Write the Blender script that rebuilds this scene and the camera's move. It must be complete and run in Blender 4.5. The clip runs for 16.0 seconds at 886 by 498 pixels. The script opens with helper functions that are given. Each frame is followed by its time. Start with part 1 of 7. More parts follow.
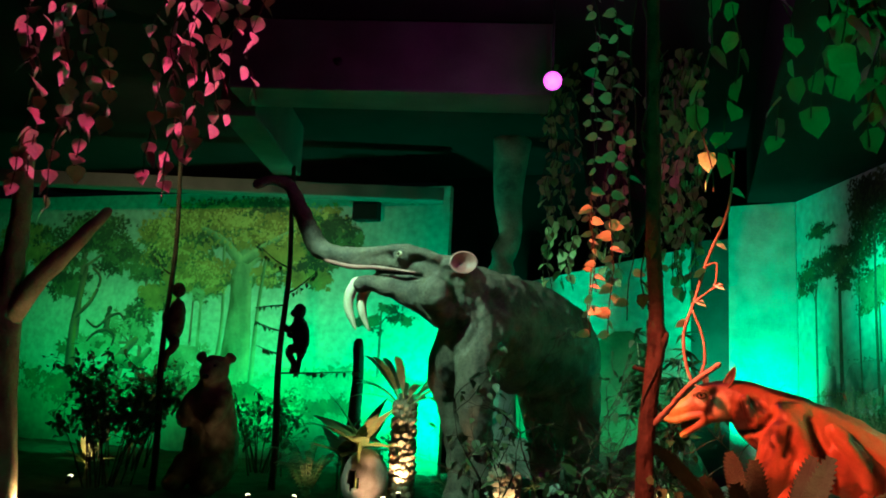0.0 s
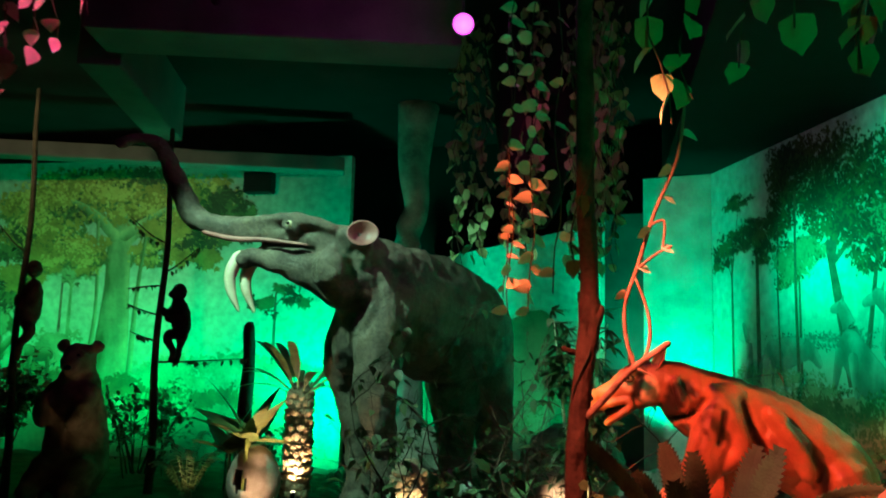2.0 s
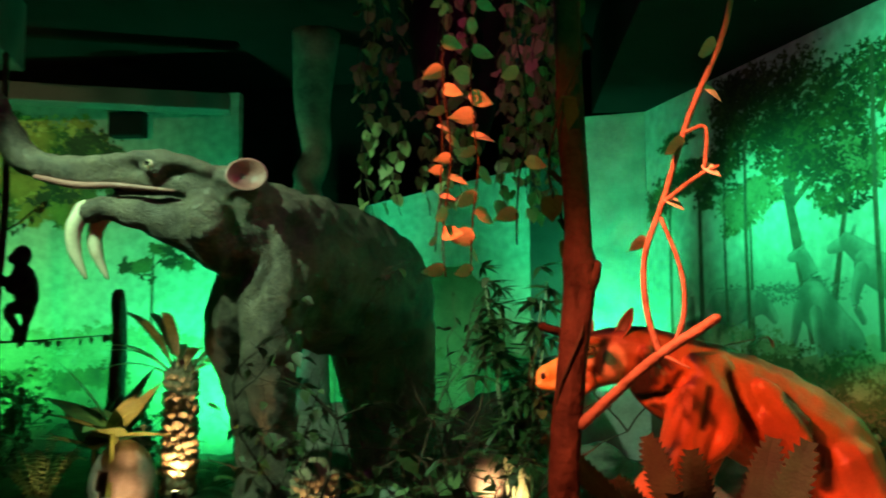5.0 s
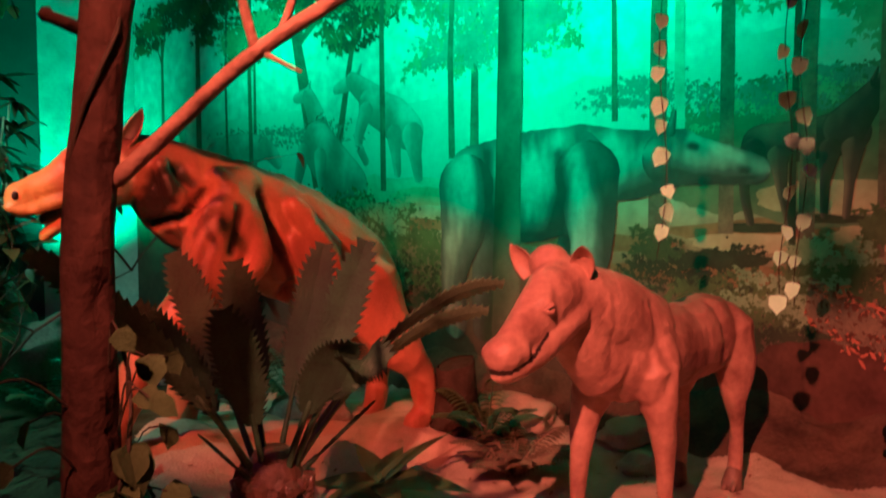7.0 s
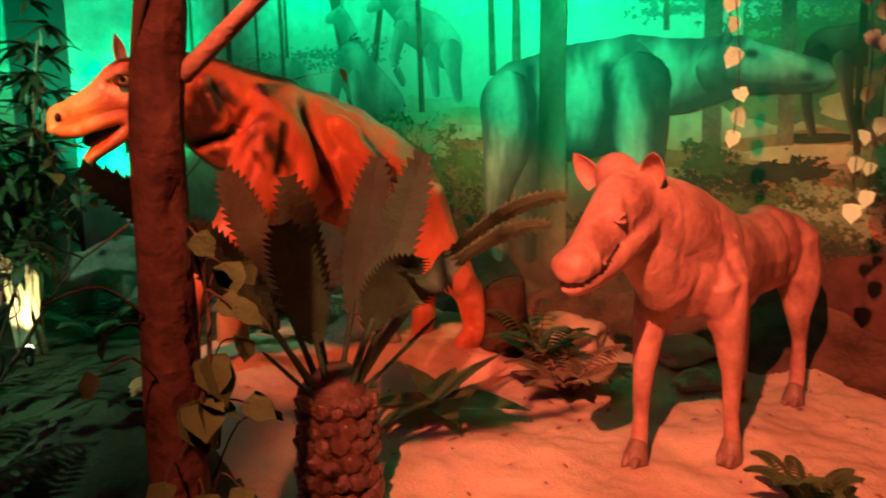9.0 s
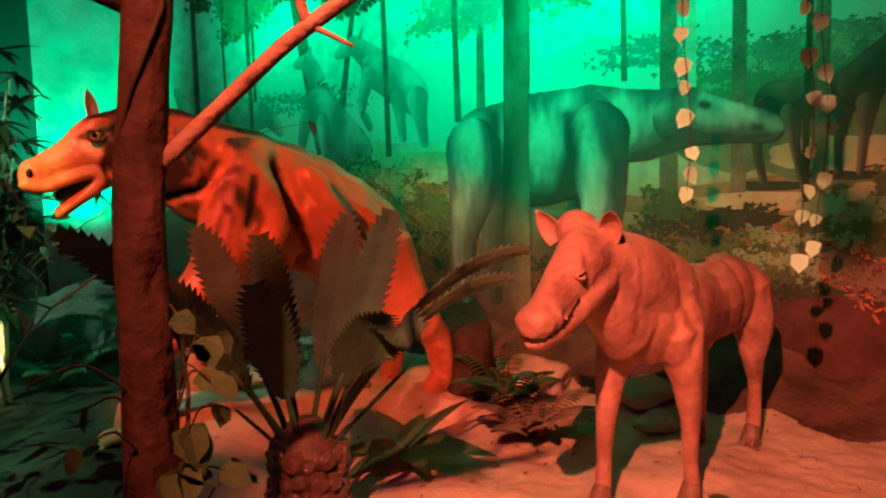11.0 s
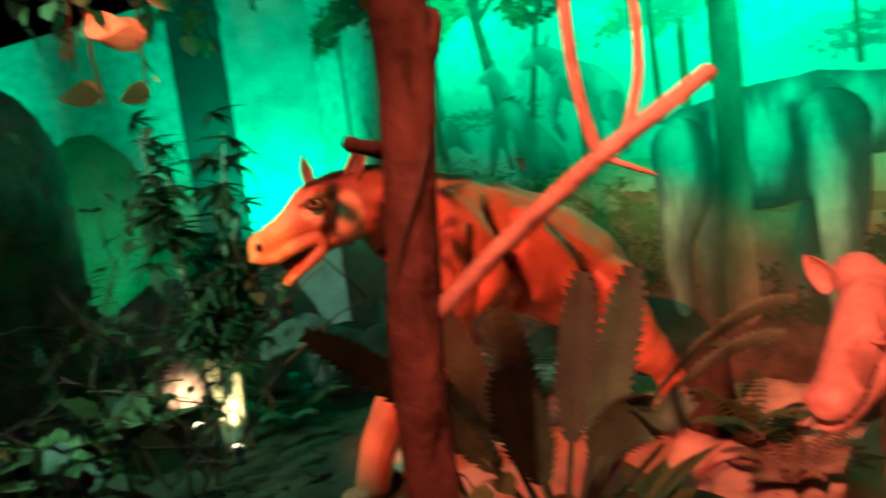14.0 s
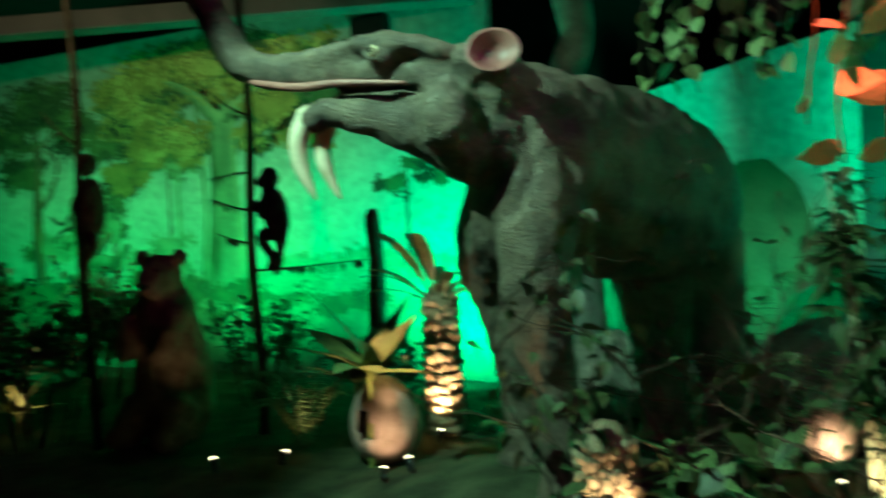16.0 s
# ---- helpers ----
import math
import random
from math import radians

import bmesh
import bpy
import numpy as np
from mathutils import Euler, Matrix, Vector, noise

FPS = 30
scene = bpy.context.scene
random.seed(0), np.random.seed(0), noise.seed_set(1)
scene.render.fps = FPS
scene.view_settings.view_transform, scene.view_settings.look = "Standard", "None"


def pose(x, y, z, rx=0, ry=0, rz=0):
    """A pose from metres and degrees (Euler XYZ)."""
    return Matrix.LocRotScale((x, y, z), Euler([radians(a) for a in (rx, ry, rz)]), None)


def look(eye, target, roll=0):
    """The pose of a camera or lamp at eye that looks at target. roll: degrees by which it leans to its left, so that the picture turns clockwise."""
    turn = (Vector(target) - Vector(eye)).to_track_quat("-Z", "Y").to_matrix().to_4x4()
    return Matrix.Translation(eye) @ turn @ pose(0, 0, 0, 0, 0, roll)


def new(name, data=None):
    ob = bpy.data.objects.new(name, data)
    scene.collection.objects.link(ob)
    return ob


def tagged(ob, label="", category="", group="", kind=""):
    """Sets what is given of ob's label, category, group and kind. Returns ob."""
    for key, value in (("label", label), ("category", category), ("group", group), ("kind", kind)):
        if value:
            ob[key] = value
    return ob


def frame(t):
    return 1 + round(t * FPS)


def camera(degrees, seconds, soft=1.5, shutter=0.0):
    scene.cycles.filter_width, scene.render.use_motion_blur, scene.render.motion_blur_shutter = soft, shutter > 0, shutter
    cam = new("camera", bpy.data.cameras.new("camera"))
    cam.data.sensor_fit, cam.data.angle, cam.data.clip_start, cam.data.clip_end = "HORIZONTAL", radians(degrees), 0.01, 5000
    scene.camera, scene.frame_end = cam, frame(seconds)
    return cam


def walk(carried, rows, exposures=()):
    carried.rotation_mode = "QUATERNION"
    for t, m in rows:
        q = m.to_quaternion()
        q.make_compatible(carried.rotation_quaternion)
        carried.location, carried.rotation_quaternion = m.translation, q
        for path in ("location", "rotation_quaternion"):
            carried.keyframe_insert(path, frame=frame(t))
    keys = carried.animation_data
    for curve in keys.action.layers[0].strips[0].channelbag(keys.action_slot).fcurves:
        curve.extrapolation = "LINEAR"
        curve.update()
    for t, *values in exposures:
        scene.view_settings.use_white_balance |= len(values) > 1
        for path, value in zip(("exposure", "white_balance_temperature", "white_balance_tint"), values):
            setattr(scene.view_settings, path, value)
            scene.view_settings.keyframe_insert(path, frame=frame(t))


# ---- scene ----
cam = camera(59.3, 16.0, soft=1.8, shutter=0.5)
PATH = [
    (0, (0.622, -2.061, 1.707), (-0.016, -0.189, 2.002), 2.8),
    (0.5, (0.565, -1.844, 1.696), (-0.036, 0.039, 2.002), 2.7),
    (1, (0.516, -1.629, 1.704), (-0.058, 0.262, 2.012), 2.6),
    (1.5, (0.483, -1.408, 1.706), (-0.048, 0.496, 2.013), 2.5),
    (2, (0.430, -1.190, 1.717), (0.021, 0.750, 1.979), 1.7),
    (2.5, (0.384, -1.000, 1.789), (-0.001, 0.957, 1.945), 0.1),
    (3, (0.327, -0.823, 1.843), (-0.070, 1.135, 1.933), -0.8),
    (3.2, (0.303, -0.757, 1.845), (-0.097, 1.200, 1.935), -0.8),
    (5.3, (0.109, 0.233, 1.784), (0.084, 2.226, 1.941), 0.1),
    (5.5, (0.100, 0.326, 1.756), (0.215, 2.317, 1.912), 0.5),
    (6, (0.072, 0.559, 1.660), (0.599, 2.484, 1.799), 0.6),
    (6.5, (0.082, 0.755, 1.508), (0.986, 2.539, 1.537), -0.1),
    (7, (0.055, 0.951, 1.407), (1.139, 2.627, 1.276), 0.2),
    (7.5, (-0.008, 1.134, 1.359), (1.104, 2.783, 1.145), -0.4),
    (8, (-0.017, 1.125, 1.345), (1.103, 2.764, 1.099), -1.7),
    (8.5, (0.002, 1.097, 1.331), (1.104, 2.741, 1.039), -1.8),
    (9, (0.001, 1.100, 1.335), (1.018, 2.795, 1.028), -1.1),
    (9.2, (-0.008, 1.104, 1.341), (0.972, 2.824, 1.055), -0.9),
    (11.5, (-0.042, 1.016, 1.448), (1.167, 2.596, 1.247), -1.3),
    (12, (-0.008, 1.014, 1.453), (1.396, 2.415, 1.193), -1.4),
    (12.5, (-0.001, 1.020, 1.447), (1.347, 2.473, 1.180), -2.5),
    (13, (0.008, 1.043, 1.446), (1.259, 2.583, 1.188), -4.6),
    (13.5, (-0.030, 1.241, 1.488), (1.018, 2.926, 1.241), -6.8),
    (14, (-0.102, 1.329, 1.717), (0.590, 3.189, 1.470), -7.6),
    (14.5, (-0.162, 1.329, 1.841), (0.166, 3.284, 1.581), -6.9),
    (15, (-0.214, 1.351, 1.871), (-0.195, 3.337, 1.628), -5.1),
    (15.5, (-0.227, 1.416, 1.890), (-0.585, 3.376, 1.708), -4.1),
    (16, (-0.282, 1.378, 1.849), (-1.091, 3.206, 1.783), -2.75),
]
walk(cam, [(t, look(eye, target, roll)) for t, eye, target, roll in PATH],
     [(0, 0.15, 5900, 10), (1.5, 0.15, 5900, 10), (3, -0.05, 6200, 10), (5.3, -0.1, 7200, 10), (6.2, -0.2, 6900, 10), (6.8, -0.45, 5200, 10), (7.3, -0.35, 5300, 10), (8.2, -0.05, 6300, 10), (9, 0.0, 6300, 10),
      (11.3, -0.2, 6000, 10), (12.3, 0.0, 6000, 10), (14.0, 0.05, 5600, 10), (15.2, 0.25, 6000, 10), (16, 0.08, 5950, 10)])

# ---------------------------------------------------------------- light
world = bpy.data.worlds.new("dark_hall")
world.use_nodes = True
world.node_tree.nodes["Background"].inputs[0].default_value = (0.02, 0.05, 0.04, 1)
world.node_tree.nodes["Background"].inputs[1].default_value = 0.02
scene.world = world


def lamp(name, kind, place, target, colour, watts, radius=0.05, cone=60, blend=0.6):
    data = bpy.data.lights.new(name, kind)
    data.color, data.energy, data.shadow_soft_size = colour, watts, radius
    if kind == "SPOT":
        data.spot_size, data.spot_blend = radians(cone), blend
    ob = new(name, data)
    ob.matrix_world = look(place, target)
    return ob


GREEN, TEAL, RED, WARM, MAGENTA = (0.0, 1.0, 0.25), (0.0, 1.0, 0.39), (1.0, 0.15, 0.065), (1.0, 0.72, 0.36), (1.0, 0.05, 0.45)
lamp("red_spot", "SPOT", (-0.66, 1.0, 3.2), (2.55, 2.7, 0.02), (1.0, 0.2, 0.1), 2250, 0.03, 56, 0.75)
lamp("red_spot_post", "SPOT", (-1.3, 1.3, 3.6), (0.42, 2.6, 1.95), (1.0, 0.14, 0.05), 95, 0.03, 27, 0.5)
lamp("red_spot_west", "SPOT", (-1.6, 2.25, 3.7), (1.15, 4.66, 1.25), (1.0, 0.115, 0.04), 1450, 0.03, 28, 0.35)
# teal floods turned to the long mural
lamp("teal_flood_mural", "SPOT", (1.68, 4.65, 3.05), (3.4, 5.25, 2.75), TEAL, 600, 0.15, 114, 0.9)
lamp("teal_flood_mural_near", "SPOT", (2.3, 3.2, 3.6), (3.9, 3.75, 3.4), TEAL, 105, 0.15, 110, 0.9)
lamp("teal_flood_mural_far", "SPOT", (1.6, 7.2, 2.9), (3.0, 7.7, 2.6), TEAL, 140, 0.15, 108, 1.0)
lamp("teal_flood_column", "SPOT", (1.0, 8.9, 0.4), (1.36, 9.9, 2.1), TEAL, 620, 0.1, 78, 0.8)
lamp("teal_flood_low_wall", "SPOT", (-0.6, 9.2, 0.5), (-0.7, 10.4, 1.9), TEAL, 80, 0.1, 140, 0.9)
lamp("teal_flood_back", "SPOT", (-3.5, 8.7, 0.4), (-3.8, 9.7, 1.2), TEAL, 800, 0.1, 160, 0.9)
lamp("teal_flood_back_left", "SPOT", (-6.2, 8.4, 0.4), (-6.6, 9.7, 1.7), GREEN, 290, 0.1, 125, 0.9)
lamp("green_flood_far_left", "SPOT", (-9.4, 7.6, 0.4), (-9.8, 9.7, 1.8), GREEN, 330, 0.1, 140, 0.9)
lamp("green_wash", "SPOT", (1.0, -1.6, 3.4), (0.1, 5.2, 3.2), GREEN, 130, 0.1, 44, 0.8)
lamp("warm_wash_back", "SPOT", (-6.2, 4.2, 4.2), (-7.6, 9.7, 3.6), (1.0, 0.85, 0.4), 240, 0.1, 85, 0.9)
lamp("pale_spot_elephant", "SPOT", (-3.05, 3.5, 4.4), (-1.75, 5.5, 1.9), (0.46, 1.0, 0.62), 780, 0.02, 66, 0.5)
# Added reddish fill for the dim end of the wall; its source is unseen.
lamp("added_fill_east", "SPOT", (2.3, 0.3, 3.9), (4.55, 2.2, 2.1), (1.0, 0.4, 0.34), 32, 0.05, 40, 0.8)
lamp("magenta_spot", "SPOT", (-0.7, 4.3, 4.18), (-2.65, 1.75, 3.0), (1.0, 0.07, 0.22), 750, 0.08, 50, 0.7)
lamp("magenta_spot_curtain", "SPOT", (-0.62, 4.55, 4.2), (-0.15, 6.2, 3.85), (1.0, 0.05, 0.3), 90, 0.05, 46, 0.8)
lamp("magenta_glow", "POINT", (-0.62, 4.32, 4.16), (0, 0, 0), (1.0, 0.04, 0.7), 22, 0.09)

# ---------------------------------------------------------------- materials


def paint(name, dark, light, scale=6.0, rough=0.8, bump=0.15, fine=60.0, metal=0.0, spots=None, coat=0.0):
    """A surface with broad variation, fine grain and relief, in metres."""
    m = bpy.data.materials.new(name)
    m.use_nodes = True
    t = m.node_tree
    b = t.nodes["Principled BSDF"]
    b.inputs["Roughness"].default_value, b.inputs["Metallic"].default_value = rough, metal
    b.inputs["Coat Weight"].default_value = coat
    co = t.nodes.new("ShaderNodeTexCoord")
    n1, n2 = t.nodes.new("ShaderNodeTexNoise"), t.nodes.new("ShaderNodeTexNoise")
    n1.inputs["Scale"].default_value, n2.inputs["Scale"].default_value = scale, fine
    n1.inputs["Detail"].default_value, n2.inputs["Detail"].default_value = 6.0, 4.0
    for n in (n1, n2):
        t.links.new(co.outputs["Object"], n.inputs["Vector"])
    mix = t.nodes.new("ShaderNodeMath")
    mix.operation = "MULTIPLY_ADD"
    mix.inputs[1].default_value = 0.35
    t.links.new(n2.outputs["Fac"], mix.inputs[0])
    t.links.new(n1.outputs["Fac"], mix.inputs[2])
    ramp = t.nodes.new("ShaderNodeValToRGB")
    ramp.color_ramp.elements[0].position, ramp.color_ramp.elements[1].position = 0.45, 0.9
    ramp.color_ramp.elements[0].color, ramp.color_ramp.elements[1].color = (*dark, 1), (*light, 1)
    t.links.new(mix.outputs[0], ramp.inputs[0])
    colour = ramp.outputs[0]
    if spots:
        info = t.nodes.new("ShaderNodeObjectInfo")
        over = t.nodes.new("ShaderNodeMix")
        over.data_type = "RGBA"
        over.inputs[7].default_value = (*spots, 1)
        half = t.nodes.new("ShaderNodeMath")
        half.operation = "MULTIPLY"
        half.inputs[1].default_value = 0.6
        t.links.new(info.outputs["Random"], half.inputs[0])
        t.links.new(half.outputs[0], over.inputs[0])
        t.links.new(colour, over.inputs[6])
        colour = over.outputs[2]
    t.links.new(colour, b.inputs["Base Color"])
    if bump:
        bp = t.nodes.new("ShaderNodeBump")
        bp.inputs["Strength"].default_value, bp.inputs["Distance"].default_value = min(1.0, bump * 2), 0.02
        t.links.new(mix.outputs[0], bp.inputs["Height"])
        t.links.new(bp.outputs[0], b.inputs["Normal"])
    if rough > 0.83:
        b.inputs["Specular IOR Level"].default_value = 0.15
    return m


def glow(name, colour, strength):
    m = bpy.data.materials.new(name)
    m.use_nodes = True
    b = m.node_tree.nodes["Principled BSDF"]
    b.inputs["Base Color"].default_value = (*colour, 1)
    b.inputs["Emission Color"].default_value, b.inputs["Emission Strength"].default_value = (*colour, 1), strength
    return m


def mural_paint(name, stops, wobble=0.35):
    """Painted landscape: colours by height, blurred into one another by broad brushwork."""
    m = paint(name, (0.4, 0.4, 0.4), (0.6, 0.6, 0.6), 1.2, 0.75, 0.06, 25.0)
    t = m.node_tree
    co = t.nodes.new("ShaderNodeTexCoord")
    sep = t.nodes.new("ShaderNodeSeparateXYZ")
    t.links.new(co.outputs["Object"], sep.inputs[0])
    noise_n = t.nodes.new("ShaderNodeTexNoise")
    noise_n.inputs["Scale"].default_value, noise_n.inputs["Detail"].default_value = 1.3, 5.0
    stretch = t.nodes.new("ShaderNodeMapping")
    stretch.inputs["Scale"].default_value = (0.8, 0.8, 1.6)
    t.links.new(co.outputs["Object"], stretch.inputs[0])
    t.links.new(stretch.outputs[0], noise_n.inputs["Vector"])
    add = t.nodes.new("ShaderNodeMath")
    add.operation = "MULTIPLY_ADD"
    add.inputs[1].default_value = wobble * 2
    t.links.new(noise_n.outputs["Fac"], add.inputs[0])
    t.links.new(sep.outputs[2], add.inputs[2])
    scale_n = t.nodes.new("ShaderNodeMath")
    scale_n.operation = "MULTIPLY_ADD"
    scale_n.inputs[1].default_value, scale_n.inputs[2].default_value = 0.2, -wobble * 0.2
    t.links.new(add.outputs[0], scale_n.inputs[0])
    ramp = t.nodes.new("ShaderNodeValToRGB")
    e = ramp.color_ramp.elements
    while len(e) < len(stops):
        e.new(0.5)
    for el, (z, c) in zip(e, stops):
        el.position, el.color = z / 5.0, (*c, 1)
    t.links.new(scale_n.outputs[0], ramp.inputs[0])
    fine = t.nodes.new("ShaderNodeTexNoise")
    fine.inputs["Scale"].default_value, fine.inputs["Detail"].default_value = 9.0, 8.0
    t.links.new(co.outputs["Object"], fine.inputs["Vector"])
    lum = t.nodes.new("ShaderNodeMapRange")
    lum.inputs[1].default_value, lum.inputs[2].default_value = 0.3, 0.7
    lum.inputs[3].default_value, lum.inputs[4].default_value = 0.72, 1.15
    t.links.new(fine.outputs["Fac"], lum.inputs[0])
    mul = t.nodes.new("ShaderNodeMix")
    mul.data_type, mul.blend_type = "RGBA", "MULTIPLY"
    mul.inputs[0].default_value = 1.0
    t.links.new(ramp.outputs[0], mul.inputs[6])
    t.links.new(lum.outputs[0], mul.inputs[7])
    t.links.new(mul.outputs[2], t.nodes["Principled BSDF"].inputs["Base Color"])
    return m


BLACK = paint("black_paint", (0.003, 0.003, 0.0035), (0.007, 0.007, 0.008), 3, 0.85, 0.1)
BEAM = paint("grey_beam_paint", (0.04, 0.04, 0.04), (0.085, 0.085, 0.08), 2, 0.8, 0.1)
SAND = paint("sand", (0.34, 0.26, 0.18), (0.58, 0.47, 0.35), 2.2, 0.95, 0.5, 90)
BANK = paint("red_brown_earth", (0.06, 0.035, 0.024), (0.15, 0.085, 0.055), 5, 0.95, 0.8, 40)
SOIL = paint("mossy_soil", (0.02, 0.024, 0.014), (0.075, 0.085, 0.045), 3.5, 0.95, 0.6, 50)
BARK = paint("post_bark", (0.026, 0.012, 0.009), (0.085, 0.04, 0.027), 9, 0.85, 0.6, 45)
TWIG = paint("twig_bark", (0.11, 0.055, 0.03), (0.24, 0.125, 0.075), 14, 0.8, 0.4, 60)
PALEBARK = paint("pale_bark", (0.24, 0.17, 0.09), (0.45, 0.33, 0.18), 6, 0.85, 0.5, 40)
DARKBARK = paint("dark_bark", (0.02, 0.016, 0.01), (0.06, 0.045, 0.03), 9, 0.9, 0.5, 40)
SCALE = paint("trunk_scale", (0.22, 0.14, 0.08), (0.5, 0.38, 0.24), 18, 0.6, 0.5, 90, spots=(0.16, 0.09, 0.05))
DARKSCALE = paint("glossy_trunk_scale", (0.05, 0.025, 0.016), (0.14, 0.07, 0.045), 18, 0.3, 0.5, 90, spots=(0.05, 0.025, 0.015))
IVY = paint("ivy_leaf", (0.08, 0.15, 0.045), (0.2, 0.31, 0.11), 16, 0.55, 0.2, 70, spots=(0.2, 0.26, 0.1))
PALELEAF = paint("pale_leaf", (0.42, 0.43, 0.32), (0.7, 0.68, 0.54), 18, 0.6, 0.2, 70, spots=(0.5, 0.42, 0.3))
DARKLEAF = paint("dark_leaf", (0.02, 0.045, 0.015), (0.06, 0.12, 0.035), 12, 0.5, 0.2, 60, spots=(0.08, 0.1, 0.03))
CYCAD = paint("cycad_frond", (0.01, 0.036, 0.016), (0.028, 0.1, 0.045), 10, 0.7, 0.25, 80, spots=(0.006, 0.016, 0.008))
YELLOWLEAF = paint("yellowing_leaf", (0.12, 0.15, 0.035), (0.34, 0.36, 0.1), 9, 0.5, 0.2, 60, spots=(0.3, 0.24, 0.06))
SHELL = paint("eggshell", (0.22, 0.14, 0.12), (0.45, 0.32, 0.28), 7, 0.6, 0.3, 60)
COLTHIDE = paint("clay_brown_hide", (0.2, 0.085, 0.06), (0.52, 0.29, 0.21), 5, 0.55, 0.4, 34)
GREYHIDE = paint("wrinkled_grey_hide", (0.04, 0.03, 0.021), (0.24, 0.185, 0.13), 3.5, 0.6, 0.9, 34)
def cracked(m, scale, depth):
    """Adds a net of skin cracks to a hide's relief and colour."""
    t = m.node_tree
    co, bp, b = t.nodes["Texture Coordinate"], t.nodes["Bump"], t.nodes["Principled BSDF"]
    vor = t.nodes.new("ShaderNodeTexVoronoi")
    vor.feature = "DISTANCE_TO_EDGE"
    vor.inputs["Scale"].default_value = scale
    warp = t.nodes.new("ShaderNodeMix")
    warp.data_type = "VECTOR"
    warp.inputs[0].default_value = 0.12
    wn = t.nodes.new("ShaderNodeTexNoise")
    wn.inputs["Scale"].default_value = scale * 0.6
    t.links.new(co.outputs["Object"], wn.inputs["Vector"])
    t.links.new(co.outputs["Object"], warp.inputs[4])
    t.links.new(wn.outputs["Color"], warp.inputs[5])
    t.links.new(warp.outputs[1], vor.inputs["Vector"])
    edge = t.nodes.new("ShaderNodeMapRange")
    edge.inputs[2].default_value = 0.16
    edge.inputs[3].default_value = 1.0 - depth
    t.links.new(vor.outputs["Distance"], edge.inputs[0])
    old = bp.inputs["Height"].links[0].from_socket
    add = t.nodes.new("ShaderNodeMath")
    add.operation = "MULTIPLY"
    t.links.new(old, add.inputs[0])
    t.links.new(edge.outputs[0], add.inputs[1])
    t.links.new(add.outputs[0], bp.inputs["Height"])
    mul = t.nodes.new("ShaderNodeMix")
    mul.data_type, mul.blend_type = "RGBA", "MULTIPLY"
    mul.inputs[0].default_value = 0.6
    t.links.new(b.inputs["Base Color"].links[0].from_socket, mul.inputs[6])
    t.links.new(edge.outputs[0], mul.inputs[7])
    t.links.new(mul.outputs[2], b.inputs["Base Color"])


cracked(GREYHIDE, 34.0, 0.5)
BEARFUR = paint("brown_fur", (0.12, 0.08, 0.05), (0.3, 0.21, 0.13), 7, 0.9, 0.7, 90)
APEFUR = paint("black_fur", (0.008, 0.007, 0.006), (0.03, 0.026, 0.02), 12, 0.9, 0.6, 90)
APEBROWN = paint("ape_brown_fur", (0.05, 0.035, 0.02), (0.13, 0.09, 0.05), 12, 0.9, 0.6, 90)
IVORY = paint("ivory", (0.55, 0.45, 0.3), (0.78, 0.68, 0.5), 8, 0.4, 0.1, 40)
PINK = paint("pink_skin", (0.18, 0.06, 0.055), (0.34, 0.13, 0.11), 8, 0.5, 0.2, 60)
MAW = paint("dark_mouth", (0.012, 0.006, 0.005), (0.03, 0.012, 0.01), 8, 0.6, 0.1)
EYE = paint("glass_eye", (0.4, 0.3, 0.18), (0.62, 0.52, 0.36), 30, 0.08, 0.0)
PUPIL = paint("eye_pupil", (0.005, 0.005, 0.005), (0.01, 0.01, 0.01), 30, 0.05, 0.0)
ROCK = paint("grey_rock", (0.14, 0.13, 0.11), (0.34, 0.31, 0.26), 5, 0.9, 0.8, 40)
# Pale plaster with the dark around the back column put into its colour.
DIMPLASTER = paint("dimmed_plaster", (0.10, 0.10, 0.09), (0.24, 0.24, 0.22), 4, 0.9, 0.6, 30)
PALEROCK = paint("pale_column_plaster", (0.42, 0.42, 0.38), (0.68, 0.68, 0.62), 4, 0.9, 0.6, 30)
METAL = paint("lamp_housing", (0.01, 0.01, 0.011), (0.03, 0.03, 0.032), 20, 0.4, 0.05, metal=0.6)
LED = glow("warm_led", (1.0, 0.85, 0.45), 6)
MAGLED = glow("magenta_led", (1.0, 0.14, 0.92), 1.5)
BLUELED = glow("blue_led", (0.05, 0.1, 1.0), 8)
MURAL = mural_paint("mural_landscape", [(0.0, (0.06, 0.04, 0.028)), (0.75, (0.11, 0.075, 0.045)), (1.15, (0.26, 0.22, 0.12)), (1.5, (0.36, 0.4, 0.26)), (2.0, (0.38, 0.5, 0.42)), (2.7, (0.62, 0.72, 0.66)), (4.3, (0.6, 0.7, 0.7))])
BACKMURAL = mural_paint("mural_far_landscape", [(0.0, (0.06, 0.08, 0.04)), (0.9, (0.16, 0.22, 0.10)), (1.5, (0.3, 0.42, 0.3)), (2.4, (0.4, 0.52, 0.42)), (3.2, (0.3, 0.38, 0.34)), (4.6, (0.2, 0.25, 0.24))])
P_TREE = paint("painted_bark", (0.07, 0.055, 0.035), (0.2, 0.15, 0.09), 5, 0.8, 0.05, 40)
P_PALE = paint("painted_pale_bark", (0.3, 0.27, 0.2), (0.52, 0.48, 0.36), 6, 0.8, 0.05, 40)
P_LEAF = paint("painted_foliage", (0.03, 0.055, 0.02), (0.10, 0.15, 0.05), 4, 0.8, 0.05, 30)
P_MID = paint("painted_mid_foliage", (0.10, 0.17, 0.08), (0.26, 0.36, 0.2), 4, 0.8, 0.05, 30)
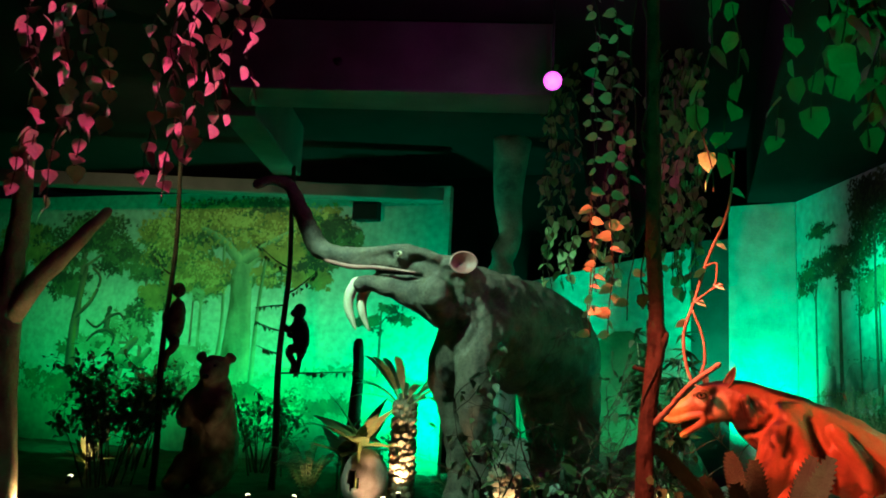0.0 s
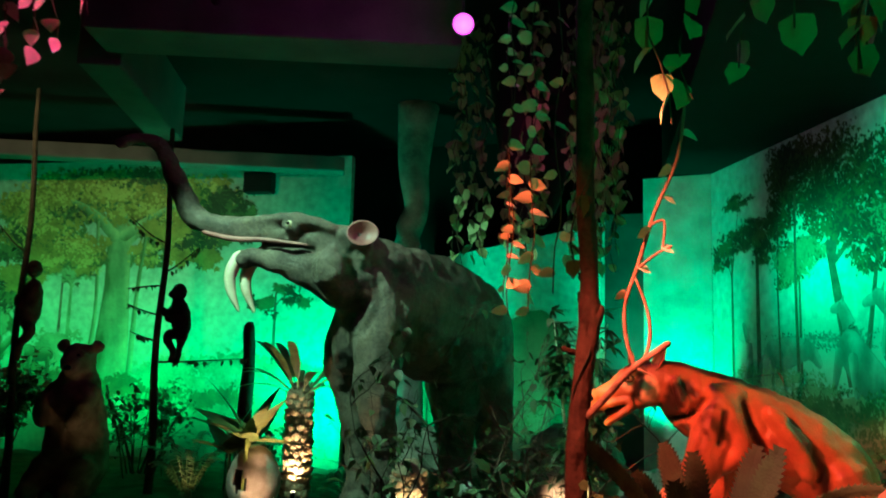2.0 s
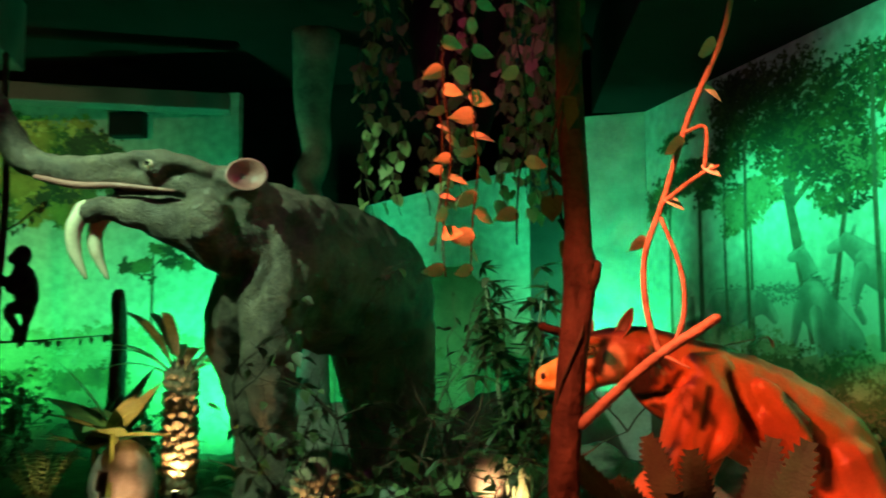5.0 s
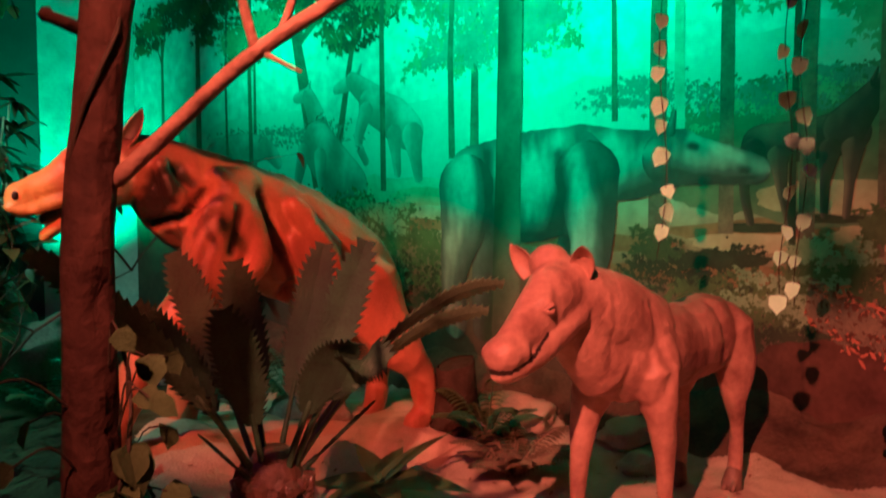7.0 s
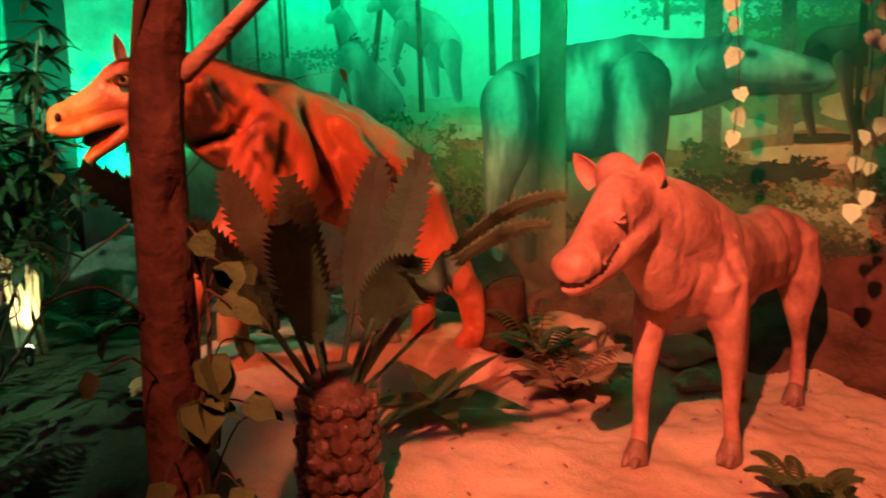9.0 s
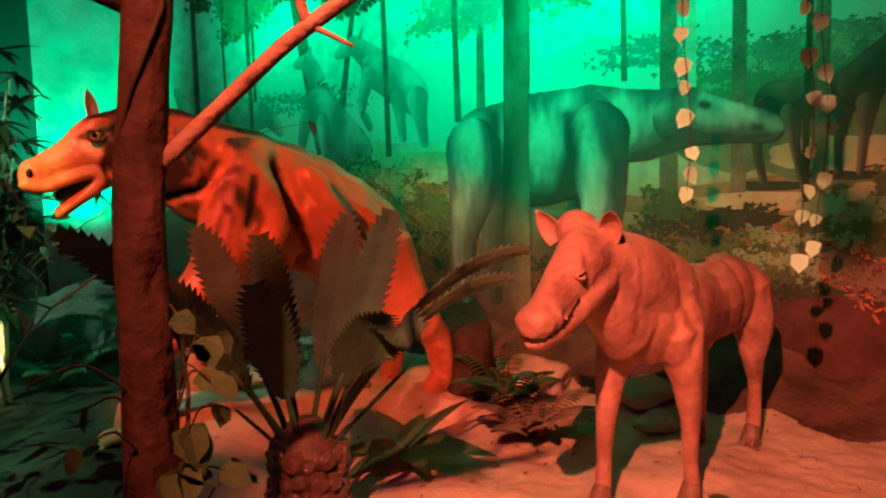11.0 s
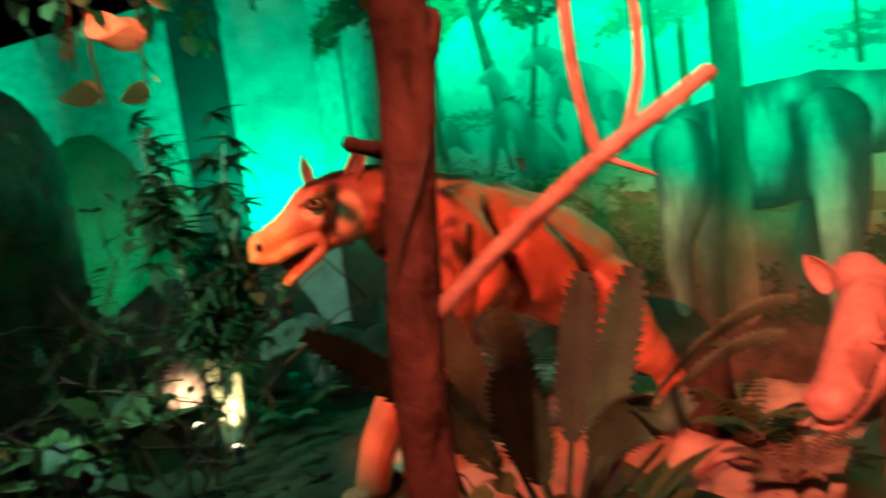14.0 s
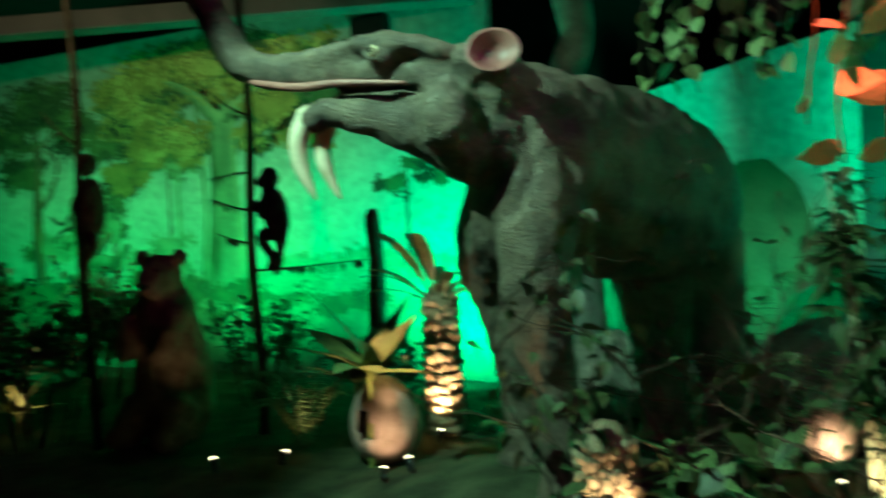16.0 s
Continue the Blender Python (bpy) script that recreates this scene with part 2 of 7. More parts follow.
P_GOLD = paint("painted_golden_foliage", (0.12, 0.095, 0.02), (0.32, 0.25, 0.06), 4, 0.8, 0.05, 30)
P_HILL = paint("painted_hill", (0.3, 0.4, 0.33), (0.46, 0.56, 0.48), 1.5, 0.8, 0.05, 20)


P_BEAST_LIGHT = paint("painted_beast_lit_flank", (0.34, 0.33, 0.26), (0.54, 0.51, 0.41), 3, 0.8, 0.05, 25)
P_BEAST_DARK = paint("painted_dark_beast", (0.028, 0.026, 0.02), (0.075, 0.065, 0.05), 4, 0.8, 0.05, 25)
P_HAZE = paint("painted_hazy_beast", (0.12, 0.18, 0.14), (0.24, 0.32, 0.26), 4, 0.8, 0.05, 25)
P_EARTH = paint("painted_earth", (0.14, 0.09, 0.045), (0.3, 0.2, 0.1), 3, 0.85, 0.05, 25)

# ---------------------------------------------------------------- mesh helpers


def link(name, bm, mats, parent=None, label="", smooth=True):
    """One mesh object from a bmesh; a part when it has a parent."""
    me = bpy.data.meshes.new(name)
    bm.to_mesh(me)
    bm.free()
    for m in mats if isinstance(mats, (list, tuple)) else [mats]:
        me.materials.append(m)
    me.polygons.foreach_set("use_smooth", [smooth] * len(me.polygons))
    ob = new(name, me)
    ob.parent = parent
    if label:
        ob["label"] = label
    return ob


def share(name, me, parent, m):
    ob = new(name, me)
    ob.parent = parent
    ob.matrix_local = m
    return ob


def holder(name, place, label, category, group="", kind=""):
    ob = new(name)
    ob.empty_display_size = 0.1
    ob.location = place
    return tagged(ob, label, category, group, kind)


def tube(bm, pts, radii, seg=10, flat=1.0, mat=0, caps=True):
    """A closed swept tube with rounded ends; flat squeezes it sideways."""
    pts = [Vector(p) for p in pts]
    rings = []
    side0 = None
    n = len(pts)
    rows = [(pts[i], radii[i], (pts[min(i + 1, n - 1)] - pts[max(i - 1, 0)]).normalized()) for i in range(n)]
    if caps:
        p, r, d = rows[0]
        q, s, e = rows[-1]
        rows = [(p - d * r * 0.75, r * 0.55, d)] + rows + [(q + e * s * 0.75, s * 0.55, e)]
    for p, r, d in rows:
        side = d.cross(Vector((0, 0, 1)))
        if side.length < 0.15:
            side = side0 if side0 is not None else Vector((1, 0, 0))
        if side0 is not None and side.dot(side0) < 0:
            side = -side
        side = (side - d * side.dot(d)).normalized()
        side0 = side
        up = side.cross(d).normalized()
        rings.append([bm.verts.new(p + side * math.cos(a) * r * flat + up * math.sin(a) * r) for a in (2 * math.pi * k / seg for k in range(seg))])
    for a, b in zip(rings, rings[1:]):
        for k in range(seg):
            f = bm.faces.new((a[k], a[(k + 1) % seg], b[(k + 1) % seg], b[k]))
            f.material_index = mat
    for ring, flip in ((rings[0], False), (rings[-1], True)):
        f = bm.faces.new(ring if flip else ring[::-1])
        f.material_index = mat
    bmesh.ops.recalc_face_normals(bm, faces=bm.faces[:])


def smooth_line(pts, radii, steps=4):
    """More points along a bent line, by Catmull-Rom."""
    pts = [Vector(p) for p in pts]
    out, rad = [], []
    for i in range(len(pts) - 1):
        a, b, c, d = pts[max(i - 1, 0)], pts[i], pts[i + 1], pts[min(i + 2, len(pts) - 1)]
        for k in range(steps):
            t = k / steps
            out.append(0.5 * ((2 * b) + (c - a) * t + (2 * a - 5 * b + 4 * c - d) * t * t + (3 * b - a - 3 * c + d) * t ** 3))
            rad.append(radii[i] * (1 - t) + radii[i + 1] * t)
    return out + [pts[-1]], rad + [radii[-1]]


def ball(bm, place, r, mat=0, u=12, v=8, turn=None):
    m = Matrix.Translation(place) @ (turn or Matrix()) @ Matrix.Diagonal((*(r if isinstance(r, (tuple, list)) else (r, r, r)), 1))
    geo = bmesh.ops.create_uvsphere(bm, u_segments=u, v_segments=v, radius=1.0, matrix=m)
    for vert in geo["verts"]:
        for f in vert.link_faces:
            f.material_index = mat


def box(bm, lo, hi, mat=0):
    lo, hi = Vector(lo), Vector(hi)
    geo = bmesh.ops.create_cube(bm, size=1.0, matrix=Matrix.Translation((lo + hi) / 2) @ Matrix.Diagonal((*(hi - lo), 1)))
    for vert in geo["verts"]:
        for f in vert.link_faces:
            f.material_index = mat


def gap(x, z, a, b):
    """How far (x, z) lies from the line a-b, seen from the side."""
    p, d = Vector((x - a[0], z - a[1])), Vector((b[0] - a[0], b[1] - a[1]))
    t = max(0.0, min(1.0, p.dot(d) / d.length_squared))
    return (p - d * t).length


def ear(bm, base, tip, width, face, outer, inner):
    """A cupped, pointed ear that opens towards face."""
    base, tip, face = Vector(base), Vector(tip), Vector(face)
    d = (tip - base).normalized()
    side = d.cross(face).normalized()
    f = side.cross(d)
    rings = []
    for k in range(9):
        t = k / 8
        w = width * 0.5 * max(0.04, math.sin(math.pi * (0.22 + 0.78 * t)) ** 0.75)
        c = base.lerp(tip, t) + f * 0.12 * width * math.sin(math.pi * t)
        ring = [bm.verts.new(c + side * w * math.cos(a) + f * w * 0.75 * math.sin(a)) for a in (math.pi * i / 6 for i in range(7))]
        ring += [bm.verts.new(c + side * w * 0.8 * math.cos(a) + f * w * 0.45 * math.sin(a)) for a in (math.pi * (6 - i) / 6 for i in range(7))]
        rings.append(ring)
    for a, b in zip(rings, rings[1:]):
        for i in range(14):
            bm.faces.new((a[i], a[(i + 1) % 14], b[(i + 1) % 14], b[i])).material_index = outer if i < 7 or i == 13 else inner
    bm.faces.new(rings[-1]).material_index = outer


def sculpt(name, limbs, balls, voxel, rounds, mats, extra=None, wrinkle=0.0, freq=9.0, tint=None, grooves=(), near=0.0, pigment=None):
    """A statue in one mesh: limbs and lumps fused by a voxel remesh, softened and wrinkled; extra adds eyes and teeth."""
    bm = bmesh.new()
    for pts, radii, flat in limbs:
        p, r = smooth_line(pts, radii, 4)
        tube(bm, p, r, 14, flat)
    for place, r in balls:
        ball(bm, place, r)
    me = bpy.data.meshes.new(name)
    bm.to_mesh(me)
    bm.free()
    ob = new(name, me)
    mod = ob.modifiers.new("fuse", "REMESH")
    mod.mode, mod.voxel_size = "VOXEL", voxel
    fused = bpy.data.meshes.new_from_object(ob.evaluated_get(bpy.context.evaluated_depsgraph_get()))
    ob.modifiers.clear()
    bm = bmesh.new()
    bm.from_mesh(fused)
    for _ in range(rounds):
        bmesh.ops.smooth_vert(bm, verts=bm.verts[:], factor=0.5, use_axis_x=True, use_axis_y=True, use_axis_z=True)
    if wrinkle:
        bm.normal_update()
        for v in bm.verts:
            q = v.co * freq
            v.co += v.normal * wrinkle * (noise.noise(q) + 0.6 * abs(noise.noise(Vector((q.x * 2.2, q.y * 2.2, q.z * 0.7)))))
    if grooves:
        bm.normal_update()
        for v in bm.verts:
            if v.co.y < near:
                for line, wide, deep in grooves:
                    d = min(gap(v.co.x, v.co.z, a, b) for a, b in zip(line, line[1:]))
                    v.co -= v.normal * deep * math.exp(-(d / wide) ** 2)
    for f in bm.faces:
        f.material_index = tint(f.calc_center_median(), f.normal) if tint else 0
    if pigment:
        bm.normal_update()
        col = bm.verts.layers.float_color.new("pigment")
        for v in bm.verts:
            v[col] = (*pigment(v.co, v.normal), 1)
    if extra:
        extra(bm)
    out = bpy.data.meshes.new(name)
    bm.to_mesh(out)
    bm.free()
    for m in mats:
        out.materials.append(m)
    out.polygons.foreach_set("use_smooth", [True] * len(out.polygons))
    ob.data = out
    return ob


def leaf_mesh(name, length, width, mat, fold=0.25, lobes=0.0, steps=6):
    """A pointed, slightly folded leaf with a short stalk, lying along +y from its stalk."""
    bm = bmesh.new()
    mid, left, right = [], [], []
    for k in range(steps + 1):
        t = k / steps
        w = width * 0.5 * (math.sin(math.pi * min(1, t * 1.0) ** 0.62)) * (1 + lobes * math.cos(t * 9.0))
        y, sag = length * t, -0.18 * length * t * t
        mid.append(bm.verts.new((0, y, sag)))
        left.append(bm.verts.new((-max(w, 0.001), y - 0.12 * width * (1 - t), sag + fold * w)))
        right.append(bm.verts.new((max(w, 0.001), y - 0.12 * width * (1 - t), sag + fold * w)))
    for k in range(steps):
        bm.faces.new((mid[k], left[k], left[k + 1], mid[k + 1]))
        bm.faces.new((mid[k + 1], right[k + 1], right[k], mid[k]))
    me = bpy.data.meshes.new(name)
    bm.to_mesh(me)
    bm.free()
    me.materials.append(mat)
    me.polygons.foreach_set("use_smooth", [True] * len(me.polygons))
    return me


def hang(tilt, spin, lean=0.0):
    """The turn of a leaf that droops by tilt from the level and faces spin degrees round."""
    return Matrix.Rotation(radians(spin), 4, "Z") @ Matrix.Rotation(radians(lean), 4, "Y") @ Matrix.Rotation(radians(-tilt), 4, "X")


def vine(name, top, length, step, leaf, rng, label, stem_mat=None, size=(0.8, 1.2), sway=0.04, group="hanging vines", drift=(0, 0), droop=(35, 80), roll=(-25, 25), turn=70, thick=0.004, aim=0):
    """A hanging string with alternating leaves, each leaf a piece of its own."""
    ob = holder(name, top, label, "vine", group)
    n = max(3, int(length / 0.12))
    line = [(sway * math.sin(i * 0.9 + rng.random()) * 0.5 + drift[0] * i / n, sway * math.cos(i * 0.7) * 0.5 + drift[1] * i / n, -length * i / n) for i in range(n + 1)]
    bm = bmesh.new()
    tube(bm, line, [thick] * len(line), 5)
    link("stem", bm, stem_mat or DARKBARK, ob)
    k, z, side = 0, 0.05, 1
    while z < length:
        i = min(n, int(z / length * n))
        p = Vector(line[i])
        m = Matrix.Translation((p.x, p.y, -z)) @ hang(rng.uniform(*droop), 90 * side + aim + rng.uniform(-turn, turn), rng.uniform(*roll)) @ Matrix.Scale(rng.uniform(*size), 4)
        share("leaf", leaf, ob, m)
        z += step * rng.uniform(0.6, 1.4)
        side, k = -side, k + 1
    return ob


def height(x, y):
    """The ground: sand with low mounds under the big statues."""
    def mound(cx, cy, r, h):
        d = math.hypot(x - cx, y - cy) / r
        return h * (math.cos(math.pi * d) + 1) / 2 if d < 1 else 0.0
    z = mound(0.9, 5.0, 1.5, 0.24) + mound(-1.6, 5.9, 1.9, 0.36) + mound(2.5, 4.9, 1.1, 0.13) + mound(-0.9, 7.6, 1.4, 0.15)
    wall = 5.055 - x * math.cos(radians(19.86)) - y * math.sin(radians(19.86))
    if x > 2.0 and -0.1 < wall < 0.7:
        z += 0.26 * (1 - max(wall, 0) / 0.7) ** 2 * (1 + 0.5 * noise.noise((x * 3, y * 3, 5)))
    return z + 0.011 * noise.noise((x * 9, y * 9, 4.4)) + 0.006 * noise.noise((x * 21, y * 21, 2.2)) + 0.035 * noise.noise((x * 1.7, y * 1.7, 3.1)) + 0.028 * noise.noise((x * 4, y * 4, 7.7)) + 0.008 * noise.noise((x * 11, y * 11, 1.7))

# ---------------------------------------------------------------- the hall
TH = radians(19.86)
NX, NY, DM = math.cos(TH), math.sin(TH), 5.055


def on_mural(s, z, off=0.0):
    return Vector((NX * (DM - off) - NY * s, NY * (DM - off) + NX * s, z))


def on_back(s, z, off=0.0):
    return Vector((s, 9.7 - off, z))


def slab(name, a, b, z0, z1, thick, mat, label, end=None):
    """An upright wall from a to b, thick behind (to the left of a->b when thick is positive)."""
    a, b = Vector((*a, 0)), Vector((*b, 0))
    d = (b - a).normalized()
    out = Vector((-d.y, d.x, 0)) * thick
    bm = bmesh.new()
    lo = [bm.verts.new(p + Vector((0, 0, z0))) for p in (a, b, b + out, a + out)]
    hi = [bm.verts.new(p + Vector((0, 0, h))) for p, h in ((a, z1), (b, end or z1), (b + out, end or z1), (a + out, z1))]
    bm.faces.new(lo[::-1])
    bm.faces.new(hi)
    for k in range(4):
        bm.faces.new((lo[k], lo[(k + 1) % 4], hi[(k + 1) % 4], hi[k]))
    bmesh.ops.recalc_face_normals(bm, faces=bm.faces[:])
    ob = link(name, bm, mat, smooth=False)
    return tagged(ob, label, "wall", kind="structure")


c0, c1 = on_mural(8.74, 0), on_mural(-1.6, 0)
wall_east = slab("wall_east", (c0.x, c0.y), (c1.x, c1.y), -0.3, 4.24, 0.15, MURAL, "long wall painted with a prehistoric landscape mural")
wall_north = slab("wall_north", (-13.2, 9.7), (-3.3, 9.7), -0.3, 4.6, 0.15, BACKMURAL, "back wall painted with a forest mural")
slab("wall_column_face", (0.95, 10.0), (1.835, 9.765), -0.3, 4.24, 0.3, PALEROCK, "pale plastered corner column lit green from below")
# Side of the same column, in a darker paint than its front.
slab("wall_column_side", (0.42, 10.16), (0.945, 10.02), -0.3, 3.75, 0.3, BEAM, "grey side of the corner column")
wall_low = slab("wall_low", (-2.6, 10.9), (0.42, 10.17), -0.3, 3.1, 0.15, MURAL, "low back wall with painted scenery", 3.65)
slab("wall_void", (-4.2, 11.6), (2.0, 11.2), -0.3, 5.3, 0.15, BLACK, "black back wall")
slab("wall_west", (-13.2, -4.6), (-13.2, 9.9), -0.3, 5.3, 0.15, BLACK, "black side wall")
slab("wall_south", (6.9, -4.6), (-13.4, -4.6), -0.3, 5.3, 0.15, BLACK, "black wall behind the visitors")
slab("wall_far_east", (6.9, 3.0), (6.9, -4.6), -0.3, 5.3, 0.15, BLACK, "black side wall")
slab("wall_return", (5.3, 1.6), (6.9, 1.4), -0.3, 5.3, 0.15, BLACK, "black end wall")

# ground
def ground_sheet():
    xs = np.concatenate([np.linspace(-13.3, 0.3, 160), np.linspace(0.32, 4.6, 260), np.linspace(4.65, 7.0, 30)])
    ys = np.concatenate([np.linspace(-4.7, 2.0, 60), np.linspace(2.02, 5.5, 210), np.linspace(5.55, 11.4, 100)])
    bm = bmesh.new()
    grid = [[bm.verts.new((x, y, height(x, y))) for x in xs] for y in ys]
    for j in range(len(ys) - 1):
        for i in range(len(xs) - 1):
            f = bm.faces.new((grid[j][i], grid[j][i + 1], grid[j + 1][i + 1], grid[j + 1][i]))
            x, y = xs[i], ys[j]
            edge = 0.72 + 0.25 * noise.noise((x * 1.3, y * 1.3, 0)) + max(0, y - 4.4) * 0.5
            wall = DM - x * NX - y * NY + 0.16 * noise.noise((x * 3.1, y * 3.1, 9))
            f.material_index = 2 if wall < 0.5 and x > 2.0 else 0 if x > edge and y > 1.9 + 0.5 * noise.noise((x * 1.1, 3, 0)) + 0.12 * noise.noise((x * 6, y * 6, 1)) else 1
    return tagged(link("ground", bm, [SAND, SOIL, BANK]), "uneven pale sand turning to dark mossy soil", "ground", kind="structure")


ground_sheet()
bm = bmesh.new()
box(bm, (-13.4, -4.8, 5.2), (7.1, 11.8, 5.35))
tagged(link("ceiling", bm, BLACK, smooth=False), "black painted ceiling lost in the dark", "ceiling", kind="structure")
bm = bmesh.new()
box(bm, (1.2, -4.6, 4.245), (6.8, 9.8, 5.15))
tagged(link("ceiling_soffit", bm, BLACK, smooth=False), "black lowered ceiling above the painted wall", "ceiling", kind="structure")


def beam(a, b, width, z0, z1, label):
    """A ceiling beam from a to b, in plan."""
    a, b = Vector((*a, 0)), Vector((*b, 0))
    d = (b - a).normalized()
    turn = Matrix.Rotation(math.atan2(d.y, d.x), 4, "Z")
    bm = bmesh.new()
    box(bm, (0, -width / 2, z0), ((b - a).length, width / 2, z1))
    bmesh.ops.bevel(bm, geom=bm.edges[:], offset=0.012, segments=1, affect="EDGES")
    bmesh.ops.transform(bm, matrix=Matrix.Translation(a) @ turn, verts=bm.verts[:])
    return tagged(link("ceiling_beam", bm, BEAM, smooth=False), label, "beam", "ceiling beams", "structure")


beam((-12.0, 6.8), (-3.35, 9.5), 0.3, 4.28, 4.5, "grey painted beam over the back mural")
beam((-4.1, 4.75), (-0.9, 5.6), 0.6, 4.42, 5.18, "grey painted cross beam of the ceiling")
beam((-4.45, 5.3), (-5.35, 8.0), 0.42, 4.42, 5.18, "grey painted lengthwise beam of the ceiling")

# ---------------------------------------------------------------- mural paintings


class Flat:
    """Painted shapes on a wall, in metres along the wall and up."""

    def __init__(self, place, seed, base=0.004):
        self.bm, self.place, self.base, self.rng = bmesh.new(), place, base * 0.3, random.Random(seed)

    def poly(self, pts):
        off = self.base + self.rng.uniform(0, 0.0006)
        self.bm.faces.new([self.bm.verts.new(self.place(s, z, off)) for s, z in pts])

    def blob(self, s, z, rs, rz, turn=0.0, n=14, rag=0.0):
        c, d = math.cos(radians(turn)), math.sin(radians(turn))
        pts = []
        for k in range(n):
            a = 2 * math.pi * k / n
            w = 1 + rag * self.rng.uniform(-1, 1)
            u, v = rs * w * math.cos(a), rz * w * math.sin(a)
            pts.append((s + u * c - v * d, z + u * d + v * c))
        self.poly(pts)

    def limb(self, pts, widths):
        for (a, b), (p, q) in zip(zip(pts, pts[1:]), zip(widths, widths[1:])):
            d = Vector((b[0] - a[0], b[1] - a[1])).normalized()
            x, y = -d.y, d.x
            self.poly([(a[0] + x * p, a[1] + y * p), (b[0] + x * q, b[1] + y * q), (b[0] - x * q, b[1] - y * q), (a[0] - x * p, a[1] - y * p)])
            self.blob(b[0], b[1], q, q, n=8)

    def foliage(self, s, z, rs, rz, count, size):
        """Many small leaf strokes in uneven clumps."""
        clumps = [(s + rs * self.rng.uniform(-0.8, 0.8), z + rz * self.rng.uniform(-0.8, 0.8)) for _ in range(max(3, count // 22))]
        for _ in range(count):
            cs, cz = self.rng.choice(clumps)
            ls, lz, grow, way = self.rng.gauss(cs, rs * 0.2), self.rng.gauss(cz, rz * 0.18), size * self.rng.uniform(0.8, 1.9), self.rng.gauss(-90, 60)
            for fan in (-50, 0, 50):
                a = radians(way + fan)
                u, v, long = math.cos(a), math.sin(a), grow * (1.25 if fan == 0 else 0.95)
                self.poly([(ls, lz), (ls + u * long * 0.45 - v * grow * 0.24, lz + v * long * 0.45 + u * grow * 0.24), (ls + u * long, lz + v * long), (ls + u * long * 0.45 + v * grow * 0.24, lz + v * long * 0.45 - u * grow * 0.24)])

    def done(self, name, mat, parent, label=""):
        return link(name, self.bm, mat, parent, label, smooth=False)


def painted_tree(wall, place, seed, s, z0, z1, width, crown, leaf_mat, bark=None, count=260, size=0.05, base=0.006, lean=0.0, forks=True, lit=None, under=None):
    """A painted tree: trunk, two boughs, and a crown given as rows of (s, z, rs, rz)."""
    f = Flat(place, seed, base)
    f.limb([(s, z0), (s + lean * 0.5, (z0 + z1) / 2), (s + lean, z1)], [width, width * 0.8, width * 0.55])
    if forks:
        for cs, cz, rs, rz in crown[:3]:
            f.limb([(s + lean * 0.8, z1 - 0.25 * (z1 - z0) * 0.6), ((s + cs) / 2, (z1 + cz) / 2 - 0.05), (cs, cz)], [width * 0.4, width * 0.28, width * 0.12])
    f.done("painted_trunk", bark or P_TREE, wall)
    area = sum(rs * rz for _, _, rs, rz in crown)
    layers = ((under or P_LEAF, 0.0, 0.5, 1.1), (leaf_mat, 0.003, 0.5, 0.85), (lit or leaf_mat, 0.006, 0.28, 0.6)) if leaf_mat is not P_LEAF else ((P_LEAF, 0.0, 0.75, 1.0), (P_DEEP, 0.004, 0.35, 0.8))
    for n, (mat, up, part_of, grow) in enumerate(layers):
        f = Flat(place, seed * 10 + n, base + 0.004 + up)
        for cs, cz, rs, rz in crown:
            f.foliage(cs, cz, rs, rz, int(count * part_of * rs * rz / area), size * grow)
        f.done("painted_crown", mat, wall)


P_DEEP = paint("painted_deep_shade", (0.012, 0.022, 0.01), (0.04, 0.06, 0.025), 4, 0.8, 0.05, 30)
P_BACKLIT = paint("painted_pale_trunk", (0.26, 0.32, 0.16), (0.42, 0.46, 0.26), 6, 0.8, 0.05, 40)
P_ROAD = paint("painted_pale_ground", (0.3, 0.24, 0.13), (0.5, 0.42, 0.26), 3, 0.85, 0.05, 25)
P_SUN = paint("painted_sunlit_leaf", (0.28, 0.23, 0.05), (0.46, 0.4, 0.13), 4, 0.8, 0.05, 30)
M, Bk = on_mural, on_back
# distant hills on the long wall
f = Flat(M, 1, 0.002)
for s, z, rs, rz in ((6.4, 1.75, 1.3, 0.42), (4.6, 1.85, 0.9, 0.3), (3.0, 1.85, 0.8, 0.36), (1.9, 1.95, 0.8, 0.45), (8.2, 1.7, 0.7, 0.3)):
    f.blob(s, z, rs, rz, 0, 40, 0.06)
f.done("painted_hill", P_HILL, wall_east)
f = Flat(M, 2, 0.003)
for s, z, rs, rz in ((1.9, 1.2, 0.75, 0.10), (3.2, 1.12, 0.6, 0.06), (2.2, 0.95, 0.9, 0.07), (5.2, 1.2, 0.9, 0.06)):
    f.blob(s, z, rs, rz, 0, 20, 0.08)
f.done("painted_earth", P_EARTH, wall_east)
# trees of the long wall, from the corner column on
painted_tree(wall_east, M, 10, 8.05, 1.3, 3.0, 0.035, [(7.95, 3.2, 0.4, 0.16), (8.25, 3.05, 0.28, 0.16), (7.84, 3.72, 0.34, 0.1)], P_LEAF, count=1000, size=0.03)
painted_tree(wall_east, M, 12, 7.45, 1.35, 3.4, 0.05, [(7.5, 3.3, 0.36, 0.16), (7.3, 3.05, 0.24, 0.16)], P_LEAF, count=900, size=0.03)
painted_tree(wall_east, M, 14, 5.75, 1.5, 2.95, 0.09, [(6.3, 3.75, 0.75, 0.42), (6.1, 3.3, 0.45, 0.3), (5.5, 3.2, 0.5, 0.35), (5.1, 3.6, 0.6, 0.35), (6.85, 3.6, 0.35, 0.5), (5.4, 2.75, 0.35, 0.15), (6.7, 4.0, 0.5, 0.2)], P_LEAF, count=6000, size=0.03, lean=0.33)
